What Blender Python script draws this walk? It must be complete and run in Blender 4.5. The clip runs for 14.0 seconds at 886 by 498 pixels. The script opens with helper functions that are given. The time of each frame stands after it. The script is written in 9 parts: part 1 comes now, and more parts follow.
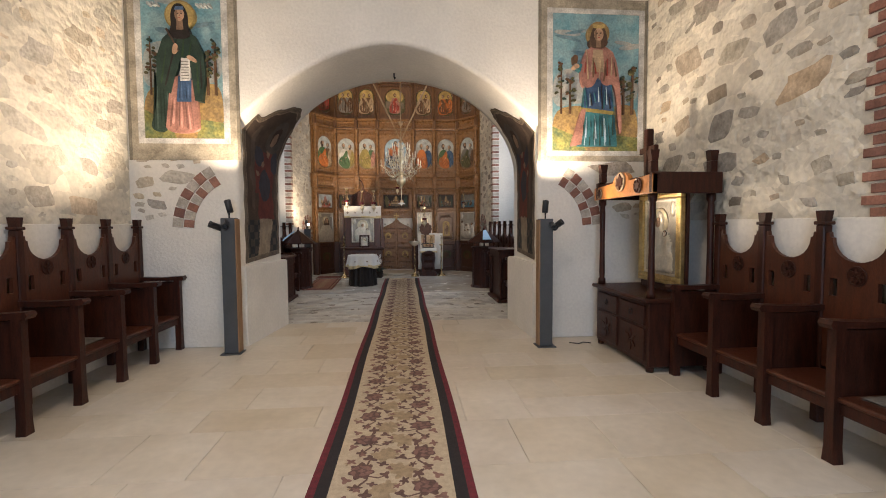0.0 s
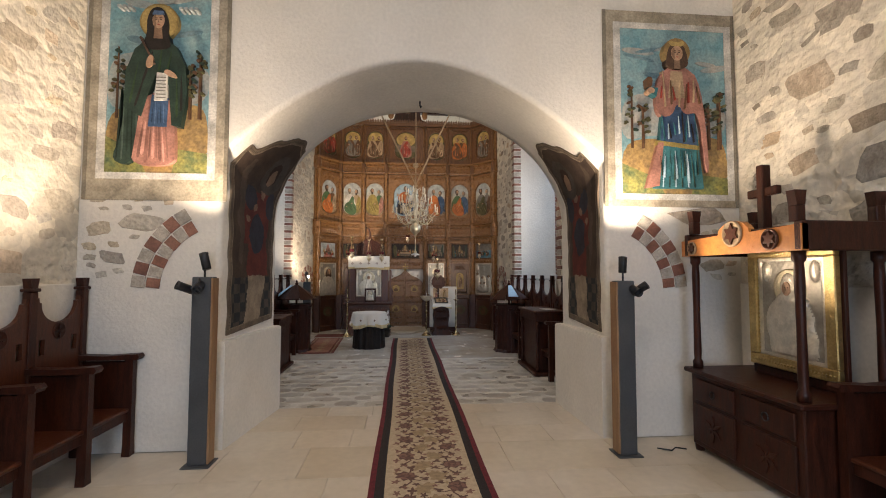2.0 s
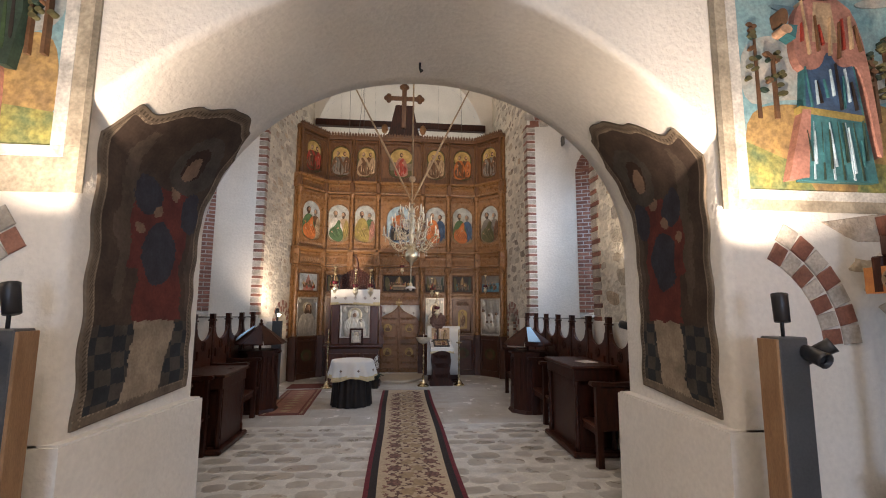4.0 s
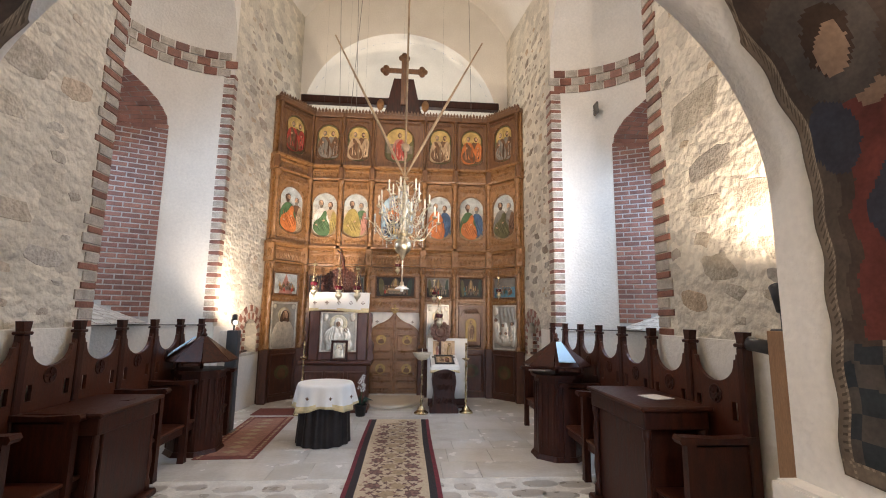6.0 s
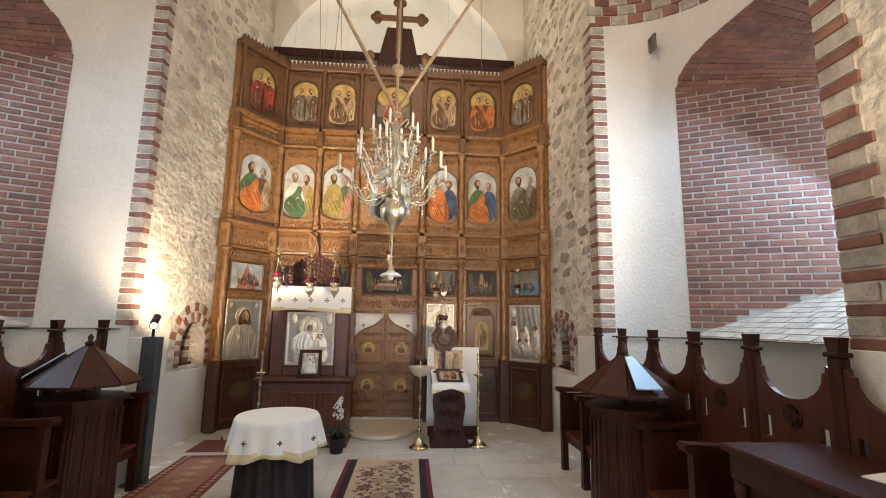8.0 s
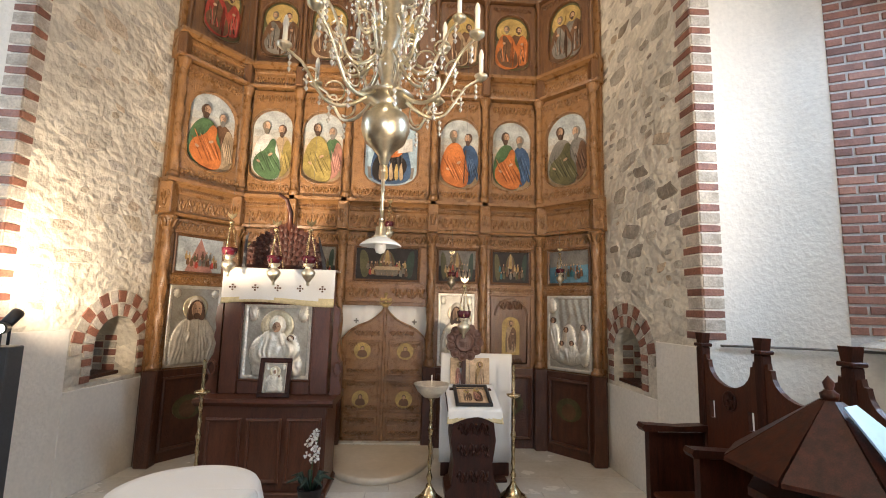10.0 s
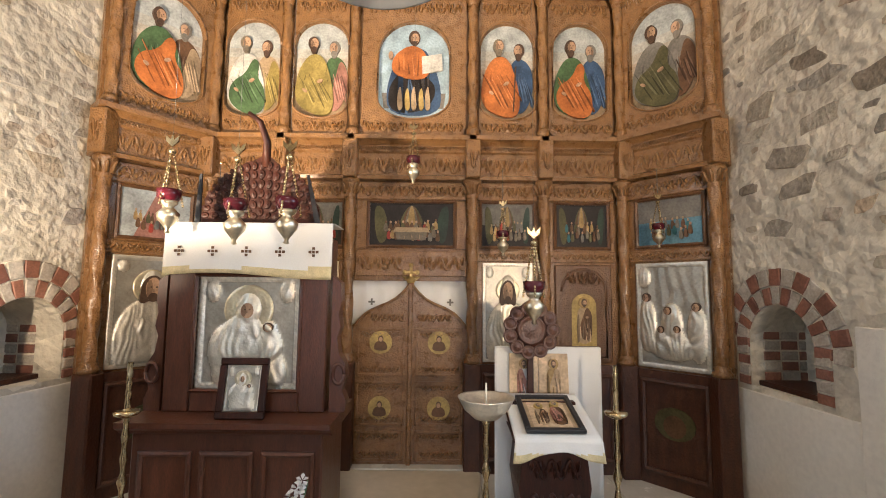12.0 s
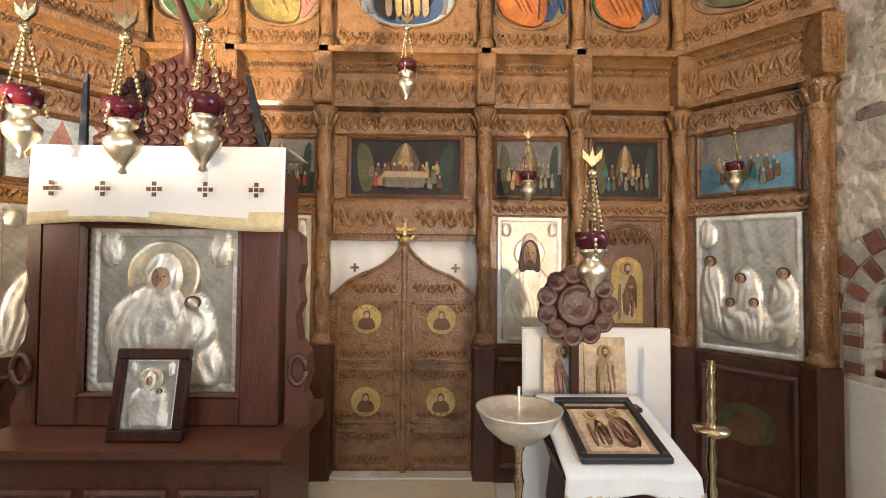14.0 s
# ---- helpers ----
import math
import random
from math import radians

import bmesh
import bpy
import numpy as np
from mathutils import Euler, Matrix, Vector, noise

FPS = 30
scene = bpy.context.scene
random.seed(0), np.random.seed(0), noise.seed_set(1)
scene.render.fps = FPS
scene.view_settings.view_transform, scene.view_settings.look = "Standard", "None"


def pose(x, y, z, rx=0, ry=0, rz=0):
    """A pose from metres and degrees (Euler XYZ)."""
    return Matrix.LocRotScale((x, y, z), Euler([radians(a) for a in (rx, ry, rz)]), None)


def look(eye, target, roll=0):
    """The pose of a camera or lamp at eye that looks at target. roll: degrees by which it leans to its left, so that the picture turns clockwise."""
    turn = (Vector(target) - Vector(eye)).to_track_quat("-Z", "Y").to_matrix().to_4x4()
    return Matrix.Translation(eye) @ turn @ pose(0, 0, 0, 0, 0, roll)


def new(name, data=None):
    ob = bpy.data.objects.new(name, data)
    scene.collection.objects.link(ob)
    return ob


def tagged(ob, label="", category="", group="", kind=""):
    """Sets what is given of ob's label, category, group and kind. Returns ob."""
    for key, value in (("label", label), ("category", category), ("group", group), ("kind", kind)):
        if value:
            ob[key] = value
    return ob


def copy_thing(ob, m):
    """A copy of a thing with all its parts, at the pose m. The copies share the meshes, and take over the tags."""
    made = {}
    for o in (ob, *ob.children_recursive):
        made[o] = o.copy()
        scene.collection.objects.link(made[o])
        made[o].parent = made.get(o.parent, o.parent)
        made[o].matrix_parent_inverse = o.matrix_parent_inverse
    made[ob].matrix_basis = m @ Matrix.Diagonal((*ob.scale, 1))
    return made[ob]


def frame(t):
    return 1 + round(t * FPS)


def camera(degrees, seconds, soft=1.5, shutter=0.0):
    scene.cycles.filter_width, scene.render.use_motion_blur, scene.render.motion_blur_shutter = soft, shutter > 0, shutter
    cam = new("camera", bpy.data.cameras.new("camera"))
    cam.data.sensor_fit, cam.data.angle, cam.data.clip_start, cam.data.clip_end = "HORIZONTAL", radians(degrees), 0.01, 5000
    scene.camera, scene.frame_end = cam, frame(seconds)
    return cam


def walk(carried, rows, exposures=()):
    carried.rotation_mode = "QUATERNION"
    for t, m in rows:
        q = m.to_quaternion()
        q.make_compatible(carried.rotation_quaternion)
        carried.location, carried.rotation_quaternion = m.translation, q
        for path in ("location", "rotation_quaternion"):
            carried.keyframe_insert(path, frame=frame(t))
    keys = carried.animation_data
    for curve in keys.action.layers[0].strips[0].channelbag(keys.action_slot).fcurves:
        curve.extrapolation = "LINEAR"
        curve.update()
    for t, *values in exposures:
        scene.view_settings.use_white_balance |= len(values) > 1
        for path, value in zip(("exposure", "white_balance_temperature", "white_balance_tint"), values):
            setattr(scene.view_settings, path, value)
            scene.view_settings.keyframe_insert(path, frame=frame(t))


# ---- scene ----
cam = camera(88.9, 14.0, 1.0)
PATH = [
    (0, (0.08, 0.257, 1.436), (0.249, 2.246, 1.33), -0.4),
    (0.5, (-0.022, 0.494, 1.505), (0.147, 2.484, 1.392), -0.4),
    (1, (-0.089, 0.772, 1.527), (0.081, 2.763, 1.43), -0.2),
    (1.5, (-0.132, 1.162, 1.55), (0.04, 3.155, 1.531), -0.1),
    (2, (-0.218, 1.563, 1.57), (-0.044, 3.553, 1.674), 0.1),
    (2.5, (-0.213, 1.983, 1.571), (-0.035, 3.962, 1.798), 0.1),
    (3, (-0.181, 2.426, 1.574), (0.0, 4.401, 1.829), 0.2),
    (3.2, (-0.224, 2.623, 1.591), (-0.027, 4.597, 1.841), 0.2),
    (5.3, (0.103, 4.442, 1.653), (0.264, 6.416, 1.926), 0.8),
    (5.5, (0.143, 4.643, 1.62), (0.293, 6.617, 1.904), 0.7),
    (6, (0.116, 5.12, 1.599), (0.26, 7.093, 1.893), 0.8),
    (6.5, (0.106, 5.597, 1.567), (0.253, 7.569, 1.869), 0.9),
    (7, (0.099, 6.087, 1.574), (0.247, 8.058, 1.879), 1.0),
    (7.5, (0.112, 6.543, 1.572), (0.263, 8.513, 1.883), 1.0),
    (8, (0.16, 7.013, 1.572), (0.313, 8.983, 1.883), 1.0),
    (8.2, (0.167, 7.201, 1.543), (0.32, 9.17, 1.86), 1.0),
    (10.3, (0.175, 9.027, 1.682), (0.294, 11.009, 1.922), 1.4),
    (10.5, (0.143, 9.189, 1.687), (0.269, 11.171, 1.919), 1.1),
    (11, (0.104, 9.582, 1.644), (0.205, 11.567, 1.866), 1.0),
    (11.5, (0.073, 9.946, 1.608), (0.142, 11.934, 1.822), 0.7),
    (12, (0.093, 10.328, 1.569), (0.106, 12.319, 1.756), 0.6),
    (12.5, (0.058, 10.631, 1.53), (0.059, 12.628, 1.65), 0.6),
    (13, (-0.018, 10.897, 1.519), (-0.003, 12.895, 1.613), 0.4),
    (13.5, (-0.01, 11.12, 1.526), (0.019, 13.118, 1.593), 0.5),
    (14, (0.049, 11.25, 1.518), (0.081, 13.249, 1.573), 0.5),
]
walk(cam, [(t, look(eye, target, roll)) for t, eye, target, roll in PATH],
     [(0, 0.2, 6300, 11), (1.5, 0.18, 6300, 11), (3, -0.1, 6300, 13), (5.5, 1.05, 5900, 16), (6.5, 1.0, 6400, 10), (7, 0.88, 6500, 10), (7.5, 0.88, 6500, 10), (8, 0.98, 6500, 10), (11, 1.05, 6450, 10), (12.5, 1.15, 6450, 10), (13.5, 1.35, 6400, 10), (14, 1.45, 6400, 10)])
# ---- light ----
world = bpy.data.worlds.new("world")
scene.world = world
world.use_nodes = True
wn = world.node_tree
sky = wn.nodes.new("ShaderNodeTexSky")
sky.sky_type = 'NISHITA'
sky.sun_disc = False
sky.sun_elevation, sky.sun_rotation = radians(48), radians(120)
wn.links.new(sky.outputs[0], wn.nodes["Background"].inputs[0])
wn.nodes["Background"].inputs[1].default_value = 0.1


def lamp_area(name, eye, target, w, h, power, colour):
    d = bpy.data.lights.new(name, "AREA")
    d.shape, d.size, d.size_y, d.energy, d.color = "RECTANGLE", w, h, power, colour
    ob = new(name, d)
    ob.matrix_world = look(eye, target)
    return ob


def lamp_spot(name, eye, target, power, colour, angle=70, blend=0.8, size=0.03):
    d = bpy.data.lights.new(name, "SPOT")
    d.energy, d.color, d.spot_size, d.spot_blend, d.shadow_soft_size = power, colour, radians(angle), blend, size
    ob = new(name, d)
    ob.matrix_world = look(eye, target)
    return ob


DAY = (0.58, 0.74, 1.0)
WARM = (1.0, 0.79, 0.58)
# daylight in the openings: the door behind, the two conch windows
lamp_area("daylight_door", (0, -2.35, 1.7), (0, 1.6, 0), 1.6, 2.2, 125, DAY)
lamp_area("daylight_window_left", (-4.55, 10.9, 3.4), (0.9, 10.6, -0.4), 0.8, 2.6, 19, (0.52, 0.73, 1.0))
lamp_area("daylight_window_right", (4.3, 10.7, 3.4), (0.6, 10.5, 0.0), 0.8, 2.6, 50, (0.48, 0.70, 1.0))
# added warm fill inside the apse, which has no window opening
lamp_area("altar_fill_light", (-0.17, 17.0, 5.2), (-0.17, 14.9, 8.0), 1.0, 1.6, 30, (1.0, 0.95, 0.85))
# added fill lights for the porch and the nave, unseen, high above the view
lamp_area("porch_fill_light", (0, 2.2, 4.85), (0, 2.2, 0), 1.2, 1.2, 74, (1.0, 0.86, 0.76))
lamp_area("nave_fill_light", (0, 9.2, 8.6), (0, 10.2, 0), 1.2, 1.2, 62, (1.0, 0.82, 0.66))
# spotlights that stand on the posts
lamp_spot("spot_left_post", (-1.98, 5.30, 1.62), (-3.05, 4.6, 3.2), 150, WARM, 110)
lamp_spot("spot_left_wall", (-1.83, 5.40, 1.80), (-2.3, 5.6, 4.2), 120, WARM, 100)
lamp_spot("spot_right_post", (1.73, 5.38, 1.82), (2.3, 5.6, 3.8), 150, WARM, 120)
lamp_spot("spot_right_cabinet", (1.88, 5.30, 1.55), (2.35, 4.9, 1.9), 45, WARM, 90)
lamp_spot("spot_nave_left", (-2.20, 11.90, 1.62), (-2.75, 13.4, 2.6), 88, WARM, 120)
lamp_spot("spot_nave_icons", (-2.10, 11.80, 1.62), (-0.3, 14.4, 4.9), 430, WARM, 84, 1.0)
lamp_spot("spot_nave_screen", (1.90, 7.42, 1.62), (0.4, 14.4, 3.6), 460, WARM, 56)
lamp_spot("spot_nave_right", (2.00, 7.36, 1.82), (2.44, 9.0, 4.6), 120, WARM, 105)

# ---- materials ----


def material(name, colour, rough=0.6, metal=0.0, vary=0.15, scale=4.0, grain=60.0, bump=0.15, other=None, spread=0.0, stretch=None, coat=0.0, dist=0.01, sharp=0.5):
    m = bpy.data.materials.new(name)
    m.use_nodes = True
    nt = m.node_tree
    L, N = nt.links.new, nt.nodes.new
    bsdf = nt.nodes["Principled BSDF"]
    bsdf.inputs["Metallic"].default_value = metal
    bsdf.inputs["Coat Weight"].default_value = coat
    bsdf.inputs["Coat Roughness"].default_value = 0.28
    tc = N("ShaderNodeNewGeometry")
    vec = tc.outputs["Position"]
    if stretch:
        mp = N("ShaderNodeMapping")
        mp.inputs["Scale"].default_value = stretch
        L(vec, mp.inputs["Vector"])
        vec = mp.outputs["Vector"]
    n1, n2 = N("ShaderNodeTexNoise"), N("ShaderNodeTexNoise")
    n1.inputs["Scale"].default_value, n1.inputs["Detail"].default_value = scale, 5
    n2.inputs["Scale"].default_value, n2.inputs["Detail"].default_value = grain, 4
    L(vec, n1.inputs["Vector"]), L(vec, n2.inputs["Vector"])
    c = np.array(colour)
    o = np.array(other) if other is not None else np.clip(c * (1 - 2.2 * vary), 0, 1)
    ramp = N("ShaderNodeValToRGB")
    ramp.color_ramp.elements[0].position, ramp.color_ramp.elements[1].position = 0.5 - 0.25 * (1.3 - sharp), 0.5 + 0.25 * (1.3 - sharp)
    ramp.color_ramp.elements[0].color, ramp.color_ramp.elements[1].color = (*o, 1), (*c, 1)
    L(n1.outputs["Fac"], ramp.inputs["Fac"])
    hsv = N("ShaderNodeHueSaturation")
    L(ramp.outputs["Color"], hsv.inputs["Color"])
    mr = N("ShaderNodeMapRange")
    mr.inputs["From Min"].default_value, mr.inputs["From Max"].default_value = 0.3, 0.7
    mr.inputs["To Min"].default_value, mr.inputs["To Max"].default_value = 1 - vary, 1 + vary
    L(n2.outputs["Fac"], mr.inputs["Value"])
    val = mr.outputs["Result"]
    if spread:
        info = N("ShaderNodeObjectInfo")
        geo = N("ShaderNodeNewGeometry")
        add = N("ShaderNodeMath")
        add.operation = "ADD"
        L(info.outputs["Random"], add.inputs[0]), L(geo.outputs["Random Per Island"], add.inputs[1])
        fr = N("ShaderNodeMath")
        fr.operation = "FRACT"
        L(add.outputs[0], fr.inputs[0])
        ms = N("ShaderNodeMapRange")
        ms.inputs["To Min"].default_value, ms.inputs["To Max"].default_value = 1 - spread, 1 + spread
        L(fr.outputs[0], ms.inputs["Value"])
        mul = N("ShaderNodeMath")
        mul.operation = "MULTIPLY"
        L(val, mul.inputs[0]), L(ms.outputs["Result"], mul.inputs[1])
        val = mul.outputs[0]
    L(val, hsv.inputs["Value"])
    L(hsv.outputs["Color"], bsdf.inputs["Base Color"])
    rr = N("ShaderNodeMapRange")
    rr.inputs["To Min"].default_value, rr.inputs["To Max"].default_value = max(0.03, rough - 0.12), min(1, rough + 0.12)
    L(n1.outputs["Fac"], rr.inputs["Value"])
    L(rr.outputs["Result"], bsdf.inputs["Roughness"])
    if bump:
        mix = N("ShaderNodeMath")
        mix.operation = "ADD"
        L(n1.outputs["Fac"], mix.inputs[0]), L(n2.outputs["Fac"], mix.inputs[1])
        bp = N("ShaderNodeBump")
        bp.inputs["Strength"].default_value, bp.inputs["Distance"].default_value = bump, dist
        L(mix.outputs[0], bp.inputs["Height"])
        L(bp.outputs["Normal"], bsdf.inputs["Normal"])
    return m


def two_tone(name, stops, scale=1.0, rough=0.7, bump=0.4, dist=0.01, grain=60, low=0.6, vary=0.18):
    """Object-random colour between several stops, for stones and bricks."""
    m = material(name, (0.5, 0.5, 0.5), rough, 0, vary, 9 * scale, grain, bump, dist=dist)
    nt = m.node_tree
    hsv = [n for n in nt.nodes if n.type == "HUE_SAT"][0]
    info, geo = nt.nodes.new("ShaderNodeObjectInfo"), nt.nodes.new("ShaderNodeNewGeometry")
    add, fr = nt.nodes.new("ShaderNodeMath"), nt.nodes.new("ShaderNodeMath")
    add.operation, fr.operation = "ADD", "FRACT"
    nt.links.new(info.outputs["Random"], add.inputs[0])
    nt.links.new(geo.outputs["Random Per Island"], add.inputs[1])
    nt.links.new(add.outputs[0], fr.inputs[0])
    r = nt.nodes.new("ShaderNodeValToRGB")
    while len(r.color_ramp.elements) < len(stops):
        r.color_ramp.elements.new(0.5)
    for i, (e, c) in enumerate(zip(r.color_ramp.elements, stops)):
        e.position, e.color = i / (len(stops) - 1), (*c, 1)
    nt.links.new(fr.outputs[0], r.inputs["Fac"])
    old = [n for n in nt.nodes if n.type == "VALTORGB" and n is not r][0]
    mx = nt.nodes.new("ShaderNodeMix")
    mx.data_type, mx.blend_type = "RGBA", "MULTIPLY"
    mx.inputs["Factor"].default_value = 1.0
    old.color_ramp.elements[0].color, old.color_ramp.elements[1].color = (low, low * 0.97, low * 0.92, 1), (1, 1, 1, 1)
    nt.links.new(r.outputs["Color"], mx.inputs["A"])
    nt.links.new(old.outputs["Color"], mx.inputs["B"])
    nt.links.new(mx.outputs["Result"], hsv.inputs["Color"])
    return m


def warped(nt, scale, amount, squash=(1, 1, 1)):
    """A position vector bent by noise."""
    N, L = nt.nodes.new, nt.links.new
    geo, mp, no, sc, add = N("ShaderNodeNewGeometry"), N("ShaderNodeMapping"), N("ShaderNodeTexNoise"), N("ShaderNodeVectorMath"), N("ShaderNodeVectorMath")
    mp.inputs["Scale"].default_value = squash
    no.inputs["Scale"].default_value, no.inputs["Detail"].default_value = scale, 3
    sc.operation, add.operation = "SCALE", "ADD"
    sc.inputs["Scale"].default_value = amount
    L(geo.outputs["Position"], mp.inputs["Vector"]), L(geo.outputs["Position"], no.inputs["Vector"])
    L(no.outputs["Color"], sc.inputs[0]), L(mp.outputs["Vector"], add.inputs[0]), L(sc.outputs["Vector"], add.inputs[1])
    return add.outputs["Vector"]


def carve(mat, scale, dist, strength=1.0, warp=(20, 0.03), squash=(1, 1, 1)):
    """A second, cellular relief under the fine one: chiselled leaves or lumps of mortar."""
    nt = mat.node_tree
    N, L = nt.nodes.new, nt.links.new
    vo, bp = N("ShaderNodeTexVoronoi"), N("ShaderNodeBump")
    vo.feature = "SMOOTH_F1"
    vo.inputs["Scale"].default_value, vo.inputs["Smoothness"].default_value = scale, 0.35
    L(warped(nt, *warp, squash), vo.inputs["Vector"])
    bp.invert = True
    bp.inputs["Strength"].default_value, bp.inputs["Distance"].default_value = strength, dist
    L(vo.outputs["Distance"], bp.inputs["Height"])
    fine = [n for n in nt.nodes if n.type == "BUMP" and n is not bp][0]
    L(bp.outputs["Normal"], fine.inputs["Normal"])
    return mat


def patchy(mat, scale, lo, hi, squash=(1, 1, 1.7)):
    """Faint patches of differing tone, like stones smeared over with mortar."""
    nt = mat.node_tree
    N, L = nt.nodes.new, nt.links.new
    vo, sep, mr, mul = N("ShaderNodeTexVoronoi"), N("ShaderNodeSeparateColor"), N("ShaderNodeMapRange"), N("ShaderNodeMath")
    vo.inputs["Scale"].default_value = scale
    L(warped(nt, 5, 0.16, squash), vo.inputs["Vector"])
    L(vo.outputs["Color"], sep.inputs["Color"])
    mr.inputs["To Min"].default_value, mr.inputs["To Max"].default_value = lo, hi
    L(sep.outputs[0], mr.inputs["Value"])
    hsv = [n for n in nt.nodes if n.type == "HUE_SAT"][0]
    old = hsv.inputs["Value"].links[0].from_socket
    mul.operation = "MULTIPLY"
    L(old, mul.inputs[0]), L(mr.outputs["Result"], mul.inputs[1])
    L(mul.outputs[0], hsv.inputs["Value"])
    return mat


PLASTER = material("white_plaster", (0.80, 0.76, 0.68), 0.85, 0, 0.05, 1.6, 30, 0.4, other=(0.71, 0.67, 0.59), dist=0.018)
STONE_DARK = two_tone("brown_wall_stone", [(0.28, 0.23, 0.17), (0.42, 0.37, 0.30), (0.58, 0.52, 0.41), (0.34, 0.31, 0.27), (0.52, 0.46, 0.36), (0.58, 0.44, 0.29), (0.46, 0.42, 0.36), (0.60, 0.54, 0.43)], 1, 0.85, 0.8, 0.02, 40)
RUBBLE = material("mortar_and_rubble", (0.76, 0.70, 0.57), 0.9, 0, 0.10, 3.2, 20, 0.7, other=(0.62, 0.56, 0.45), dist=0.03, sharp=0.3)
patchy(carve(RUBBLE, 9, 0.035, 0.7, (6, 0.14), (1, 1, 1.5)), 4.2, 0.78, 1.08)
STONE = two_tone("wall_stone", [(0.46, 0.41, 0.34), (0.66, 0.60, 0.48), (0.56, 0.52, 0.45), (0.66, 0.55, 0.38), (0.42, 0.38, 0.33), (0.64, 0.52, 0.38), (0.66, 0.61, 0.51), (0.54, 0.50, 0.43)], 1, 0.85, 0.8, 0.025, 30, 0.72)
BRICK = two_tone("red_brick", [(0.28, 0.118, 0.080), (0.34, 0.150, 0.100), (0.22, 0.098, 0.072), (0.38, 0.175, 0.115)], 1, 0.5, 0.5, 0.008)
BRICK_GREY = two_tone("pale_stone_brick", [(0.58, 0.52, 0.44), (0.52, 0.47, 0.40), (0.61, 0.55, 0.46)], 1, 0.8, 0.5, 0.008)
MORTAR = material("lime_mortar", (0.70, 0.68, 0.62), 0.9, 0, 0.1, 8, 60, 0.4)
JOINT = material("grey_brick_joint", (0.56, 0.54, 0.51), 0.9, 0, 0.1, 8, 60, 0.4)
BED = material("beige_joint_filler", (0.58, 0.51, 0.40), 0.8, 0, 0.08, 6, 60, 0.2)
PALEBRASS = material("pale_polished_brass", (0.84, 0.77, 0.60), 0.33, 1.0, 0.1, 12, 70, 0.06, other=(0.60, 0.52, 0.36))
SLAB = two_tone("limestone_slab", [(0.66, 0.60, 0.49), (0.68, 0.62, 0.52), (0.69, 0.63, 0.54), (0.62, 0.54, 0.41), (0.68, 0.61, 0.51), (0.67, 0.60, 0.48), (0.70, 0.64, 0.55), (0.66, 0.58, 0.45)], 0.25, 0.34, 0.10, 0.003, 14, 0.86, 0.05)
SLAB_GREY = two_tone("grey_limestone_slab", [(0.66, 0.65, 0.61), (0.70, 0.69, 0.65), (0.58, 0.56, 0.51), (0.72, 0.71, 0.67)], 0.35, 0.24, 0.08, 0.003, 25, 0.86, 0.05)
DARKWOOD = material("dark_stained_wood", (0.058, 0.016, 0.008), 0.40, 0, 0.25, 5, 40, 0.15, other=(0.022, 0.008, 0.005), stretch=(6, 6, 1))
SHRINEWOOD = material("reddish_brown_wood", (0.115, 0.038, 0.018), 0.36, 0, 0.22, 5, 40, 0.15, other=(0.065, 0.021, 0.010), stretch=(6, 6, 1), coat=0.15)
# Screen wood with its low shade put into the colour; rosettes are dark themselves
DARK_AND_SHADED = material("dark_and_shaded_carved_wood", (0.095, 0.033, 0.015), 0.4, 0, 0.22, 6, 50, 0.2, other=(0.05, 0.017, 0.008), stretch=(4, 4, 1), coat=0.1)
carve(DARK_AND_SHADED, 52, 0.004, 0.7, (30, 0.02))
DARKWOOD.node_tree.nodes["Principled BSDF"].inputs["Specular IOR Level"].default_value = 0.25
STALLWOOD = material("walnut_brown_wood", (0.085, 0.025, 0.011), 0.37, 0, 0.25, 5, 40, 0.15, other=(0.05, 0.016, 0.008), stretch=(6, 6, 1), coat=0.08)
STALLWOOD.node_tree.nodes["Principled BSDF"].inputs["Specular IOR Level"].default_value = 0.3
CARVED = material("carved_brown_wood", (0.27, 0.133, 0.046), 0.30, 0, 0.16, 14, 70, 0.4, other=(0.18, 0.088, 0.030), dist=0.006, coat=0.3)
carve(CARVED, 66, 0.007, 0.85, (30, 0.018))
ICOWOOD = material("brown_iconostasis_wood", (0.165, 0.078, 0.029), 0.33, 0, 0.25, 6, 50, 0.25, other=(0.085, 0.035, 0.014), stretch=(4, 4, 1), coat=0.2)
carve(ICOWOOD, 66, 0.006, 0.8, (30, 0.02))
TANWOOD = material("tan_brown_board", (0.34, 0.20, 0.10), 0.5, 0, 0.15, 4, 40, 0.1, other=(0.24, 0.13, 0.06), stretch=(6, 6, 1))
# varnished wood with the spotlight's orange cast put into its colour
LIT_ORANGEWOOD = material("lit_orange_varnished_wood", (0.55, 0.22, 0.05), 0.32, 0, 0.15, 4, 40, 0.1, other=(0.40, 0.14, 0.03), stretch=(1, 6, 6), coat=0.4)
STEEL = material("dark_grey_painted_steel", (0.09, 0.095, 0.10), 0.45, 0.3, 0.08, 6, 80, 0.05)
BLACK = material("black_plastic", (0.02, 0.02, 0.022), 0.4, 0, 0.1, 8, 80, 0.05)
BRASS = material("worn_brass", (0.66, 0.54, 0.32), 0.26, 1.0, 0.12, 12, 70, 0.08, other=(0.40, 0.31, 0.17))
SILVER = material("embossed_silver", (0.80, 0.74, 0.62), 0.40, 0.75, 0.08, 16, 60, 0.45, other=(0.60, 0.56, 0.46), dist=0.005)
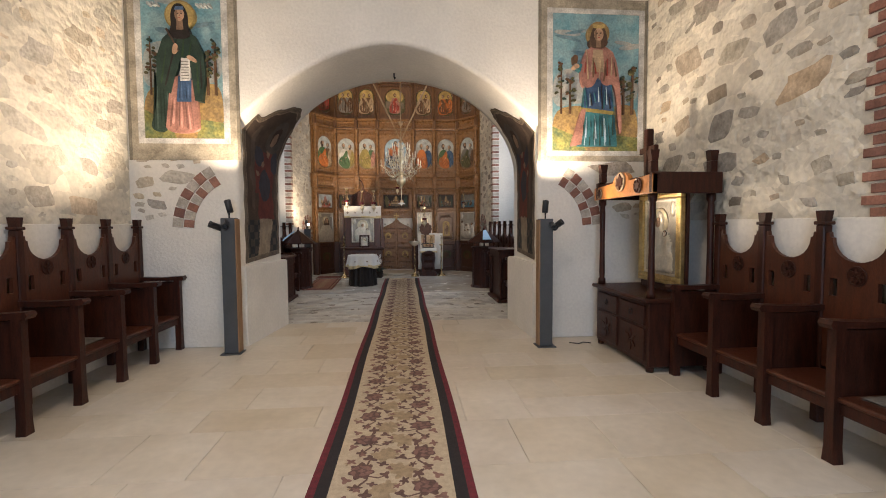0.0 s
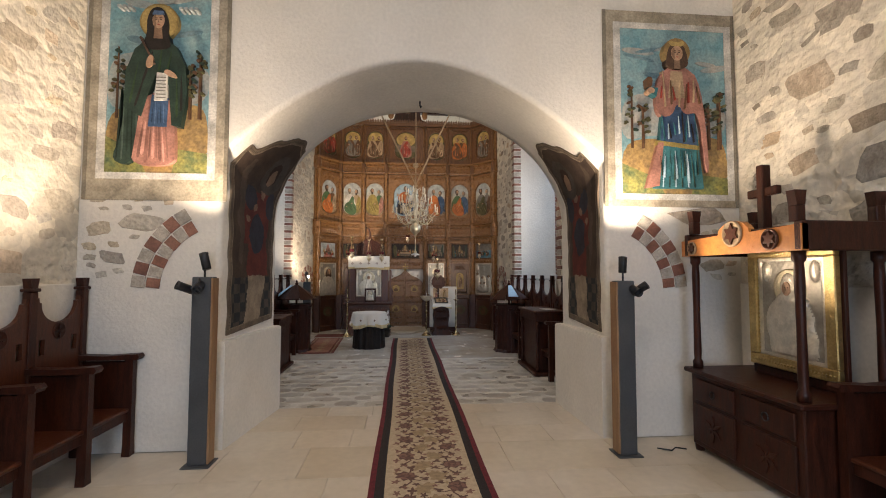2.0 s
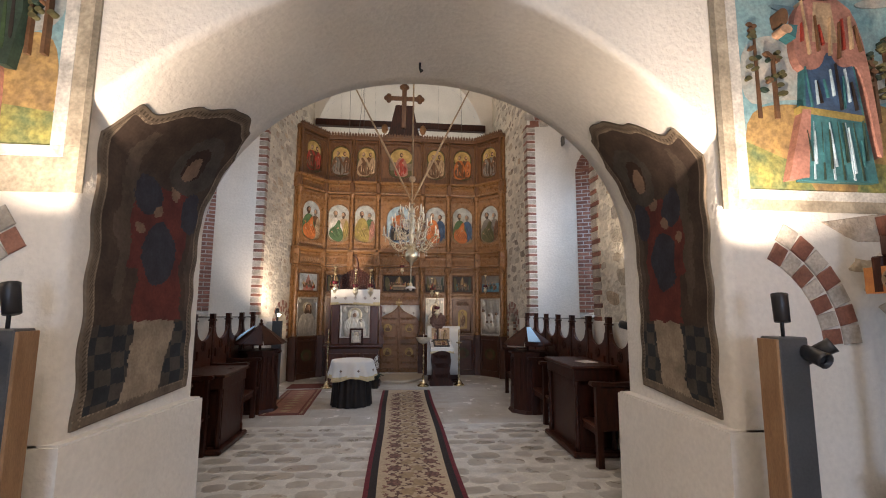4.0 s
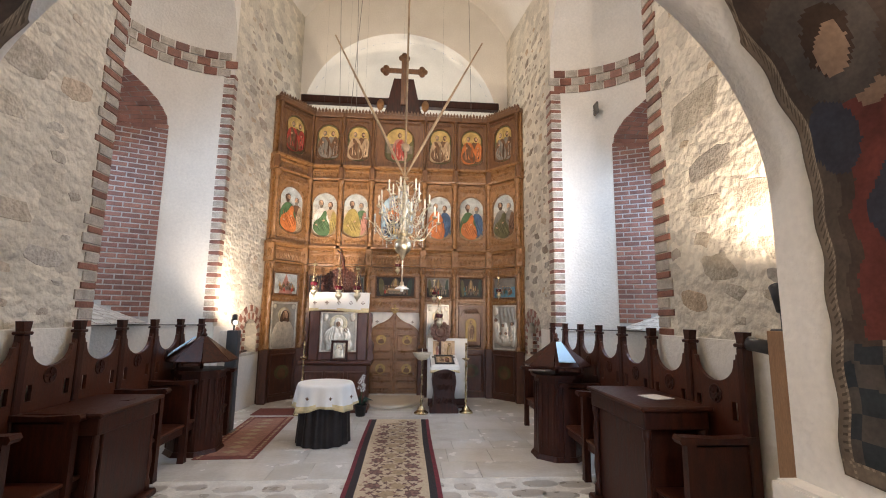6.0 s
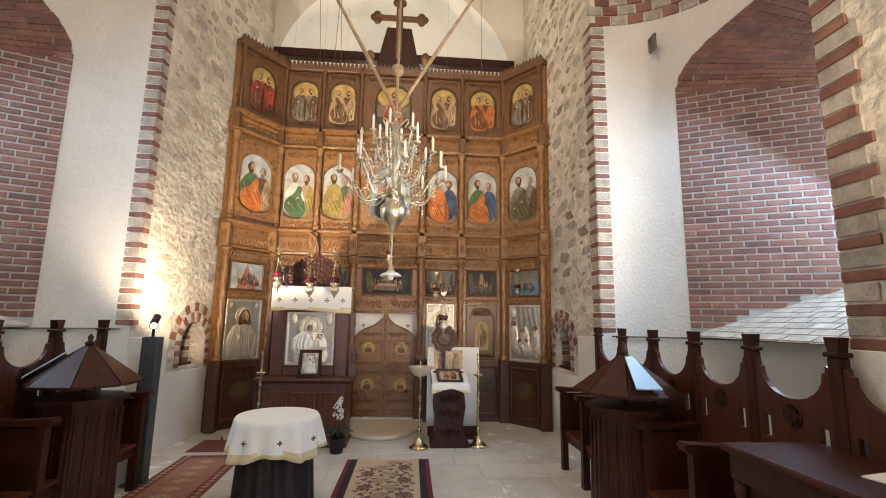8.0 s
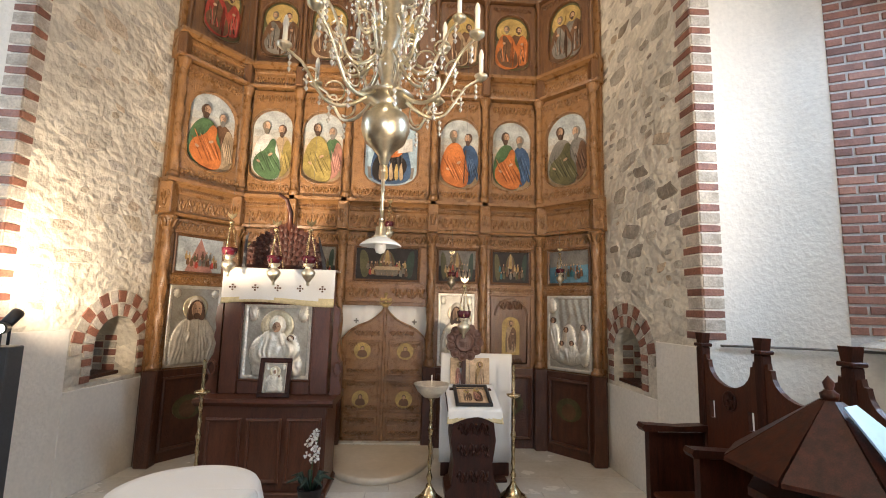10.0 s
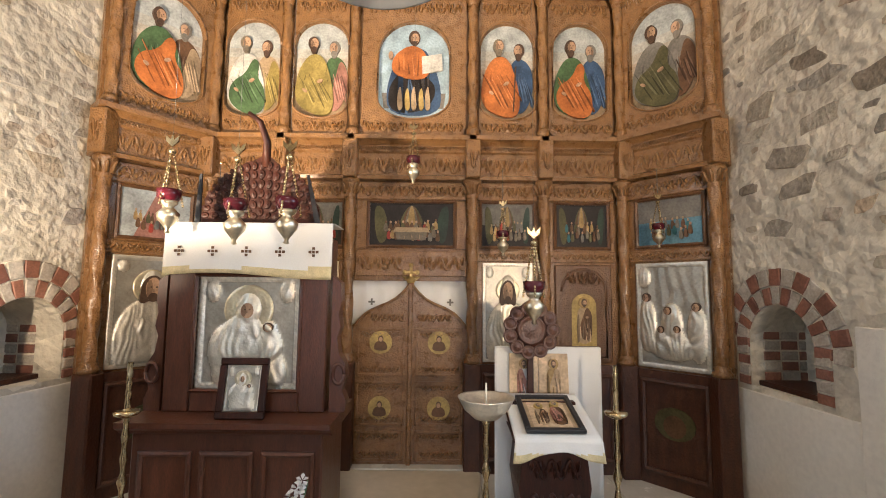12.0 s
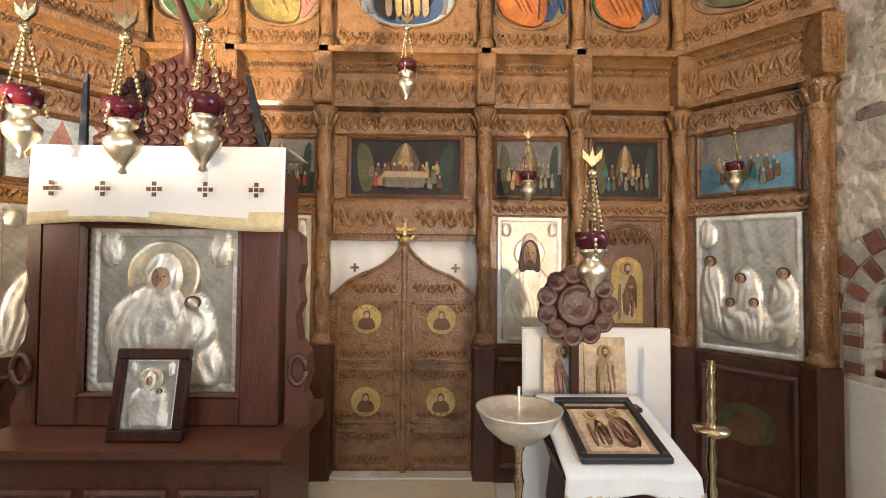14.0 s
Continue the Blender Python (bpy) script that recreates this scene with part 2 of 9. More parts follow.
TARNISH = material("tarnished_silver", (0.46, 0.43, 0.36), 0.44, 0.7, 0.08, 14, 60, 0.35, other=(0.34, 0.31, 0.25), dist=0.004)
GOLD = material("gold_leaf", (0.62, 0.46, 0.20), 0.35, 0.9, 0.15, 14, 60, 0.5, other=(0.40, 0.28, 0.10))
CLOTH = material("white_linen", (0.74, 0.73, 0.70), 0.9, 0, 0.05, 8, 180, 0.3, other=(0.74, 0.72, 0.66), dist=0.004)
YELLOWTRIM = material("cream_fringe", (0.72, 0.60, 0.34), 0.9, 0, 0.12, 20, 150, 0.4)
GLASSRED = material("red_glass", (0.065, 0.006, 0.012), 0.12, 0, 0.1, 8, 50, 0.0)
CRYSTAL = material("crystal_beads", (0.86, 0.82, 0.72), 0.12, 0.55, 0.1, 20, 60, 0.1)
CANDLE = material("ivory_candle", (0.85, 0.80, 0.66), 0.5, 0, 0.05, 8, 60, 0.05)


def glow(name, colour, strength):
    m = bpy.data.materials.new(name)
    m.use_nodes = True
    b = m.node_tree.nodes["Principled BSDF"]
    b.inputs["Base Color"].default_value = (*colour, 1)
    b.inputs["Emission Color"].default_value = (*colour, 1)
    b.inputs["Emission Strength"].default_value = strength
    return m


LAMPGLOW = glow("lit_lamp_lens", (1.0, 0.86, 0.62), 14)
DAYGLOW = glow("bright_sky_in_window", (0.75, 0.87, 1.0), 3)

# ---- mesh helpers ----


def part(name, bm, mat, parent=None, label="", smooth=False, at=None):
    me = bpy.data.meshes.new(name)
    bmesh.ops.recalc_face_normals(bm, faces=bm.faces)
    bm.to_mesh(me)
    bm.free()
    if isinstance(mat, (list, tuple)):
        for q in mat:
            me.materials.append(q)
    else:
        me.materials.append(mat)
    if smooth:
        for p in me.polygons:
            p.use_smooth = True
    ob = new(name, me)
    if at is not None:
        ob.matrix_basis = at
    if parent:
        ob.parent = parent
    if label:
        ob["label"] = label
    return ob


def thing(name, at, label, category, group="", kind=""):
    ob = new(name)
    ob.empty_display_size = 0.1
    ob.matrix_basis = at
    return tagged(ob, label, category, group, kind)


def box(bm, x0, x1, y0, y1, z0, z1, bevel=0.0, mi=0, m=None):
    r = bmesh.ops.create_cube(bm, size=1)
    vs = r["verts"]
    for v in vs:
        v.co = Vector(((x0 + x1) / 2 + v.co.x * (x1 - x0), (y0 + y1) / 2 + v.co.y * (y1 - y0), (z0 + z1) / 2 + v.co.z * (z1 - z0)))
    fs = list({f for v in vs for f in v.link_faces})
    if bevel:
        es = list({e for v in vs for e in v.link_edges})
        rb = bmesh.ops.bevel(bm, geom=es, offset=bevel, segments=1, affect="EDGES")
        fs = rb["faces"] + [f for f in fs if f.is_valid]
        vs = list({v for f in fs for v in f.verts})
    for f in fs:
        f.material_index = mi
    if m is not None:
        bmesh.ops.transform(bm, matrix=m, verts=vs)
    return vs


def lathe(bm, prof, seg=20, m=None, mi=0, a0=0.0, a1=360.0):
    """Turn a profile of (radius, height) round z."""
    full = abs(a1 - a0) >= 359.9
    n = seg if full else seg + 1
    rings = []
    for r, z in prof:
        rings.append([bm.verts.new((r * math.cos(radians(a0 + (a1 - a0) * i / seg)), r * math.sin(radians(a0 + (a1 - a0) * i / seg)), z)) for i in range(n)])
    for a, b in zip(rings, rings[1:]):
        for i in range(seg):
            j = (i + 1) % n
            f = bm.faces.new((a[i], a[j], b[j], b[i]))
            f.material_index, f.smooth = mi, True
    for ring in (rings[0], rings[-1]):
        if full and (Vector(ring[0].co) - Vector(ring[1].co)).length > 1e-5:
            bm.faces.new(ring).material_index = mi
    vs = [v for r in rings for v in r]
    if m is not None:
        bmesh.ops.transform(bm, matrix=m, verts=vs)
    return vs


def prism(bm, pts, y0, y1, m=None, mi=0):
    """A flat outline of (x, z) given thickness from y0 to y1."""
    a = [bm.verts.new((x, y0, z)) for x, z in pts]
    b = [bm.verts.new((x, y1, z)) for x, z in pts]
    n = len(pts)
    fs = [bm.faces.new(a), bm.faces.new(b[::-1])] + [bm.faces.new((a[i], b[i], b[(i + 1) % n], a[(i + 1) % n])) for i in range(n)]
    for f in fs:
        f.material_index = mi
    if m is not None:
        bmesh.ops.transform(bm, matrix=m, verts=a + b)
    return a + b


def tube(bm, pts, r, seg=8, mi=0):
    pts = [Vector(p) for p in pts]
    rings = []
    for i, p in enumerate(pts):
        d = (pts[min(i + 1, len(pts) - 1)] - pts[max(i - 1, 0)]).normalized()
        q = d.to_track_quat("Z", "Y").to_matrix()
        rr = r[i] if isinstance(r, (list, tuple)) else r
        rings.append([bm.verts.new(p + q @ Vector((rr * math.cos(2 * math.pi * k / seg), rr * math.sin(2 * math.pi * k / seg), 0))) for k in range(seg)])
    for a, b in zip(rings, rings[1:]):
        for k in range(seg):
            f = bm.faces.new((a[k], a[(k + 1) % seg], b[(k + 1) % seg], b[k]))
            f.smooth, f.material_index = True, mi
    bm.faces.new(rings[0]), bm.faces.new(rings[-1])


def grid(bm, fn, nu, nv, mi=0, smooth=False):
    vs = [[bm.verts.new(fn(i / nu, j / nv)) for j in range(nv + 1)] for i in range(nu + 1)]
    for i in range(nu):
        for j in range(nv):
            f = bm.faces.new((vs[i][j], vs[i + 1][j], vs[i + 1][j + 1], vs[i][j + 1]))
            f.smooth, f.material_index = smooth, mi
    return vs


def structure(name, bm, mat, label, category, smooth=False):
    return tagged(part(name, bm, mat, None, "", smooth), label, category, kind="structure")


def ring_frame(bm, x0, x1, z0, z1, t, y0, y1, m=None, mi=0):
    """A mitred rectangular moulding in one piece, its back at y0 and its front at y1."""
    outer = [(x0, z0), (x1, z0), (x1, z1), (x0, z1)]
    inner = [(x0 + t, z0 + t), (x1 - t, z0 + t), (x1 - t, z1 - t), (x0 + t, z1 - t)]
    mid = [((a[0] + b[0]) / 2, (a[1] + b[1]) / 2) for a, b in zip(outer, inner)]
    loops = [[bm.verts.new((x, y, z)) for x, z in ps] for ps, y in ((outer, y0), (outer, y0 + (y1 - y0) * 0.7), (mid, y1), (inner, y0 + (y1 - y0) * 0.6), (inner, y0))]
    for a, b in zip(loops, loops[1:]):
        for i in range(4):
            bm.faces.new((a[i], a[(i + 1) % 4], b[(i + 1) % 4], b[i])).material_index = mi
    if m is not None:
        bmesh.ops.transform(bm, matrix=m, verts=[v for l in loops for v in l])


def arch_outline(w, h0, h1, n=14, x=0.0):
    """Outline of an arched panel: width w, from h0 to the top h1, with a round head."""
    r = w / 2
    pts = [(x - r, h0), (x + r, h0)]
    pts += [(x + r * math.cos(math.pi * i / n), h1 - r + r * math.sin(math.pi * i / n)) for i in range(n + 1)]
    return pts


# ---- structure: porch, passage, nave, conches, altar ----
PL, PR, PB, WY, WB, PH = -3.08, 3.14, -2.5, 5.80, 7.0, 5.0
NL, NR, NE = -2.80, 2.44, 15.0
VSPRING = 7.4


def front_x(s):
    return -1.86 if s < 0 else 1.74


def passage_profile(u, v):
    """v runs from the left foot over the crown to the right foot; u from the porch (0) to the nave (1)."""
    a, b = -1.86 + 0.14 * u, 1.74
    spring = 2.66 - 0.54 * u
    if v < 0.2:
        return a, spring * v / 0.2
    if v > 0.8:
        return b, spring * (1 - v) / 0.2
    t = (v - 0.2) / 0.6
    x = a + (b - a) * (0.5 - 0.5 * math.cos(math.pi * t))
    q = min(1.0, abs(x - (a + b) / 2) / ((b - a) / 2))
    near, far = 3.60 - 0.94 * q ** 1.85, 2.12 + 1.41 * math.sqrt(1 - q * q)
    return x, near + (far - near) * u


def arch_wall():
    bm = bmesh.new()
    nv = 120
    grid(bm, lambda u, v: Vector((passage_profile(u, v)[0], max(WY + (WB - WY) * u, WY + 0.05), passage_profile(u, v)[1])), 10, nv, 0, True)

    def flared(j, r):
        # the profile pushed outwards by r
        v = j / nv
        x, z = passage_profile(0, v)
        x1, z1 = passage_profile(0, max(0, v - 0.004))
        x2, z2 = passage_profile(0, min(1, v + 0.004))
        t = Vector((x2 - x1, z2 - z1)).normalized()
        return x - t.y * r, z + t.x * r
    edge_r = 0.05
    # soft rounded plaster edge towards the porch
    for q in range(4):
        a0, a1 = math.pi / 2 * q / 4, math.pi / 2 * (q + 1) / 4
        rows = []
        for a in (a0, a1):
            rows.append([bm.verts.new((p[0], WY + edge_r * (1 - math.sin(a)), p[1])) for p in [flared(j, edge_r * (1 - math.cos(a))) for j in range(nv + 1)]])
        for j in range(nv):
            bm.faces.new((rows[0][j], rows[0][j + 1], rows[1][j + 1], rows[1][j])).smooth = True
    for y, u in ((WY, 0.0), (WB, 1.0)):
        top = 10.6 if u else PH + 0.3
        pts = [passage_profile(u, j / nv) if u else flared(j, edge_r) for j in range(nv + 1)]
        lo = [bm.verts.new((x, y, z)) for x, z in pts]
        hi = [bm.verts.new((x, y, top)) for x, z in pts]
        for j in range(nv):
            if abs(pts[j][0] - pts[j + 1][0]) > 1e-6:
                bm.faces.new((lo[j], lo[j + 1], hi[j + 1], hi[j]))
        for side, edge in ((-3.6, pts[0][0]), (3.6, pts[-1][0])):
            a = [bm.verts.new(c) for c in ((side, y, 0), (edge, y, 0), (edge, y, top), (side, y, top))]
            bm.faces.new(a)
    bmesh.ops.remove_doubles(bm, verts=bm.verts, dist=1e-5)
    return structure("wall_arch", bm, PLASTER, "thick white plastered wall with a wide arched passage", "wall")


wall_arch = arch_wall()


def low_wall(side):
    bm = bmesh.new()
    x0, x1 = (-1.80, -1.635) if side < 0 else (1.68, 1.64)
    o = -0.3 if side < 0 else 0.3
    pts = [(x0 + o, WY - 0.012), (x0, WY - 0.012), (x1, WB + 0.012), (x1 + o, WB + 0.012)]
    a = [bm.verts.new((x, y, 0)) for x, y in pts]
    b = [bm.verts.new((x, y, 0.955)) for x, y in pts]
    for i in range(4):
        bm.faces.new((a[i], a[(i + 1) % 4], b[(i + 1) % 4], b[i]))
    bm.faces.new(b)
    bmesh.ops.bevel(bm, geom=[e for e in bm.edges if e.verts[0].co.z > 0.9 and e.verts[1].co.z > 0.9], offset=0.012, segments=2, affect="EDGES")
    structure("low_wall_" + ("left" if side < 0 else "right"), bm, PLASTER, "white plastered plinth along the passage side", "wall")


low_wall(-1)
low_wall(1)


def slab_wall(name, x0, x1, y0, y1, z0, z1, mat, label):
    bm = bmesh.new()
    box(bm, x0, x1, y0, y1, z0, z1)
    return structure(name, bm, mat, label, "wall")


wall_pl = slab_wall("wall_porch_left", PL - 0.5, PL, PB - 0.5, WY, 0, PH + 0.3, RUBBLE, "rough rubble stone wall with wide cream mortar")
wall_pr = slab_wall("wall_porch_right", PR, PR + 0.5, PB - 0.5, WY, 0, PH + 0.3, RUBBLE, "rough rubble stone wall with grey and brown stones")
# the wall behind, with the entrance door's opening
bm = bmesh.new()
box(bm, PL, -0.9, PB - 0.5, PB, 0, PH)
box(bm, 0.9, PR, PB - 0.5, PB, 0, PH)
box(bm, -0.9, 0.9, PB - 0.5, PB, 2.8, PH)
structure("wall_entrance", bm, PLASTER, "plain plastered entrance wall with an open doorway", "wall")
bm = bmesh.new()
box(bm, PL, PR, PB, WY, PH, PH + 0.25)
structure("ceiling_porch", bm, PLASTER, "plain white plastered ceiling", "ceiling")
# smooth plaster dado behind the stalls
for nm, x0, x1 in (("dado_left", PL, PL + 0.03), ("dado_right", PR - 0.03, PR)):
    bm = bmesh.new()
    box(bm, x0, x1, PB, WY - 0.013, 0, 1.47, 0.008)
    structure(nm, bm, PLASTER, "smooth white plaster dado behind the stalls", "wall")

# nave side walls with an open conch each
CONCH = {-1: (NL, 9.55, 12.2, -1), 1: (NR, 9.2, 12.2, 1)}


def conch_point(side, ang, r, z):
    X, ya, yb, s = CONCH[side]
    yc, rad = (ya + yb) / 2, (yb - ya) / 2
    return Vector((X + s * r * rad * math.cos(ang), yc + r * rad * math.sin(ang), z))


BAND0, BAND1 = 5.38, 5.80
EMB = {"half": 0.93, "z0": 1.44, "spring": 4.35}
EMB_OUT = {"depth": 0.9, "half": 0.42, "z0": 2.05, "spring": 4.15}


def emb_inner(side, n=12):
    """The embrasure's edge on the conch wall, as (angle, z) from the near foot over the head to the far foot."""
    h, z0, zs = EMB["half"], EMB["z0"], EMB["spring"]
    rise = 0.80
    out = [(-h, z0 + (zs - z0) * i / 6) for i in range(6)]
    out += [(-h * math.cos(math.pi * i / n), zs + rise * math.sin(math.pi * i / n)) for i in range(n + 1)]
    out += [(h, zs + (z0 - zs) * i / 6) for i in range(1, 7)]
    return out


TAPER = {-1: 0.33, 1: 0.14}


def pier_x(side, y):
    """The pier faces lean in a little towards the icon screen."""
    X, ya, yb, s = CONCH[side]
    return X - s * TAPER[side] * (y - yb) / (NE - yb)


def nave_side(side):
    X, ya, yb, s = CONCH[side]
    yc, rad = (ya + yb) / 2, (yb - ya) / 2
    nm = "left" if side < 0 else "right"
    o = s * 0.9
    # rubble piers before and behind the conch, and the spandrel over it
    bm = bmesh.new()
    box(bm, min(X, X + o), max(X, X + o), WB, ya, 0, 9.9)
    near = structure("wall_nave_" + nm, bm, RUBBLE, "rubble stone nave wall with cream mortar", "wall")
    bm = bmesh.new()
    q = s * 0.4
    na, nb, nz0, nz1 = 13.12, 13.66, 0.92, 1.50
    box(bm, min(X + q, X + o), max(X + q, X + o), yb, NE, 0, 9.9)
    for y0, y1, z0, z1 in ((yb, na, 0, 9.9), (nb, NE, 0, 9.9), (na, nb, 0, nz0), (na, nb, nz1, 9.9)):
        box(bm, min(X, X + q), max(X, X + q), y0, y1, z0, z1)
    rn = (nb - na) / 2
    for k in (-1, 1):
        yn = (na + nb) / 2
        pts = [(yn + k * rn * math.cos(t), nz1 - rn + rn * math.sin(t)) for t in [math.pi / 2 * i / 8 for i in range(9)]] + [(yn + k * rn, nz1)]
        prism(bm, pts, 0, -s * 0.4, Matrix.Translation((X, 0, 0)) @ Matrix.Rotation(math.pi / 2, 4, "Z"))
    for v in bm.verts:
        v.co.x += pier_x(side, v.co.y) - X
    bmesh.ops.remove_doubles(bm, verts=bm.verts, dist=0.0005)
    far = structure("pier_nave_" + nm, bm, RUBBLE, "rubble stone pier beside the iconostasis", "wall")
    bm = bmesh.new()
    n = 24
    pts = [(yc - rad * math.cos(math.pi * i / n), BAND1 + rad * math.sin(math.pi * i / n)) for i in range(n + 1)]
    lo = [bm.verts.new((X, y, z)) for y, z in pts]
    hi = [bm.verts.new((X, y, 9.9)) for y, z in pts]
    for i in range(n):
        bm.faces.new((lo[i], lo[i + 1], hi[i + 1], hi[i]))
    structure("spandrel_" + nm, bm, PLASTER, "white plaster above the side conch", "wall")
    # conch wall in plaster, with the tall embrasure left open
    bm = bmesh.new()
    h = EMB["half"]

    def cg(a0, a1, z0, z1, na, nz):
        grid(bm, lambda u, v: conch_point(side, a0 + (a1 - a0) * u, 1, z0 + (z1 - z0) * v), na, nz, 0, True)
    cg(-math.pi / 2, -h, 0, BAND1, 8, 1)
    cg(h, math.pi / 2, 0, BAND1, 8, 1)
    cg(-h, h, 0, EMB["z0"], 12, 1)
    head = [(a, z) for a, z in emb_inner(side) if z >= EMB["spring"] - 1e-6]
    lo = [bm.verts.new(conch_point(side, a, 1, z)) for a, z in head]
    hi = [bm.verts.new(conch_point(side, a, 1, BAND1)) for a, z in head]
    for i in range(len(head) - 1):
        bm.faces.new((lo[i], lo[i + 1], hi[i + 1], hi[i]))
    grid(bm, lambda u, v: conch_point(side, -math.pi / 2 + math.pi * u, math.cos(v * math.pi / 2), BAND1 + rad * math.sin(v * math.pi / 2)), 24, 10, 0, True)
    structure("conch_" + nm, bm, PLASTER, "curved white plastered side apse with a half dome", "wall")
    # embrasure: splayed reveals in mortar, under real bricks
    inner = [conch_point(side, a, 1, z) for a, z in emb_inner(side)]
    xo = X + s * (rad + EMB_OUT["depth"])
    outer = []
    for a, z in emb_inner(side):
        k = (z - EMB["z0"]) / (EMB["spring"] - EMB["z0"])
        zz = EMB_OUT["z0"] + (EMB_OUT["spring"] - EMB_OUT["z0"]) * k if k <= 1 else EMB_OUT["spring"] + (z - EMB["spring"]) * 0.5
        outer.append(Vector((xo, yc + EMB_OUT["half"] * a / h, zz)))
    bm = bmesh.new()
    a = [bm.verts.new(p) for p in inner]
    b = [bm.verts.new(p) for p in outer]
    for i in range(len(a) - 1):
        bm.faces.new((a[i], a[i + 1], b[i + 1], b[i]))
    bm.faces.new((a[0], b[0], b[-1], a[-1]))
    emb = structure("embrasure_" + nm, bm, JOINT, "deep splayed window embrasure lined with red brick", "window")
    bm = bmesh.new()
    bm.faces.new([bm.verts.new(p + Vector((s * 0.02, 0, 0))) for p in outer])
    win = structure("window_" + nm, bm, DAYGLOW, "narrow arched window bright with daylight", "window")
    bm = bmesh.new()
    tube(bm, [p - Vector((s * 0.03, 0, 0)) for p in outer], 0.03, 6)
    zc0, zc1 = EMB_OUT["z0"], EMB_OUT["spring"] + 0.4
    tube(bm, [(xo - s * 0.03, yc, zc0), (xo - s * 0.03, yc, zc1)], 0.018, 6)
    for k in range(1, 5):
        z = zc0 + (zc1 - zc0) * k / 5
        tube(bm, [(xo - s * 0.03, yc - EMB_OUT["half"], z), (xo - s * 0.03, yc + EMB_OUT["half"], z)], 0.014, 6)
    part("window_frame", bm, DARKWOOD, win)
    return near, far, emb, inner, outer


NAVE = {-1: nave_side(-1), 1: nave_side(1)}
# barrel vault of the nave
bm = bmesh.new()
cx, rv = (NL + NR) / 2, (NR - NL) / 2
grid(bm, lambda u, v: Vector((cx - rv * math.cos(math.pi * u), WB + (NE - WB) * v, VSPRING + 2.2 * math.sin(math.pi * u))), 32, 2, 0, True)
structure("ceiling_nave", bm, PLASTER, "white plastered barrel vault", "ceiling")
# altar apse behind the iconostasis, with its arch
bm = bmesh.new()
ac, ar = -0.17, 2.25
n = 28
pts = [(ac - ar * math.cos(math.pi * i / n), 5.95 + ar * math.sin(math.pi * i / n)) for i in range(n + 1)]
lo = [bm.verts.new((x, NE, z)) for x, z in pts]
hi = [bm.verts.new((x, NE, 10.2)) for x, z in pts]
for i in range(n):
    bm.faces.new((lo[i], lo[i + 1], hi[i + 1], hi[i]))
for xa, xb in ((NL, ac - ar), (ac + ar, NR)):
    bm.faces.new([bm.verts.new(c) for c in ((xa, NE, 0), (xb, NE, 0), (xb, NE, 10.2), (xa, NE, 10.2))])
grid(bm, lambda u, v: Vector((ac - ar * math.cos(math.pi * u), NE + 0.35 * v, 5.95 + ar * math.sin(math.pi * u))), 28, 1, 0, True)
r2 = ar
grid(bm, lambda u, v: Vector((ac - r2 * math.cos(math.pi * u), NE + 0.35 + r2 * math.sin(math.pi * u), 5.95 * v)), 28, 2, 0, True)
grid(bm, lambda u, v: Vector((ac - r2 * math.cos(math.pi * u) * math.cos(v * math.pi / 2), NE + 0.35 + r2 * math.sin(math.pi * u) * math.cos(v * math.pi / 2), 5.95 + r2 * math.sin(v * math.pi / 2))), 28, 12, 0, True)
structure("apse_altar", bm, PLASTER, "white plastered altar apse with a half dome", "wall")
# ground slab under all floors
bm = bmesh.new()
box(bm, -6, 6, PB - 1, 18, -0.2, -0.012)
floor = structure("floor", bm, BED, "floor of pale limestone slabs with thin joints", "floor")

for side in (-1, 1):
    X, ya, yb, s = CONCH[side]
    nm = "left" if side < 0 else "right"
    bm = bmesh.new()
    a, b = sorted((X, X - s * 0.022))
    box(bm, a, b, WB + 0.02, ya, 0, 1.46, 0.006)
    structure("dado_nave_" + nm, bm, PLASTER, "smooth white plaster dado behind the choir stalls", "wall")
    bm = bmesh.new()
    box(bm, a, b, yb, 12.84, 0, 1.40, 0.006)
    box(bm, a, b, 12.842, 14.4, 0, 0.88, 0.006)
    for v in bm.verts:
        v.co.x += pier_x(side, v.co.y) - X
    structure("dado_pier_" + nm, bm, PLASTER, "smooth white plaster dado on the pier", "wall")

PALEGOLD = material("pale_gilding", (0.74, 0.66, 0.46), 0.34, 0.8, 0.1, 14, 60, 0.3, other=(0.56, 0.48, 0.32))

# ---- paint for icons and frescoes ----


def paint(name, c, vary=0.2, rough=0.5):
    m = material("paint_" + name, c, rough, 0, vary, 7, 55, 0.2, other=tuple(np.array(c) * 0.5), dist=0.004)
    m.node_tree.nodes["Principled BSDF"].inputs["Specular IOR Level"].default_value = 0.22
    return m


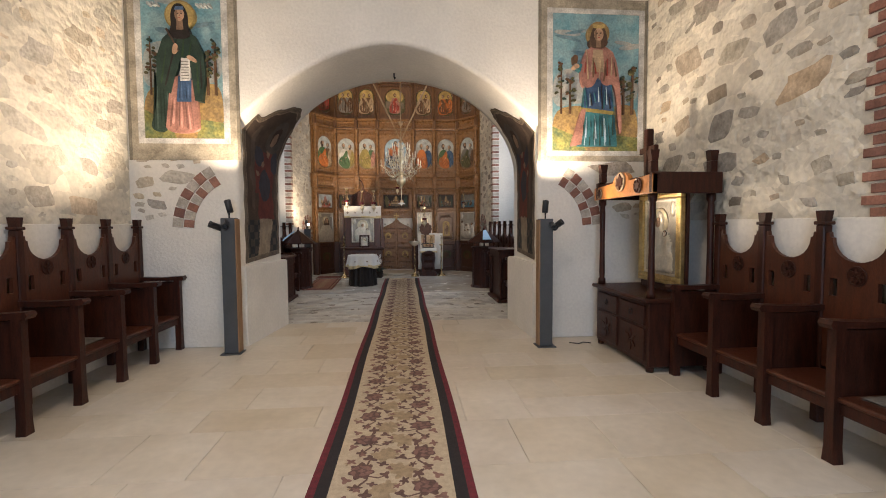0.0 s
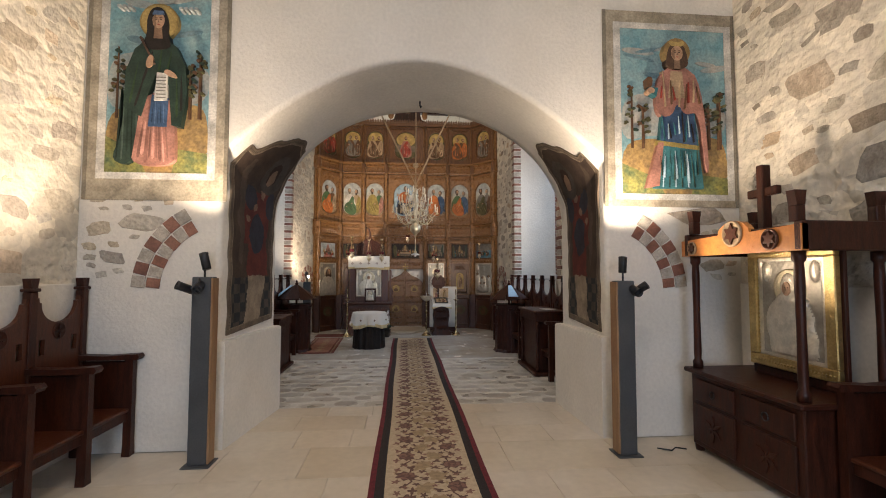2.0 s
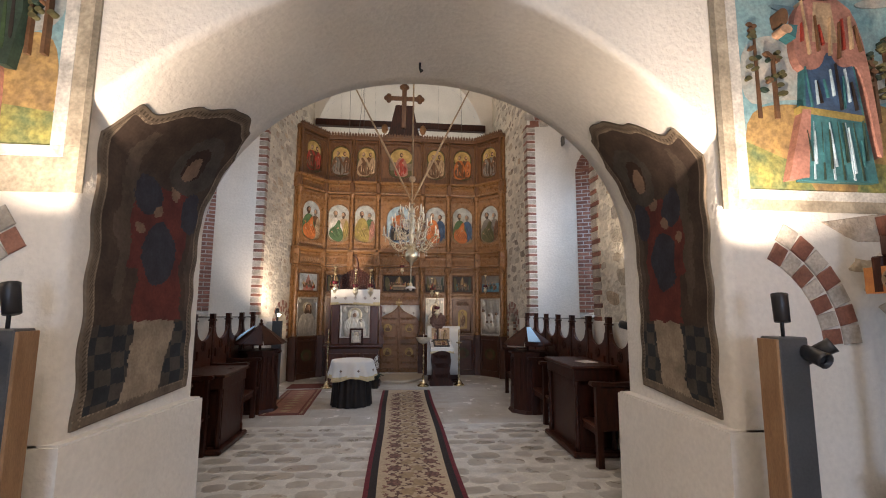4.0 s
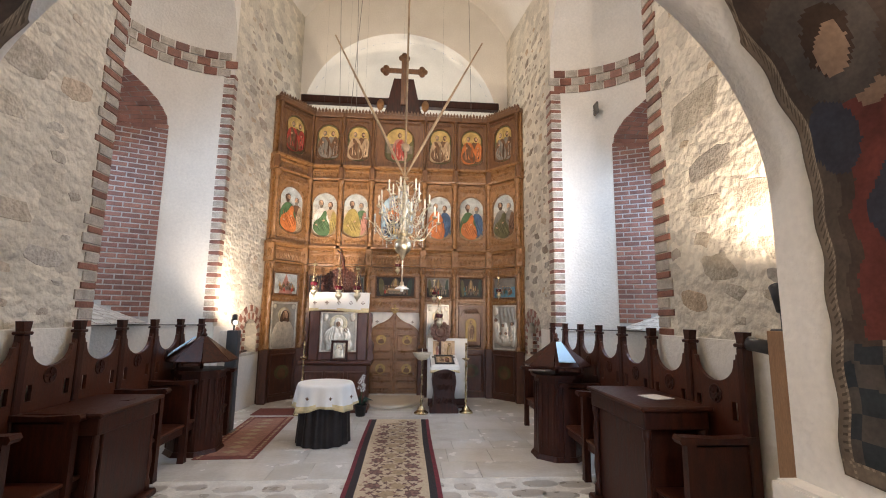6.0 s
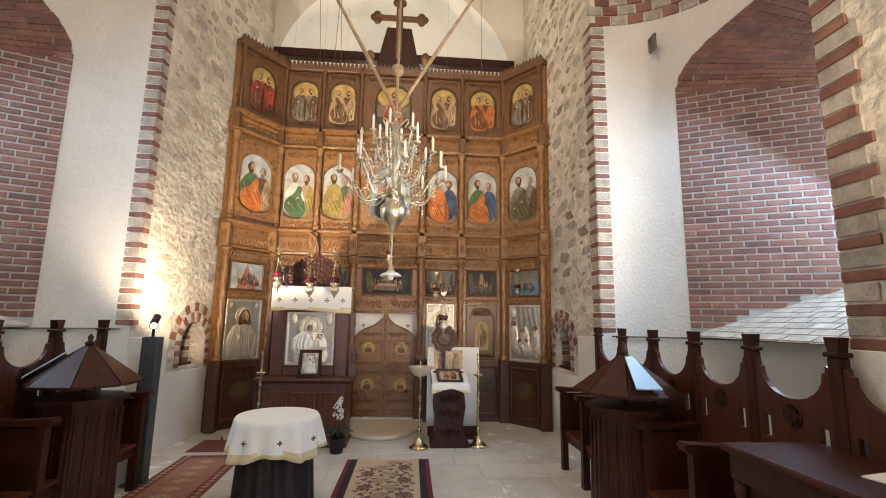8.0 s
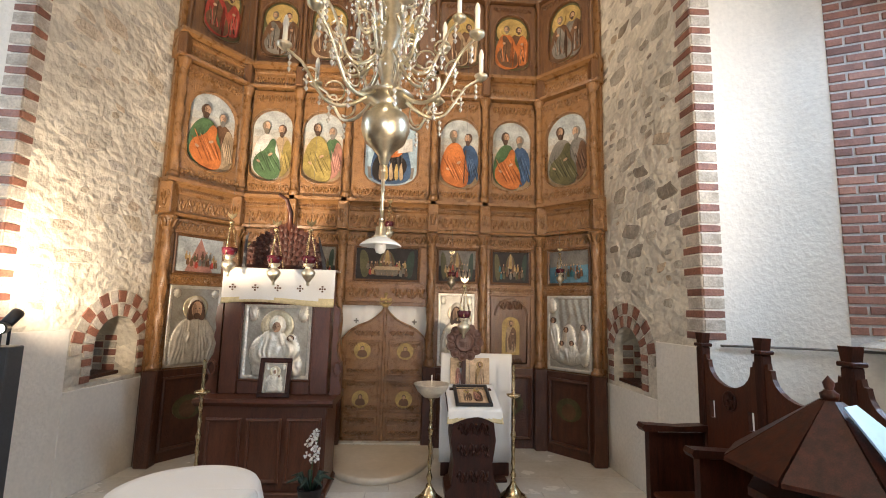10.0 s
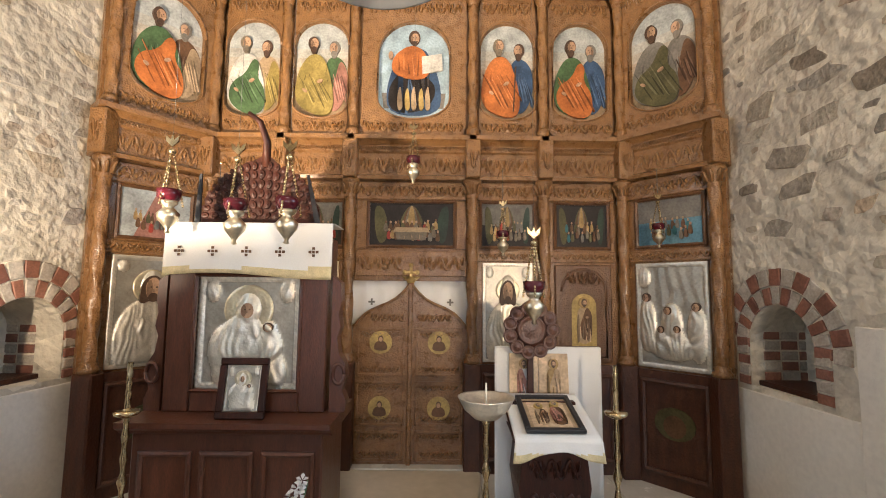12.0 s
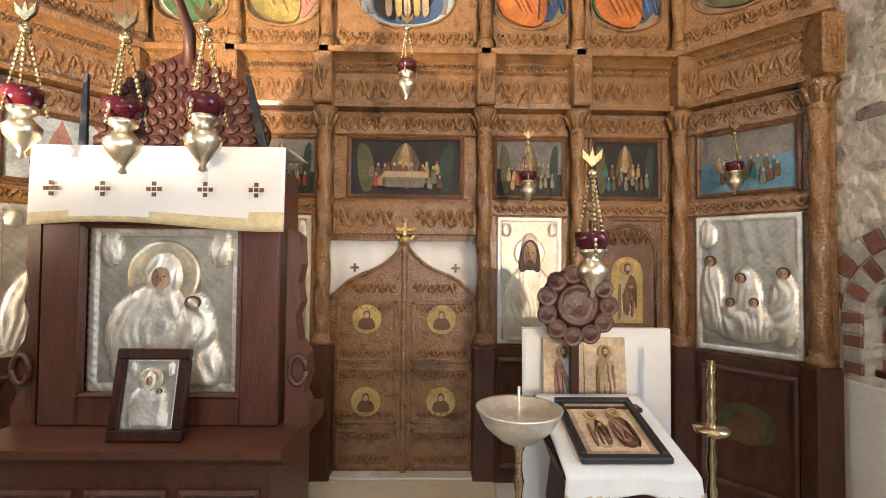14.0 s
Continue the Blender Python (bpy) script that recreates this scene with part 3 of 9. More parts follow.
P = {k: paint(k, c) for k, c in {
    "sky": (0.42, 0.55, 0.62), "skypale": (0.50, 0.53, 0.51), "skydeep": (0.13, 0.27, 0.34), "orange": (0.56, 0.18, 0.05), "red": (0.38, 0.06, 0.04),
    "green": (0.09, 0.16, 0.07), "darkgreen": (0.035, 0.06, 0.045), "olive": (0.34, 0.26, 0.08), "pink": (0.43, 0.21, 0.16), "blue": (0.06, 0.11, 0.20), "teal": (0.05, 0.17, 0.19),
    "brown": (0.16, 0.085, 0.045), "dark": (0.030, 0.024, 0.022), "skin": (0.56, 0.35, 0.22), "hair": (0.10, 0.06, 0.04), "grey": (0.22, 0.20, 0.17),
    "white": (0.70, 0.67, 0.60), "ochre": (0.44, 0.29, 0.12), "gold": (0.55, 0.39, 0.14), "tan": (0.50, 0.36, 0.22), "olivedark": (0.12, 0.11, 0.05), "stoneframe": (0.46, 0.40, 0.30), "shade": (0.22, 0.18, 0.13)}.items()}


TONES = {}


def tone(key, f):
    """A lighter or darker mix of a paint, for the modelling of drapery."""
    if (key, f) not in TONES:
        c = [n for n in P[key].node_tree.nodes if n.type == "VALTORGB"][0].color_ramp.elements[-1].color
        base = np.array(c[:3])
        TONES[key, f] = paint(key + ("_light" if f > 1 else "_deep"), tuple(np.minimum(0.8, base * f + (0.03 if f > 1 else 0))))
    return TONES[key, f]


class Picture:
    """Flat coloured shapes laid one over another on a panel that faces -y."""

    def __init__(self):
        self.bm, self.mats, self.layer = bmesh.new(), [], 0

    def slot(self, mat):
        if mat not in self.mats:
            self.mats.append(mat)
        return self.mats.index(mat)

    def shape(self, pts, mat, lift=None):
        self.layer += 1
        if 5 <= len(pts) < 14:
            for _ in range(2):
                pts = [q for a, b in zip(pts, pts[1:] + pts[:1]) for q in ((0.75 * a[0] + 0.25 * b[0], 0.75 * a[1] + 0.25 * b[1]), (0.25 * a[0] + 0.75 * b[0], 0.25 * a[1] + 0.75 * b[1]))]
        d = 0.0006 * self.layer + 0.002 if lift is None else lift
        prism(self.bm, pts, 0, -d, None, self.slot(mat))

    def ellipse(self, x, z, rx, rz, mat, n=14, tilt=0.0):
        c, s = math.cos(tilt), math.sin(tilt)
        self.shape([(x + rx * math.cos(2 * math.pi * i / n) * c - rz * math.sin(2 * math.pi * i / n) * s, z + rx * math.cos(2 * math.pi * i / n) * s + rz * math.sin(2 * math.pi * i / n) * c) for i in range(n)], mat)

    def person(self, x, z0, h, robe, mantle, side=1, halo=None, hair="hair", seated=False, wide=1.0):
        """A plain robed figure: robe, mantle, head and hair as simple shapes."""
        w = h * 0.17 * wide
        if seated:
            self.shape([(x - 1.5 * w, z0), (x + 1.5 * w, z0), (x + 1.7 * w, z0 + 0.3 * h), (x + 0.95 * w, z0 + 0.72 * h), (x + 0.3 * w, z0 + 0.80 * h), (x - 0.3 * w, z0 + 0.80 * h), (x - 0.95 * w, z0 + 0.72 * h), (x - 1.7 * w, z0 + 0.32 * h)], P[robe])
            self.shape([(x - 1.4 * w * side, z0 + 0.02 * h), (x + 0.8 * w * side, z0 + 0.05 * h), (x + 1.5 * w * side, z0 + 0.34 * h), (x + 0.2 * w * side, z0 + 0.52 * h), (x + 0.7 * w * side, z0 + 0.74 * h), (x + 0.1 * w * side, z0 + 0.78 * h), (x - 0.9 * w * side, z0 + 0.5 * h), (x - 1.6 * w * side, z0 + 0.3 * h)], P[mantle])
        else:
            self.shape([(x - 0.95 * w, z0), (x + 0.95 * w, z0), (x + 0.98 * w, z0 + 0.45 * h), (x + 0.92 * w, z0 + 0.70 * h), (x + 0.35 * w, z0 + 0.83 * h), (x - 0.35 * w, z0 + 0.83 * h), (x - 0.92 * w, z0 + 0.70 * h), (x - 0.98 * w, z0 + 0.45 * h)], P[robe])
            self.shape([(x - 0.2 * w * side, z0 + 0.06 * h), (x + 1.0 * w * side, z0 + 0.10 * h), (x + 1.05 * w * side, z0 + 0.55 * h), (x + 0.9 * w * side, z0 + 0.72 * h), (x + 0.3 * w * side, z0 + 0.82 * h), (x - 0.1 * w * side, z0 + 0.60 * h), (x - 0.7 * w * side, z0 + 0.36 * h)], P[mantle])
        seed = int(1000 * (abs(x) + z0))
        self.folds(x - 0.95 * w, x + 0.80 * w, z0 + 0.02 * h, z0 + 0.60 * h, 6, 0.16 * w, seed, (tone(robe, 0.45), tone(robe, 1.45)))
        self.folds(x + (0.1 if side > 0 else -0.95) * w, x + (0.85 if side > 0 else -0.2) * w, z0 + 0.12 * h, z0 + 0.74 * h, 5, 0.15 * w, seed + 1, (tone(mantle, 1.5), tone(mantle, 0.45), tone(mantle, 1.25)))
        self.shape([(x - 0.95 * w * side, z0 + 0.02 * h), (x - 0.70 * w * side, z0 + 0.02 * h), (x - 0.62 * w * side, z0 + 0.4 * h), (x - 0.70 * w * side, z0 + 0.70 * h), (x - 0.96 * w * side, z0 + 0.5 * h)], tone(robe, 0.45))
        if hair == "hair":
            hair = ("hair", "shade", "hair", "grey")[seed % 4]
        if halo:
            self.ellipse(x, z0 + 0.90 * h, 0.125 * h, 0.125 * h, P[halo], 18)
        self.ellipse(x, z0 + 0.905 * h, 0.066 * h, 0.088 * h, P[hair])
        self.ellipse(x + 0.008 * h * side, z0 + 0.895 * h, 0.045 * h, 0.064 * h, P["skin"])
        self.shape([(x - 0.040 * h * side, z0 + 0.86 * h), (x - 0.018 * h * side, z0 + 0.85 * h), (x - 0.016 * h * side, z0 + 0.94 * h), (x - 0.034 * h * side, z0 + 0.93 * h), (x - 0.043 * h * side, z0 + 0.90 * h)], tone("skin", 0.5))
        for ex in (-0.012, 0.020):
            self.ellipse(x + ex * h * side, z0 + 0.905 * h, 0.007 * h, 0.005 * h, P["hair"], 6)
        self.shape([(x - 0.036 * h, z0 + 0.865 * h), (x + 0.036 * h, z0 + 0.865 * h), (x + 0.018 * h, z0 + 0.80 * h), (x - 0.018 * h, z0 + 0.80 * h)], P[hair])
        self.ellipse(x + 0.35 * w * side, z0 + 0.58 * h, 0.032 * h, 0.026 * h, P["skin"])

    def folds(self, x0, x1, z0, z1, n, width, seed, tones=None):
        """Thin painted drapery folds."""
        rng = random.Random(seed)
        tones = [P[k] if isinstance(k, str) else k for k in tones or ("shade", "tan", "brown")]
        for k in range(n):
            x = x0 + (x1 - x0) * (k + rng.uniform(0.2, 0.8)) / n
            a, b = z0 + (z1 - z0) * rng.uniform(0, 0.3), z0 + (z1 - z0) * rng.uniform(0.55, 1)
            lean = rng.uniform(-2.5, 2.5) * width
            self.shape([(x, a), (x + width, a), (x + 0.7 * width + 0.5 * lean, (a + b) / 2), (x + lean, b)], tones[k % len(tones)])

    def done(self, name, parent, at, label=""):
        return part(name, self.bm, self.mats, parent, label, at=at)


PEACH = [paint("peach_sky_%s" % nm, c) for nm, c in (("pale", (0.54, 0.53, 0.47)), ("soft", (0.55, 0.49, 0.40)), ("warm", (0.54, 0.42, 0.31)), ("dusk", (0.46, 0.34, 0.23)), ("earth", (0.34, 0.24, 0.14)))]
# ---- iconostasis ----
ICO = thing("iconostasis", pose(0, 0, 0), "tall carved brown wooden icon screen with three tiers of painted icons", "iconostasis")
BAYS = [((-2.55, 13.70), (-1.99, 14.42)), ((-1.99, 14.42), (-1.35, 14.42)), ((-1.35, 14.42), (-0.72, 14.42)), ((-0.72, 14.42), (0.38, 14.42)), ((0.38, 14.42), (1.03, 14.42)), ((1.03, 14.42), (1.74, 14.42)), ((1.74, 14.42), (2.31, 13.76))]


def bay_matrix(i):
    (xa, ya), (xb, yb) = BAYS[i]
    a = math.atan2(yb - ya, xb - xa)
    return Matrix.Translation(((xa + xb) / 2, (ya + yb) / 2, 0)) @ Matrix.Rotation(a, 4, "Z"), math.hypot(xb - xa, yb - ya)


def vine(bm, x0, x1, zc, amp, y, r=0.008, period=0.16):
    """A carved running vine with leaves, in relief."""
    period *= 0.7
    n = max(8, int((x1 - x0) / period * 12))
    pts = [(x0 + (x1 - x0) * i / n, y, zc + amp * math.sin(2 * math.pi * (x1 - x0) / period * i / n)) for i in range(n + 1)]
    tube(bm, pts, 1.35 * r, 5)
    k = max(2, int((x1 - x0) / period * 4))
    for i in range(k):
        x = x0 + (x1 - x0) * (i + 0.5) / k
        s = 1 if i % 2 else -1
        lw, lh = period * 0.14, amp * 0.62
        c = bm.verts.new((x, y - 0.022, zc - s * amp * 0.35))
        ring = [bm.verts.new((x + lw * math.cos(2 * math.pi * q / 7) * (1 + 0.3 * (q % 2)), y + 0.004, zc - s * amp * 0.35 + lh * math.sin(2 * math.pi * q / 7) * (1 + 0.3 * (q % 2)))) for q in range(7)]
        for q in range(7):
            bm.faces.new((ring[q], ring[(q + 1) % 7], c))


def twisted(bm, x, y, z0, z1, r, turns=4, n=14, m=40):
    grid(bm, lambda u, v: Vector((x + r * (1 + 0.16 * math.sin(3 * 2 * math.pi * u + turns * 2 * math.pi * v)) * math.cos(2 * math.pi * u), y + r * (1 + 0.16 * math.sin(3 * 2 * math.pi * u + turns * 2 * math.pi * v)) * math.sin(2 * math.pi * u), z0 + (z1 - z0) * v)), n, m, 0, True)


def spandrel_frame(bm, w, z0, z1, ow, oz0, oz1, y0, y1, n=14):
    """A board w wide from z0 to z1 with an arched hole ow wide from oz0 to oz1, oval below."""
    r = ow / 2
    hole = [(r * math.cos(a), oz1 - r + r * math.sin(a)) for a in [math.pi * i / n for i in range(n + 1)]]
    hole += [(r * math.cos(a), oz0 + 0.6 * r + 0.6 * r * math.sin(a)) for a in [math.pi + math.pi * i / n for i in range(n + 1)]]
    k = len(hole)
    out = []
    for x, z in hole:
        a = math.atan2(z - (oz0 + oz1) / 2, x)
        dx, dz = math.cos(a), math.sin(a)
        t = min((w / 2) / abs(dx) if abs(dx) > 1e-6 else 1e9, ((z1 - z0) / 2) / abs(dz) if abs(dz) > 1e-6 else 1e9)
        out.append((dx * t, (z0 + z1) / 2 + dz * t))
    A = [bm.verts.new((x, y1, z)) for x, z in hole]
    B = [bm.verts.new((x, y1, z)) for x, z in out]
    C = [bm.verts.new((x, y0, z)) for x, z in hole]
    for i in range(k):
        j = (i + 1) % k
        bm.faces.new((A[i], A[j], B[j], B[i]))
        bm.faces.new((A[i], A[j], C[j], C[i]))
    # raised bead round the hole
    tube(bm, [(x * 1.03, y1 - 0.004, (z - (oz0 + oz1) / 2) * 1.015 + (oz0 + oz1) / 2) for x, z in hole + hole[:1]], 0.010, 5)


APOSTLES = [("green", "orange", "brown", "tan"), ("white", "green", "tan", "olive"), ("olive", "olive", "green", "pink"), None, ("orange", "orange", "blue", "blue"), ("green", "orange", "blue", "blue"), ("grey", "olivedark", "grey", "brown")]


def apostle_pair(pic, aw, a, b, c, d, seed):
    """Two broad robed figures side by side that fill the oval."""
    rng = random.Random(seed)

    def cloth(pts, key, lean):
        pts = [(1.10 * x * aw, 3.175 + 1.13 * (z - 3.21)) for x, z in pts]
        pic.shape(pts, P[key])
        x0, x1 = min(p[0] for p in pts), max(p[0] for p in pts)
        z0, z1 = min(p[1] for p in pts), max(p[1] for p in pts)
        cx, cz = (x0 + x1) / 2, (z0 + z1) / 2
        for k in range(9):
            f = (k + rng.uniform(0.2, 0.8)) / 9
            x, bw = cx + (f - 0.5) * (x1 - x0) * 0.62, aw * rng.uniform(0.012, 0.030)
            za, zb = cz - (z1 - z0) * rng.uniform(0.20, 0.38), cz + (z1 - z0) * rng.uniform(0.08, 0.34)
            dx = lean * (zb - za) + rng.uniform(-0.02, 0.02)
            pic.shape([(x - dx / 2, za), (x - dx / 2 + bw, za + 0.01), (x + bw * 0.9, (za + zb) / 2), (x + dx / 2, zb), (x - bw * 0.3, (za + zb) / 2)], tone(key, (0.45, 1.5, 0.6, 1.3)[k % 4]))

    def head(x, z, hair, turn):
        x, z = 1.10 * x * aw, 3.175 + 1.13 * (z - 3.21)
        pic.ellipse(x - 0.004 * turn, z + 0.006, 0.051, 0.066, P[hair])
        pic.shape([(x - 0.035, z - 0.02), (x - 0.022, z - 0.098), (x + 0.022, z - 0.098), (x + 0.035, z - 0.02), (x, z)], P[hair])
        pic.ellipse(x + 0.006 * turn, z + 0.002, 0.037, 0.052, P["skin"])
        pic.ellipse(x - 0.016 * turn, z + 0.002, 0.012, 0.040, tone("skin", 0.5), 10)
        pic.shape([(x + 0.004 * turn, z + 0.012), (x + 0.014 * turn, z - 0.016), (x, z - 0.016)], tone("skin", 0.5))
        pic.ellipse(x + 0.004 * turn, z - 0.048, 0.025, 0.022, P[hair], 10)
        for ex in (-0.012, 0.014):
            pic.ellipse(x + ex + 0.005 * turn, z + 0.014, 0.006, 0.0035, P["hair"], 6)
    cloth([(-0.02, 3.25), (0.32, 3.27), (0.45, 3.45), (0.44, 3.62), (0.34, 3.71), (0.20, 3.74), (0.08, 3.70), (0.0, 3.55)], c, 0.1)
    cloth([(0.16, 3.25), (0.33, 3.28), (0.45, 3.46), (0.43, 3.62), (0.31, 3.71), (0.24, 3.58), (0.18, 3.4)], d, -0.25)
    head(0.20, 3.80, ("grey", "hair", "grey")[seed % 3], -1)
    cloth([(-0.28, 3.26), (0.08, 3.21), (0.22, 3.27), (0.20, 3.45), (0.11, 3.62), (0.02, 3.72), (-0.10, 3.75), (-0.24, 3.73), (-0.38, 3.62), (-0.45, 3.45), (-0.42, 3.34)], a, 0.15)
    cloth([(-0.42, 3.36), (-0.24, 3.25), (0.06, 3.21), (0.22, 3.27), (0.20, 3.44), (0.06, 3.54), (0.10, 3.66), (-0.01, 3.71), (-0.14, 3.56), (-0.36, 3.50)], b, -0.5)
    head(-0.14, 3.83, ("hair", "shade", "hair")[seed % 3], 1)
    pic.ellipse(-0.02 * aw, 3.51, 0.030, 0.016, P["skin"], 10, 0.5)
    pic.ellipse(-0.30 * aw, 3.42, 0.026, 0.014, P["skin"], 10, -0.6)


TOPROW = [("red", "brown"), ("brown", "grey"), ("tan", "brown"), None, ("tan", "brown"), ("orange", "brown"), ("brown", "grey")]


def feast(pic, w, z0, z1, kind):
    pic.shape([(-w / 2, z0), (w / 2, z0), (w / 2, z1), (-w / 2, z1)], P["dark" if kind != 6 else "skydeep"])
    zc, h = (z0 + z1) / 2, z1 - z0
    if kind in (2, 4):
        pic.shape([(-w / 2, zc), (w / 2, zc - 0.04), (w / 2, z1), (-w / 2, z1)], P["grey"])
    if kind == 0:
        pic.shape([(-w / 2, z0), (w / 2, z0), (w / 2, z1), (-w / 2, z1)], P["skypale"])
        pic.shape([(-w * 0.3, z0), (w * 0.3, z0), (0, z1)], P["pink"])
    elif kind == 6:
        pic.shape([(-w / 2, zc), (w / 2, zc + 0.02), (w / 2, z1), (-w / 2, z1)], P["grey"])
    else:
        pic.shape([(-0.42 * w, z0 + 0.02), (-0.30 * w, z0 + 0.02), (-0.28 * w, zc), (-0.34 * w, z1 - 0.03), (-0.46 * w, z1 - 0.02)], P["olivedark"])
        pic.shape([(0.42 * w, z0 + 0.02), (0.32 * w, z0 + 0.02), (0.30 * w, zc), (0.36 * w, z1 - 0.03), (0.46 * w, z1 - 0.02)], P["darkgreen"])
        for k, key in enumerate(("olivedark", "brown", "shade", "ochre")):
            f = 1 - 0.22 * k
            pic.shape([(-0.16 * w * f, zc - 0.05 * h), (0.16 * w * f, zc - 0.05 * h), (0.09 * w * f, zc + 0.30 * h), (0.02 * w * f, z1 - 0.02), (-0.02 * w * f, z1 - 0.02), (-0.09 * w * f, zc + 0.30 * h)], P[key])
    rng = random.Random(kind)
    count = 13 if kind == 3 else 8
    for row in (0, 1):
        for k in range(count):
            x = (-0.30 + 0.60 * (k + 0.5 * row) / (count - 1)) * w + rng.uniform(-0.01, 0.01)
            zz = zc - (0.02 + 0.17 * row) * h + rng.uniform(-0.05, 0.06) * h
            sw = 0.018 * w + 0.006
            pic.shape([(x - sw, zz - 0.17 * h), (x + sw, zz - 0.17 * h), (x + 0.8 * sw, zz - 0.03 * h), (x + 0.2 * sw, zz + 0.03 * h), (x - 0.4 * sw, zz + 0.03 * h), (x - 1.1 * sw, zz - 0.05 * h)], P[rng.choice(("brown", "olivedark", "shade", "ochre", "brown", "grey", "teal" if kind in (5, 6) else "red"))])
            pic.ellipse(x, zz + 0.055 * h, 0.5 * sw, 0.034 * h, P[rng.choice(("skin", "tan", "brown"))], 7)
    if kind == 3:
        pic.shape([(-0.22 * w, zc - 0.20 * h), (0.22 * w, zc - 0.20 * h), (0.19 * w, zc - 0.09 * h), (-0.19 * w, zc - 0.09 * h)], P["tan"])
        pic.shape([(-0.17 * w, zc - 0.38 * h), (0.17 * w, zc - 0.38 * h), (0.19 * w, zc - 0.20 * h), (-0.19 * w, zc - 0.20 * h)], P["shade"])
        pic.folds(-0.16 * w, 0.16 * w, zc - 0.37 * h, zc - 0.21 * h, 7, 0.006, 3, (P["grey"], P["tan"]))


RELIEF = {
    "mother": [(0.02, 0.16, 0.36, 0.30, 1.0), (-0.12, 0.34, 0.27, 0.26, 0.95), (-0.05, 0.52, 0.20, 0.14, 0.9), (-0.01, 0.70, 0.13, 0.15, 1.0), (0.20, 0.36, 0.13, 0.20, 1.25), (0.20, 0.54, 0.07, 0.06, 1.3), (0.22, 0.14, 0.16, 0.16, 1.2), (-0.36, 0.86, 0.07, 0.10, 0.6), (0.36, 0.86, 0.07, 0.10, 0.6)],
    "bust": [(0.0, 0.22, 0.44, 0.40, 1.0), (0.0, 0.72, 0.15, 0.15, 1.0), (0.16, 0.28, 0.13, 0.14, 1.3), (-0.12, 0.36, 0.07, 0.10, 1.35), (-0.36, 0.90, 0.07, 0.05, 0.5), (0.36, 0.90, 0.07, 0.05, 0.5)],
    "table": [(-0.34, 0.40, 0.13, 0.26, 1.0), (0.34, 0.34, 0.13, 0.26, 1.0), (0.0, 0.42, 0.15, 0.20, 0.9), (0.0, 0.20, 0.34, 0.12, 1.2), (-0.14, 0.30, 0.10, 0.08, 1.1), (0.08, 0.30, 0.10, 0.08, 1.1), (-0.38, 0.86, 0.10, 0.10, 0.7)]}
FACES = {"mother": [(-0.01, 0.69, 0.072, 0.068), (0.20, 0.54, 0.046, 0.036)], "bust": [(0.0, 0.70, 0.115, 0.105)],
         "table": [(-0.34, 0.66, 0.05, 0.036), (0.34, 0.58, 0.05, 0.036), (-0.04, 0.54, 0.045, 0.034), (-0.14, 0.36, 0.04, 0.03), (0.08, 0.37, 0.04, 0.03)]}


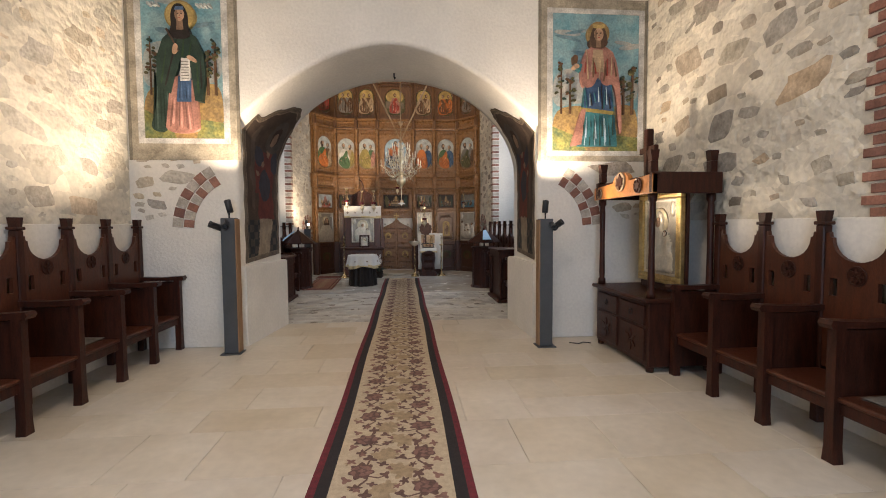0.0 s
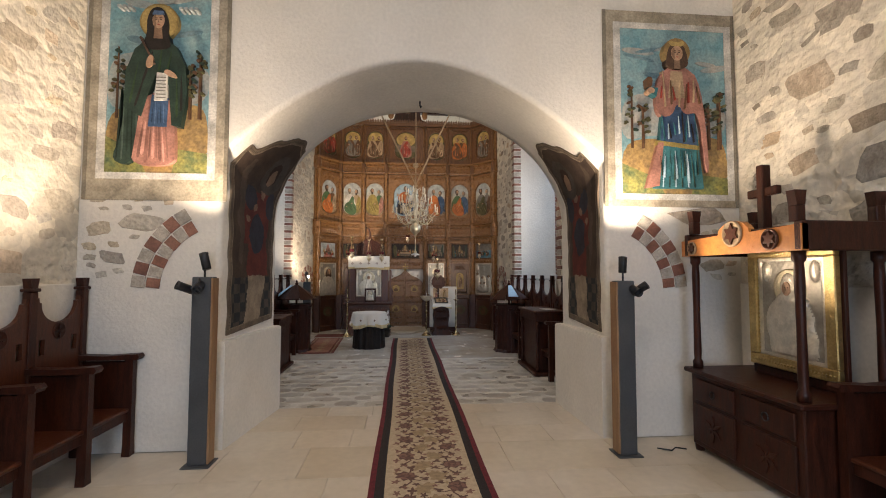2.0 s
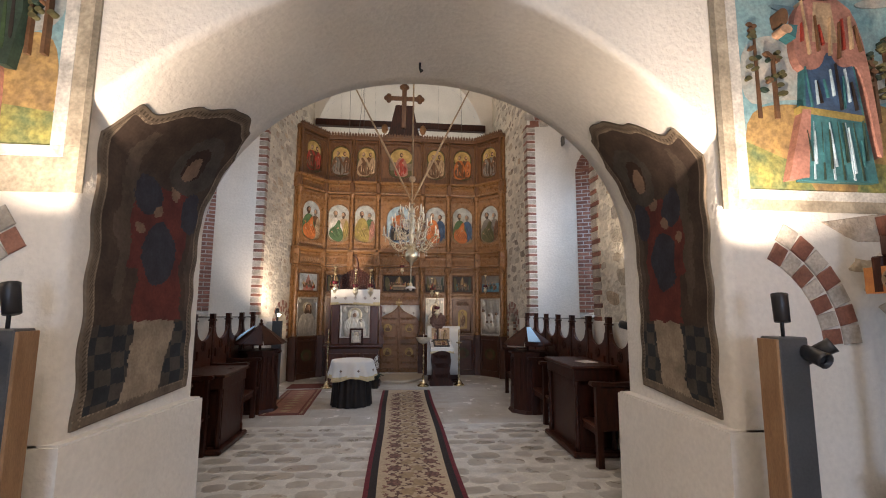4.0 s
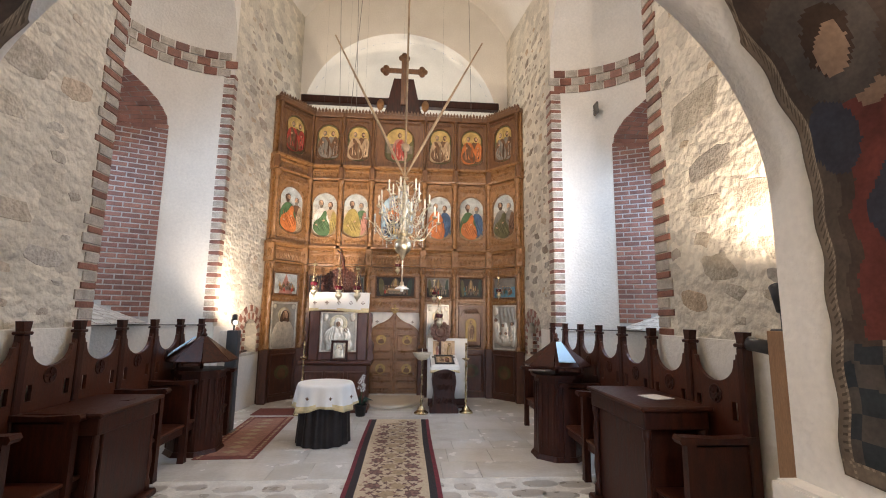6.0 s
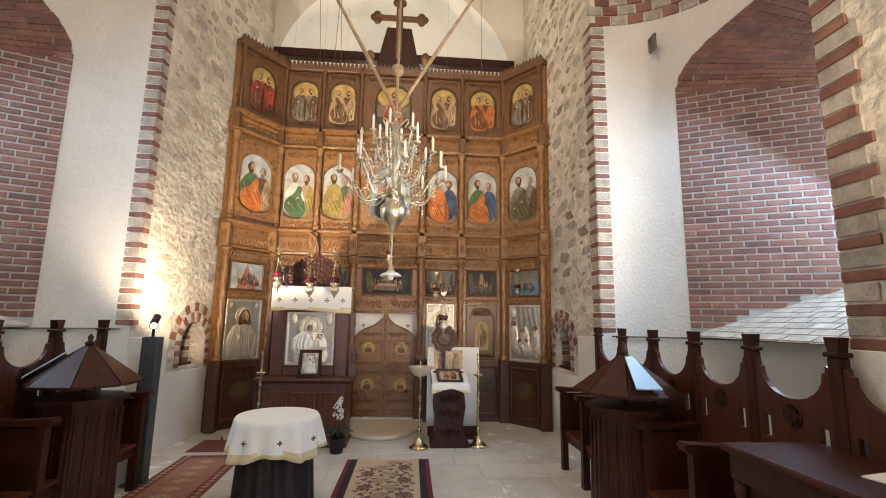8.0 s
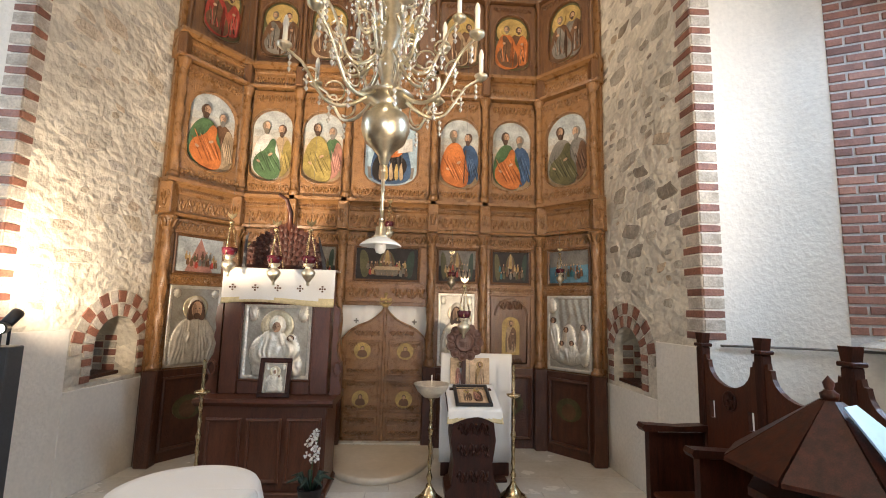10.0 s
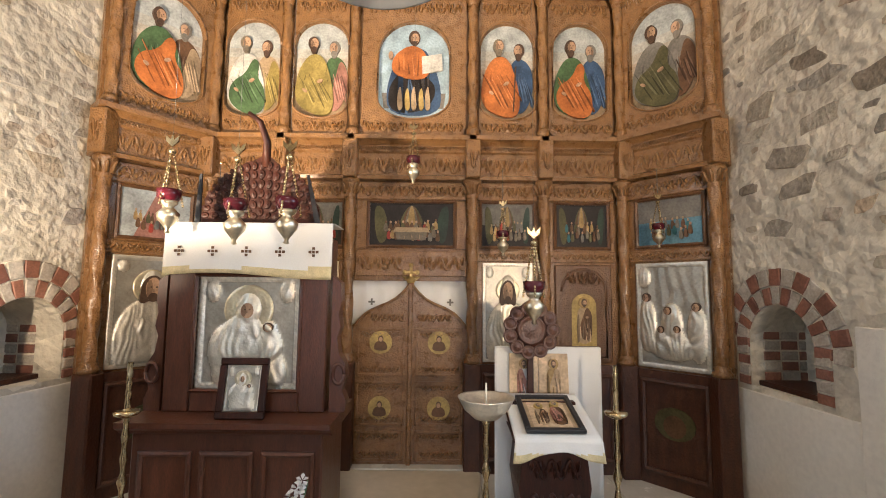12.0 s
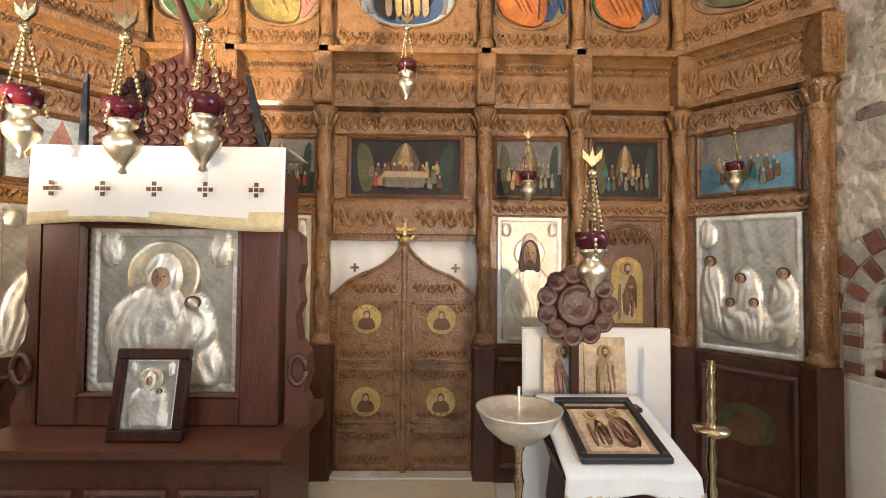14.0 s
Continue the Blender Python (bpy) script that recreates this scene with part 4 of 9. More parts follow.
def silver_icon(name, parent, at, w, z0, z1, scene_kind="mother", face="skin"):
    """An icon under an embossed silver cover: robed figures in relief, with painted faces."""
    h = z1 - z0
    k = min(1.0, w / 0.5)
    seed = Vector((w * 31, z0 * 17, len(scene_kind)))

    def height(u, v):
        return relief(u, v)[0]

    def relief(u, v):
        figure = False
        out = 0.0009 * math.sin(70 * u) * math.sin(70 * v * h / w) + 0.002 * abs(noise.noise(Vector((u * 7, v * 7, 1)) + seed))
        if scene_kind == "table" and v > 0.5:
            out += 0.0025 * math.sin(38 * u + 9 * v + 3 * noise.noise(Vector((u * 3, v * 3, 0))))
        for cx, cz, rx, rz, lift in RELIEF[scene_kind]:
            d = ((u - cx) / rx) ** 2 + ((v - cz) / rz) ** 2
            if d < 1:
                figure = True
                fold = 0.13 * math.sin(58 * (u - cx) * (1 + 0.6 * v) + 16 * noise.noise(Vector((u * 4, v * 3, 2)) + seed))
                out = max(out, 0.028 * lift * (1 - d) ** 0.42 * (1 + fold))
        rim = min(0.5 - abs(u), min(v, 1 - v) * h / w)
        if rim < 0.055:
            out, figure = 0.006 + 0.003 * math.sin(110 * (u + v * h / w)), True
        return out * k, figure
    bm = bmesh.new()
    nu = 64 if w > 0.3 else 26
    grid(bm, lambda a, b: Vector(((a - 0.5) * w, -0.012 - height(a - 0.5, b), z0 + b * h)), nu, int(nu * h / w), 0, True)
    for f in bm.faces:
        p = f.calc_center_median()
        f.material_index = 0 if relief(p.x / w, (p.z - z0) / h)[1] else 1
    edge = [e for e in bm.edges if e.is_boundary]
    rim = [g for g in bmesh.ops.extrude_edge_only(bm, edges=edge)["geom"] if isinstance(g, bmesh.types.BMVert)]
    for v in rim:
        v.co.y = 0.0
    ob = part(name, bm, [SILVER, TARNISH], parent, "icon under an embossed silver cover", at=at)
    for n, (cx, cz, rx, rz) in enumerate(FACES[scene_kind]):
        x, z = cx * w, z0 + cz * h
        pic = Picture()
        pic.layer = int((0.012 + 0.030 * k) / 0.0006)
        if scene_kind == "bust":
            pic.shape([(x - 1.5 * rx * w, z - 1.5 * rz * h), (x - 1.25 * rx * w, z + 0.6 * rz * h), (x, z + 1.35 * rz * h), (x + 1.25 * rx * w, z + 0.6 * rz * h), (x + 1.5 * rx * w, z - 1.5 * rz * h), (x, z - 0.9 * rz * h)], P["hair"])
        elif n or scene_kind != "mother":
            pic.ellipse(x, z + 0.15 * rz * h, 1.15 * rx * w, 1.15 * rz * h, P["hair"])
        pic.ellipse(x, z, 0.85 * rx * w, rz * h, P[face])
        pic.ellipse(x - 0.42 * rx * w, z, 0.34 * rx * w, 0.8 * rz * h, tone(face, 0.5))
        for ex in (-0.25, 0.35):
            pic.ellipse(x + ex * rx * w, z + 0.15 * rz * h, 0.14 * rx * w, 0.08 * rz * h, P["hair"], 6)
        pic.shape([(x + 0.02 * rx * w, z + 0.1 * rz * h), (x + 0.12 * rx * w, z - 0.3 * rz * h), (x - 0.06 * rx * w, z - 0.3 * rz * h)], tone(face, 0.5))
        if scene_kind == "bust":
            pic.ellipse(x, z - 0.75 * rz * h, 0.55 * rx * w, 0.4 * rz * h, P["hair"])
        pic.done("painted_face", ob, None)
    if scene_kind != "table":
        cx, cz = RELIEF[scene_kind][3 if scene_kind == "mother" else 1][:2]
        bm = bmesh.new()
        lathe(bm, [(0.0, 0.006), (0.16 * w, 0.007), (0.19 * w, 0.009), (0.21 * w, 0.006), (0.235 * w, 0.009), (0.24 * w, 0)], 32, Matrix.Translation((cx * w, -0.0125, z0 + cz * h)) @ Matrix.Rotation(math.pi / 2, 4, "X"))
        part("halo", bm, PALEGOLD, ob, "pale gilded halo")
    return ob


def medallion(parent, at, r):
    pic = Picture()
    pic.layer = 10
    pic.ellipse(0, 0, r, r, P["gold"], 24)
    pic.shape([(-0.62 * r, -0.72 * r), (0.62 * r, -0.72 * r), (0.55 * r, -0.1 * r), (0.2 * r, 0.15 * r), (-0.2 * r, 0.15 * r), (-0.55 * r, -0.1 * r)], P["brown"])
    pic.ellipse(0, 0.30 * r, 0.24 * r, 0.30 * r, P["hair"])
    pic.ellipse(0, 0.26 * r, 0.17 * r, 0.22 * r, P["skin"])
    return pic.done("medallion", parent, at, "round gold icon medallion")


for i in range(7):
    M, w = bay_matrix(i)
    wing = i in (0, 6)
    iw = w - 0.20 if not wing else w - 0.34
    # backing boards, tier by tier
    for nm, z0, z1, dep in (("lower_panel", 0.0, 0.93, 0.03), ("icon_tier_panel", 0.93, 2.57, 0.0), ("apostle_tier_panel", 2.97, 4.36, 0.0), ("upper_tier_panel", 4.68, 5.76, 0.0)):
        if i == 3 and nm == "lower_panel":
            continue
        bm = bmesh.new()
        zz0 = 1.66 if (i == 3 and nm == "icon_tier_panel") else z0
        box(bm, -w / 2, w / 2, -dep, 0.06, zz0, z1)
        if nm == "lower_panel":
            mb = bmesh.new()
            ring_frame(mb, -iw / 2, iw / 2, 0.10, 0.86, 0.04, -0.03, -0.058)
            part("panel_moulding", mb, DARK_AND_SHADED, ICO, at=M)
        if nm == "icon_tier_panel" and i != 3:
            box(bm, -w / 2 + 0.05, w / 2 - 0.05, -0.03, 0, 1.84, 1.94, 0.006)
            box(bm, -w / 2 + 0.05, w / 2 - 0.05, -0.03, 0, 2.40, 2.56, 0.006)
            vine(bm, -w / 2 + 0.07, w / 2 - 0.07, 1.89, 0.025, -0.032, 0.007, 0.12)
            vine(bm, -w / 2 + 0.07, w / 2 - 0.07, 2.48, 0.045, -0.032)
        if nm == "icon_tier_panel" and i == 3:
            box(bm, -w / 2 + 0.05, w / 2 - 0.05, -0.04, 0, 1.70, 1.93, 0.008)
            for k in (-1, 1):
                vine(bm, k * 0.28 - 0.2, k * 0.28 + 0.2, 1.82, 0.06, -0.042, 0.009, 0.2)
            box(bm, -w / 2 + 0.05, w / 2 - 0.05, -0.03, 0, 2.40, 2.56, 0.006)
            vine(bm, -w / 2 + 0.07, w / 2 - 0.07, 2.48, 0.045, -0.032)
            for x in (-0.455, 0.455):
                box(bm, x - 0.045, x + 0.045, -0.02, 0, 1.95, 2.39, 0.005)
        # the shade below the ledge is coloured into the lower panels
        part(nm, bm, DARK_AND_SHADED if nm == "lower_panel" else CARVED, ICO, at=M)
    # entablatures
    for nm, z0, z1, amp in (("entablature", 2.57, 2.97, 0.075), ("cornice", 4.36, 4.68, 0.06)):
        bm = bmesh.new()
        h = z1 - z0
        prof = [(0.06, z0), (-0.11, z0), (-0.12, z0 + 0.03), (-0.07, z0 + 0.05), (-0.06, z0 + 0.62 * h), (-0.08, z0 + 0.66 * h), (-0.08, z0 + 0.80 * h), (-0.12, z1 - 0.05), (-0.15, z1 - 0.04), (-0.15, z1), (0.06, z1)]
        a = [bm.verts.new((-w / 2 - 0.03, y, z)) for y, z in prof]
        b = [bm.verts.new((w / 2 + 0.03, y, z)) for y, z in prof]
        for k in range(len(prof)):
            j = (k + 1) % len(prof)
            bm.faces.new((a[k], a[j], b[j], b[k]))
        bm.faces.new(a), bm.faces.new(b)
        vine(bm, -w / 2 + 0.08, w / 2 - 0.08, z0 + 0.34 * h, 0.17 * h, -0.066, 0.010, 0.18)
        vine(bm, -w / 2 + 0.02, w / 2 - 0.02, z0 + 0.73 * h, 0.045 * h, -0.082, 0.005, 0.06)
        part(nm, bm, CARVED, ICO, at=M)
    # apostle icons and top icons in their carved frames
    aw = 0.66 if i == 3 else (0.50 if not wing else 0.56)
    tw = 0.60 if i == 3 else 0.46
    bm = bmesh.new()
    spandrel_frame(bm, w - 0.12, 3.00, 4.34, aw, 3.16, 4.10, 0.0, -0.045)
    for k in (-1, 1):
        vine(bm, k * (w / 2 - 0.10) - 0.02, k * (w / 2 - 0.10) + 0.02, 3.10, 0.03, -0.05, 0.006, 0.08)
    vine(bm, -w / 2 + 0.10, w / 2 - 0.10, 4.24, 0.05, -0.05, 0.007, 0.15)
    vine(bm, -w / 2 + 0.10, w / 2 - 0.10, 3.08, 0.04, -0.05, 0.007, 0.15)
    part("apostle_frame", bm, CARVED, ICO, at=M)
    pic = Picture()
    out = [(x * 1.02, z) for x, z in [(aw / 2 * math.cos(a), 4.10 - aw / 2 + aw / 2 * math.sin(a)) for a in [math.pi * q / 14 for q in range(15)]]] + [(aw / 2 * math.cos(a), 3.16 + 0.3 * aw + 0.3 * aw * math.sin(a)) for a in [math.pi + math.pi * q / 14 for q in range(15)]]
    pic.shape(out, P["sky"] if i == 3 else PEACH[4])
    if i != 3:
        pic.shape(arch_outline(aw * 0.985, 3.40, 4.095, 20), P["skypale"])
        for k in range(5):
            pic.shape([(-aw * 0.49, 3.16 + 0.3 * aw), (aw * 0.49, 3.16 + 0.3 * aw), (aw * 0.49, 3.84 - 0.09 * k), (-aw * 0.49, 3.84 - 0.09 * k)], PEACH[k])
    if i == 3:
        pic.shape([(-0.28, 3.27), (0.28, 3.27), (0.30, 3.42), (-0.30, 3.42)], P["grey"])
        pic.person(0, 3.20, 0.84, "blue", "dark", 1, None, "hair", True, 1.1)
        pic.shape([(-0.22, 3.66), (-0.16, 3.58), (0.02, 3.54), (0.14, 3.58), (0.15, 3.70), (0.10, 3.82), (0.02, 3.88), (-0.08, 3.87), (-0.19, 3.78)], P["orange"])
        pic.folds(-0.16, 0.10, 3.58, 3.84, 6, 0.014, 21, (tone("orange", 0.45), tone("orange", 1.45)))
        for k, x in enumerate((-0.13, -0.06, 0.0, 0.07, 0.13)):
            pic.shape([(x - 0.02, 3.24), (x + 0.03, 3.26), (x + 0.02, 3.38), (x + 0.005, 3.50 - 0.02 * (k % 2)), (x - 0.025, 3.40)], P["gold"] if k % 2 else P["tan"])
        pic.shape([(0.08, 3.60), (0.27, 3.64), (0.26, 3.80), (0.07, 3.77)], P["white"])
        pic.ellipse(-0.22, 3.78, 0.022, 0.04, P["skin"])
    else:
        a, b, c, d = APOSTLES[i]
        apostle_pair(pic, aw, a, b, c, d, i)
        if i == 4:
            pic.shape([(0.05, 3.24), (0.06, 3.24), (0.085, 3.68), (0.075, 3.68)], P["hair"])
    pic.done("apostle_icon", ICO, M, "painted arched icon of two robed figures")
    bm = bmesh.new()
    spandrel_frame(bm, w - 0.10, 4.70, 5.74, tw, 4.80, 5.60, 0.0, -0.04)
    vine(bm, -w / 2 + 0.10, w / 2 - 0.10, 5.67, 0.035, -0.045, 0.006, 0.13)
    part("upper_frame", bm, ICOWOOD, ICO, at=M)
    pic = Picture()
    out = [(tw / 2 * math.cos(a), 5.60 - tw / 2 + tw / 2 * math.sin(a)) for a in [math.pi * q / 14 for q in range(15)]] + [(tw / 2 * math.cos(a), 4.80 + 0.3 * tw + 0.3 * tw * math.sin(a)) for a in [math.pi + math.pi * q / 14 for q in range(15)]]
    pic.shape(out, P["olivedark"])
    pic.ellipse(0, 5.37, tw * 0.45, 0.20, P["gold"], 20)
    pic.shape([(-tw * 0.46, 5.02), (tw * 0.46, 5.02), (tw * 0.46, 5.20), (-tw * 0.46, 5.24)], P["shade"])
    if i == 3:
        pic.person(0, 4.86, 0.62, "pink", "red", 1, "gold", "hair", True)
    else:
        pic.person(tw * 0.20, 4.86, 0.60, TOPROW[i][1], TOPROW[i][0], 1, "gold", "hair", False, 1.25)
        pic.person(-tw * 0.16, 4.84, 0.62, TOPROW[i][0], TOPROW[i][1], -1, "gold", "hair", True, 0.95)
    pic.done("upper_icon", ICO, M, "dark painted arched icon with gilded sky")
    # crest
    bm = bmesh.new()
    box(bm, -w / 2 - 0.02, w / 2 + 0.02, -0.09, 0.06, 5.76, 5.86, 0.01)
    k = int(w / 0.065)
    for q in range(k):
        x = -w / 2 + w * (q + 0.5) / k
        prism(bm, [(x - 0.028, 5.86), (x + 0.028, 5.86), (x + 0.03, 5.90), (x, 5.95 + 0.015 * (q % 2)), (x - 0.03, 5.90)], -0.07, -0.04)
    part("crest", bm, ICOWOOD, ICO, at=M)
    # feast picture
    fw = 0.76 if i == 3 else (0.46 if not wing else 0.52)
    bm = bmesh.new()
    ring_frame(bm, -fw / 2 - 0.03, fw / 2 + 0.03, 1.955, 2.40, 0.03, 0.0, -0.028)
    part("feast_frame", bm, ICOWOOD, ICO, at=M)
    pic = Picture()
    feast(pic, fw, 1.985, 2.37, i)
    pic.done("feast_picture", ICO, M, "small dark painted feast scene")
    # main tier
    if i in (0, 2, 4, 6):
        sw = min(iw, 0.52) if not wing else 0.58
        silver_icon("silver_icon", ICO, M @ Matrix.Translation((0, -0.004, 0)), sw, 0.95, 1.83, {0: "bust", 2: "mother", 4: "bust", 6: "table"}[i])
    if i in (1, 5):
        bm = bmesh.new()
        box(bm, -w / 2 + 0.10, w / 2 - 0.10, -0.03, 0, 0.95, 1.82, 0.01)
        tube(bm, [(x, -0.034, z) for x, z in arch_outline(0.40, 1.0, 1.78)], 0.012, 5)
        vine(bm, -0.15, 0.15, 1.70, 0.05, -0.034, 0.007, 0.12)
        vine(bm, -0.15, 0.15, 1.02, 0.03, -0.034, 0.007, 0.12)
        part("side_door", bm, ICOWOOD, ICO, at=M)
        pic = Picture()
        pic.layer = 54
        pic.shape(arch_outline(0.22, 1.10, 1.56), P["gold"])
        pic.person(0, 1.12, 0.40, "tan", "brown", 1, "ochre", "hair")
        pic.done("door_icon", ICO, M, "small arched gold icon")
    if i in (4, 5, 6, 0, 1):
        pic = Picture()
        pic.layer = 60
        pic.ellipse(0, 0.52, 0.16 if i != 4 else 0.13, 0.13, P["olivedark"], 18)
        pic.ellipse(0, 0.50, 0.09, 0.09, P["brown"], 14)
        pic.done("lower_medallion", ICO, M, "dim oval painted medallion")
# columns at the bay edges
for k in range(8):
    x, y = BAYS[k][0] if k < 7 else BAYS[6][1]
    if k in (0, 7):
        x += 0.08 if k == 0 else -0.08
        y += 0.09
    bm = bmesh.new()
    twisted(bm, x, y - 0.07, 1.02, 2.42, 0.046)
    part("twisted_column", bm, CARVED, ICO)
    bm = bmesh.new()
    lathe(bm, [(0.045, 2.40), (0.055, 2.42), (0.05, 2.44), (0.06, 2.50), (0.085, 2.545), (0.085, 2.57)], 12, Matrix.Translation((x, y - 0.07, 0)))
    capital = part("capital", bm, CARVED, ICO)
    for q in range(8):
        a = q * math.pi / 4
        bm = bmesh.new()
        tube(bm, [(x + 0.05 * math.cos(a), y - 0.07 + 0.05 * math.sin(a), 2.44), (x + 0.075 * math.cos(a), y - 0.07 + 0.075 * math.sin(a), 2.51), (x + 0.095 * math.cos(a), y - 0.07 + 0.095 * math.sin(a), 2.53)], [0.014, 0.016, 0.008], 5)
        part("acanthus_leaf", bm, CARVED, capital)
    bm = bmesh.new()
    lathe(bm, [(0.075, 0.95), (0.075, 0.98), (0.055, 1.0), (0.062, 1.02), (0.046, 1.03)], 12, Matrix.Translation((x, y - 0.07, 0)))
    part("column_base", bm, CARVED, ICO)
    bm = bmesh.new()
    box(bm, x - 0.075, x + 0.075, y - 0.14, y, 0, 0.95, 0.012)
    part("pedestal", bm, DARK_AND_SHADED, ICO)
    bm = bmesh.new()
    box(bm, x - 0.065, x + 0.065, y - 0.19, y - 0.04, 2.575, 2.92, 0.01)
    vine(bm, x - 0.04, x + 0.04, 2.74, 0.08, y - 0.192, 0.007, 0.08)
    part("bracket", bm, CARVED, ICO)
    bm = bmesh.new()
    twisted(bm, x, y - 0.075, 3.06, 4.24, 0.042)
    lathe(bm, [(0.06, 2.97), (0.06, 3.03), (0.045, 3.06)], 12, Matrix.Translation((x, y - 0.075, 0)))
    lathe(bm, [(0.042, 4.23), (0.05, 4.26), (0.075, 4.33), (0.075, 4.36)], 12, Matrix.Translation((x, y - 0.075, 0)))
    part("upper_column", bm, CARVED, ICO)
    bm = bmesh.new()
    box(bm, x - 0.05, x + 0.05, y - 0.17, y - 0.04, 4.38, 4.63, 0.01)
    lathe(bm, [(0.04, 4.68), (0.028, 4.72), (0.026, 5.66), (0.045, 5.74), (0.045, 5.76)], 10, Matrix.Translation((x, y - 0.06, 0)))
    part("top_column", bm, ICOWOOD, ICO)
# royal doors
for s in (-1, 1):
    cx = -0.165
    bm = bmesh.new()
    top = lambda q: float(np.interp(q, (0, 0.06, 0.14, 0.26, 0.42, 0.60, 0.76, 0.88, 0.95, 1.0), (1.66, 1.60, 1.555, 1.50, 1.455, 1.42, 1.375, 1.315, 1.27, 1.25)))
    pts = [(cx + s * 0.005, 0.03), (cx + s * 0.51, 0.03)] + [(cx + s * 0.51 * q, top(q)) for q in [1 - 0.05 * k for k in range(20)]] + [(cx + s * 0.005, 1.66)]
    prism(bm, pts, 14.44, 14.40)
    for z0, z1 in ((0.10, 0.36), (0.40, 0.78), (0.82, 1.24)):
        x0, x1 = cx + s * 0.05, cx + s * 0.47
        for a, b, c, d in ((min(x0, x1), max(x0, x1), z0, z0 + 0.022), (min(x0, x1), max(x0, x1), z1 - 0.022, z1), (min(x0, x1), min(x0, x1) + 0.02, z0, z1), (max(x0, x1) - 0.02, max(x0, x1), z0, z1)):
            box(bm, a, b, 14.385, 14.40, c, d, 0.004)
        vine(bm, min(x0, x1) + 0.04, max(x0, x1) - 0.04, z0 + 0.06, 0.022, 14.397, 0.006, 0.11)
        vine(bm, min(x0, x1) + 0.04, max(x0, x1) - 0.04, z1 - 0.055, 0.020, 14.397, 0.006, 0.11)
    tube(bm, [(x, 14.395, z) for x, z in pts[2:]], 0.014, 6)
    vine(bm, min(cx + s * 0.06, cx + s * 0.36), max(cx + s * 0.06, cx + s * 0.36), 1.33, 0.03, 14.397, 0.006, 0.11)
    leaf = part("royal_door", bm, CARVED, ICO, "carved door leaf with a curved top")
    medallion(leaf, Matrix.Translation((cx + s * 0.258, 14.395, 1.115)), 0.10)
    medallion(leaf, Matrix.Translation((cx + s * 0.258, 14.395, 0.55)), 0.10)
bm = bmesh.new()
box(bm, -0.185, -0.145, 14.37, 14.40, 0.05, 1.66, 0.008)
part("door_post", bm, CARVED, ICO)
bm = bmesh.new()
lathe(bm, [(0.03, 0), (0.045, 0.03), (0.03, 0.05)], 12, Matrix.Translation((-0.165, 14.385, 1.64)))
for dx, dz, a, b in ((0, 0.07, 0.014, 0.06), (0, 0.075, 0.05, 0.014)):
    box(bm, -0.165 - a, -0.165 + a, 14.375, 14.395, 1.66 + dz - b, 1.66 + dz + b, 0.006)
for px, pz in ((-0.055, 0.075), (0.055, 0.075), (0, 0.14)):
    lathe(bm, [(0.0, -0.01), (0.022, -0.008), (0.022, 0.008), (0.0, 0.01)], 10, Matrix.Translation((-0.165 + px, 14.385, 1.66 + pz)) @ Matrix.Rotation(math.pi / 2, 4, "X"))
lathe(bm, [(0.07, 0), (0.085, 0.01), (0.095, 0)], 20, Matrix.Translation((-0.165, 14.40, 1.745)) @ Matrix.Rotation(math.pi / 2, 4, "X"))
part("door_cross", bm, GOLD, ICO, "small gilded cross over the doors")
# white altar curtain behind the doors
bm = bmesh.new()
grid(bm, lambda u, v: Vector((-0.70 + 1.08 * u, 14.456 + 0.008 * math.sin(u * 40), 1.22 + 0.47 * v)), 60, 2, 0, True)
for x in (-0.52, 0.19):
    for a, b in ((0.008, 0.03), (0.03, 0.008)):
        box(bm, x - a, x + a, 14.440, 14.444, 1.47 - b, 1.47 + b, 0, 1)
ob = part("altar_curtain", bm, [CLOTH, P["grey"]])
ob.modifiers.new("thick", "SOLIDIFY").thickness = 0.004
tagged(ob, "white linen curtain hanging behind the royal doors", "curtain")
# beam and crucifix above the screen
bm = bmesh.new()
box(bm, -2.42, 2.08, 14.86, 15.04, 6.33, 6.50, 0.015)
tagged(part("tie_beam", bm, DARKWOOD), "dark wooden tie beam across the altar arch", "beam", kind="structure")
CR = thing("crucifix", pose(-0.12, 14.62, 5.84), "carved wooden crucifix standing on top of the icon screen", "crucifix")
bm = bmesh.new()
prism(bm, [(-0.66, 0), (0.66, 0), (0.56, 0.10), (0.40, 0.20), (0.34, 0.42), (0.30, 0.62), (0.22, 0.98), (-0.22, 0.98), (-0.30, 0.62), (-0.34, 0.42), (-0.40, 0.20), (-0.56, 0.10)], -0.05, 0.05)
part("carved_base", bm, DARKWOOD, CR)
bm = bmesh.new()
box(bm, -0.06, 0.06, -0.09, -0.052, 0.35, 1.46, 0.01)
box(bm, -0.40, 0.40, -0.088, -0.054, 1.09, 1.21, 0.01)
for px, pz in ((-0.40, 1.15), (0.40, 1.15), (0, 1.46)):
    for dx, dz in ((0, 0.06), (0.06, 0), (-0.06, 0), (0, -0.06)):
        lathe(bm, [(0.0, -0.018), (0.066, -0.016), (0.066, 0.016), (0, 0.018)], 12, Matrix.Translation((px + dx, -0.071, pz + dz)) @ Matrix.Rotation(math.pi / 2, 4, "X"))
part("cross", bm, ICOWOOD, CR, "gilded brown cross with rounded ends")
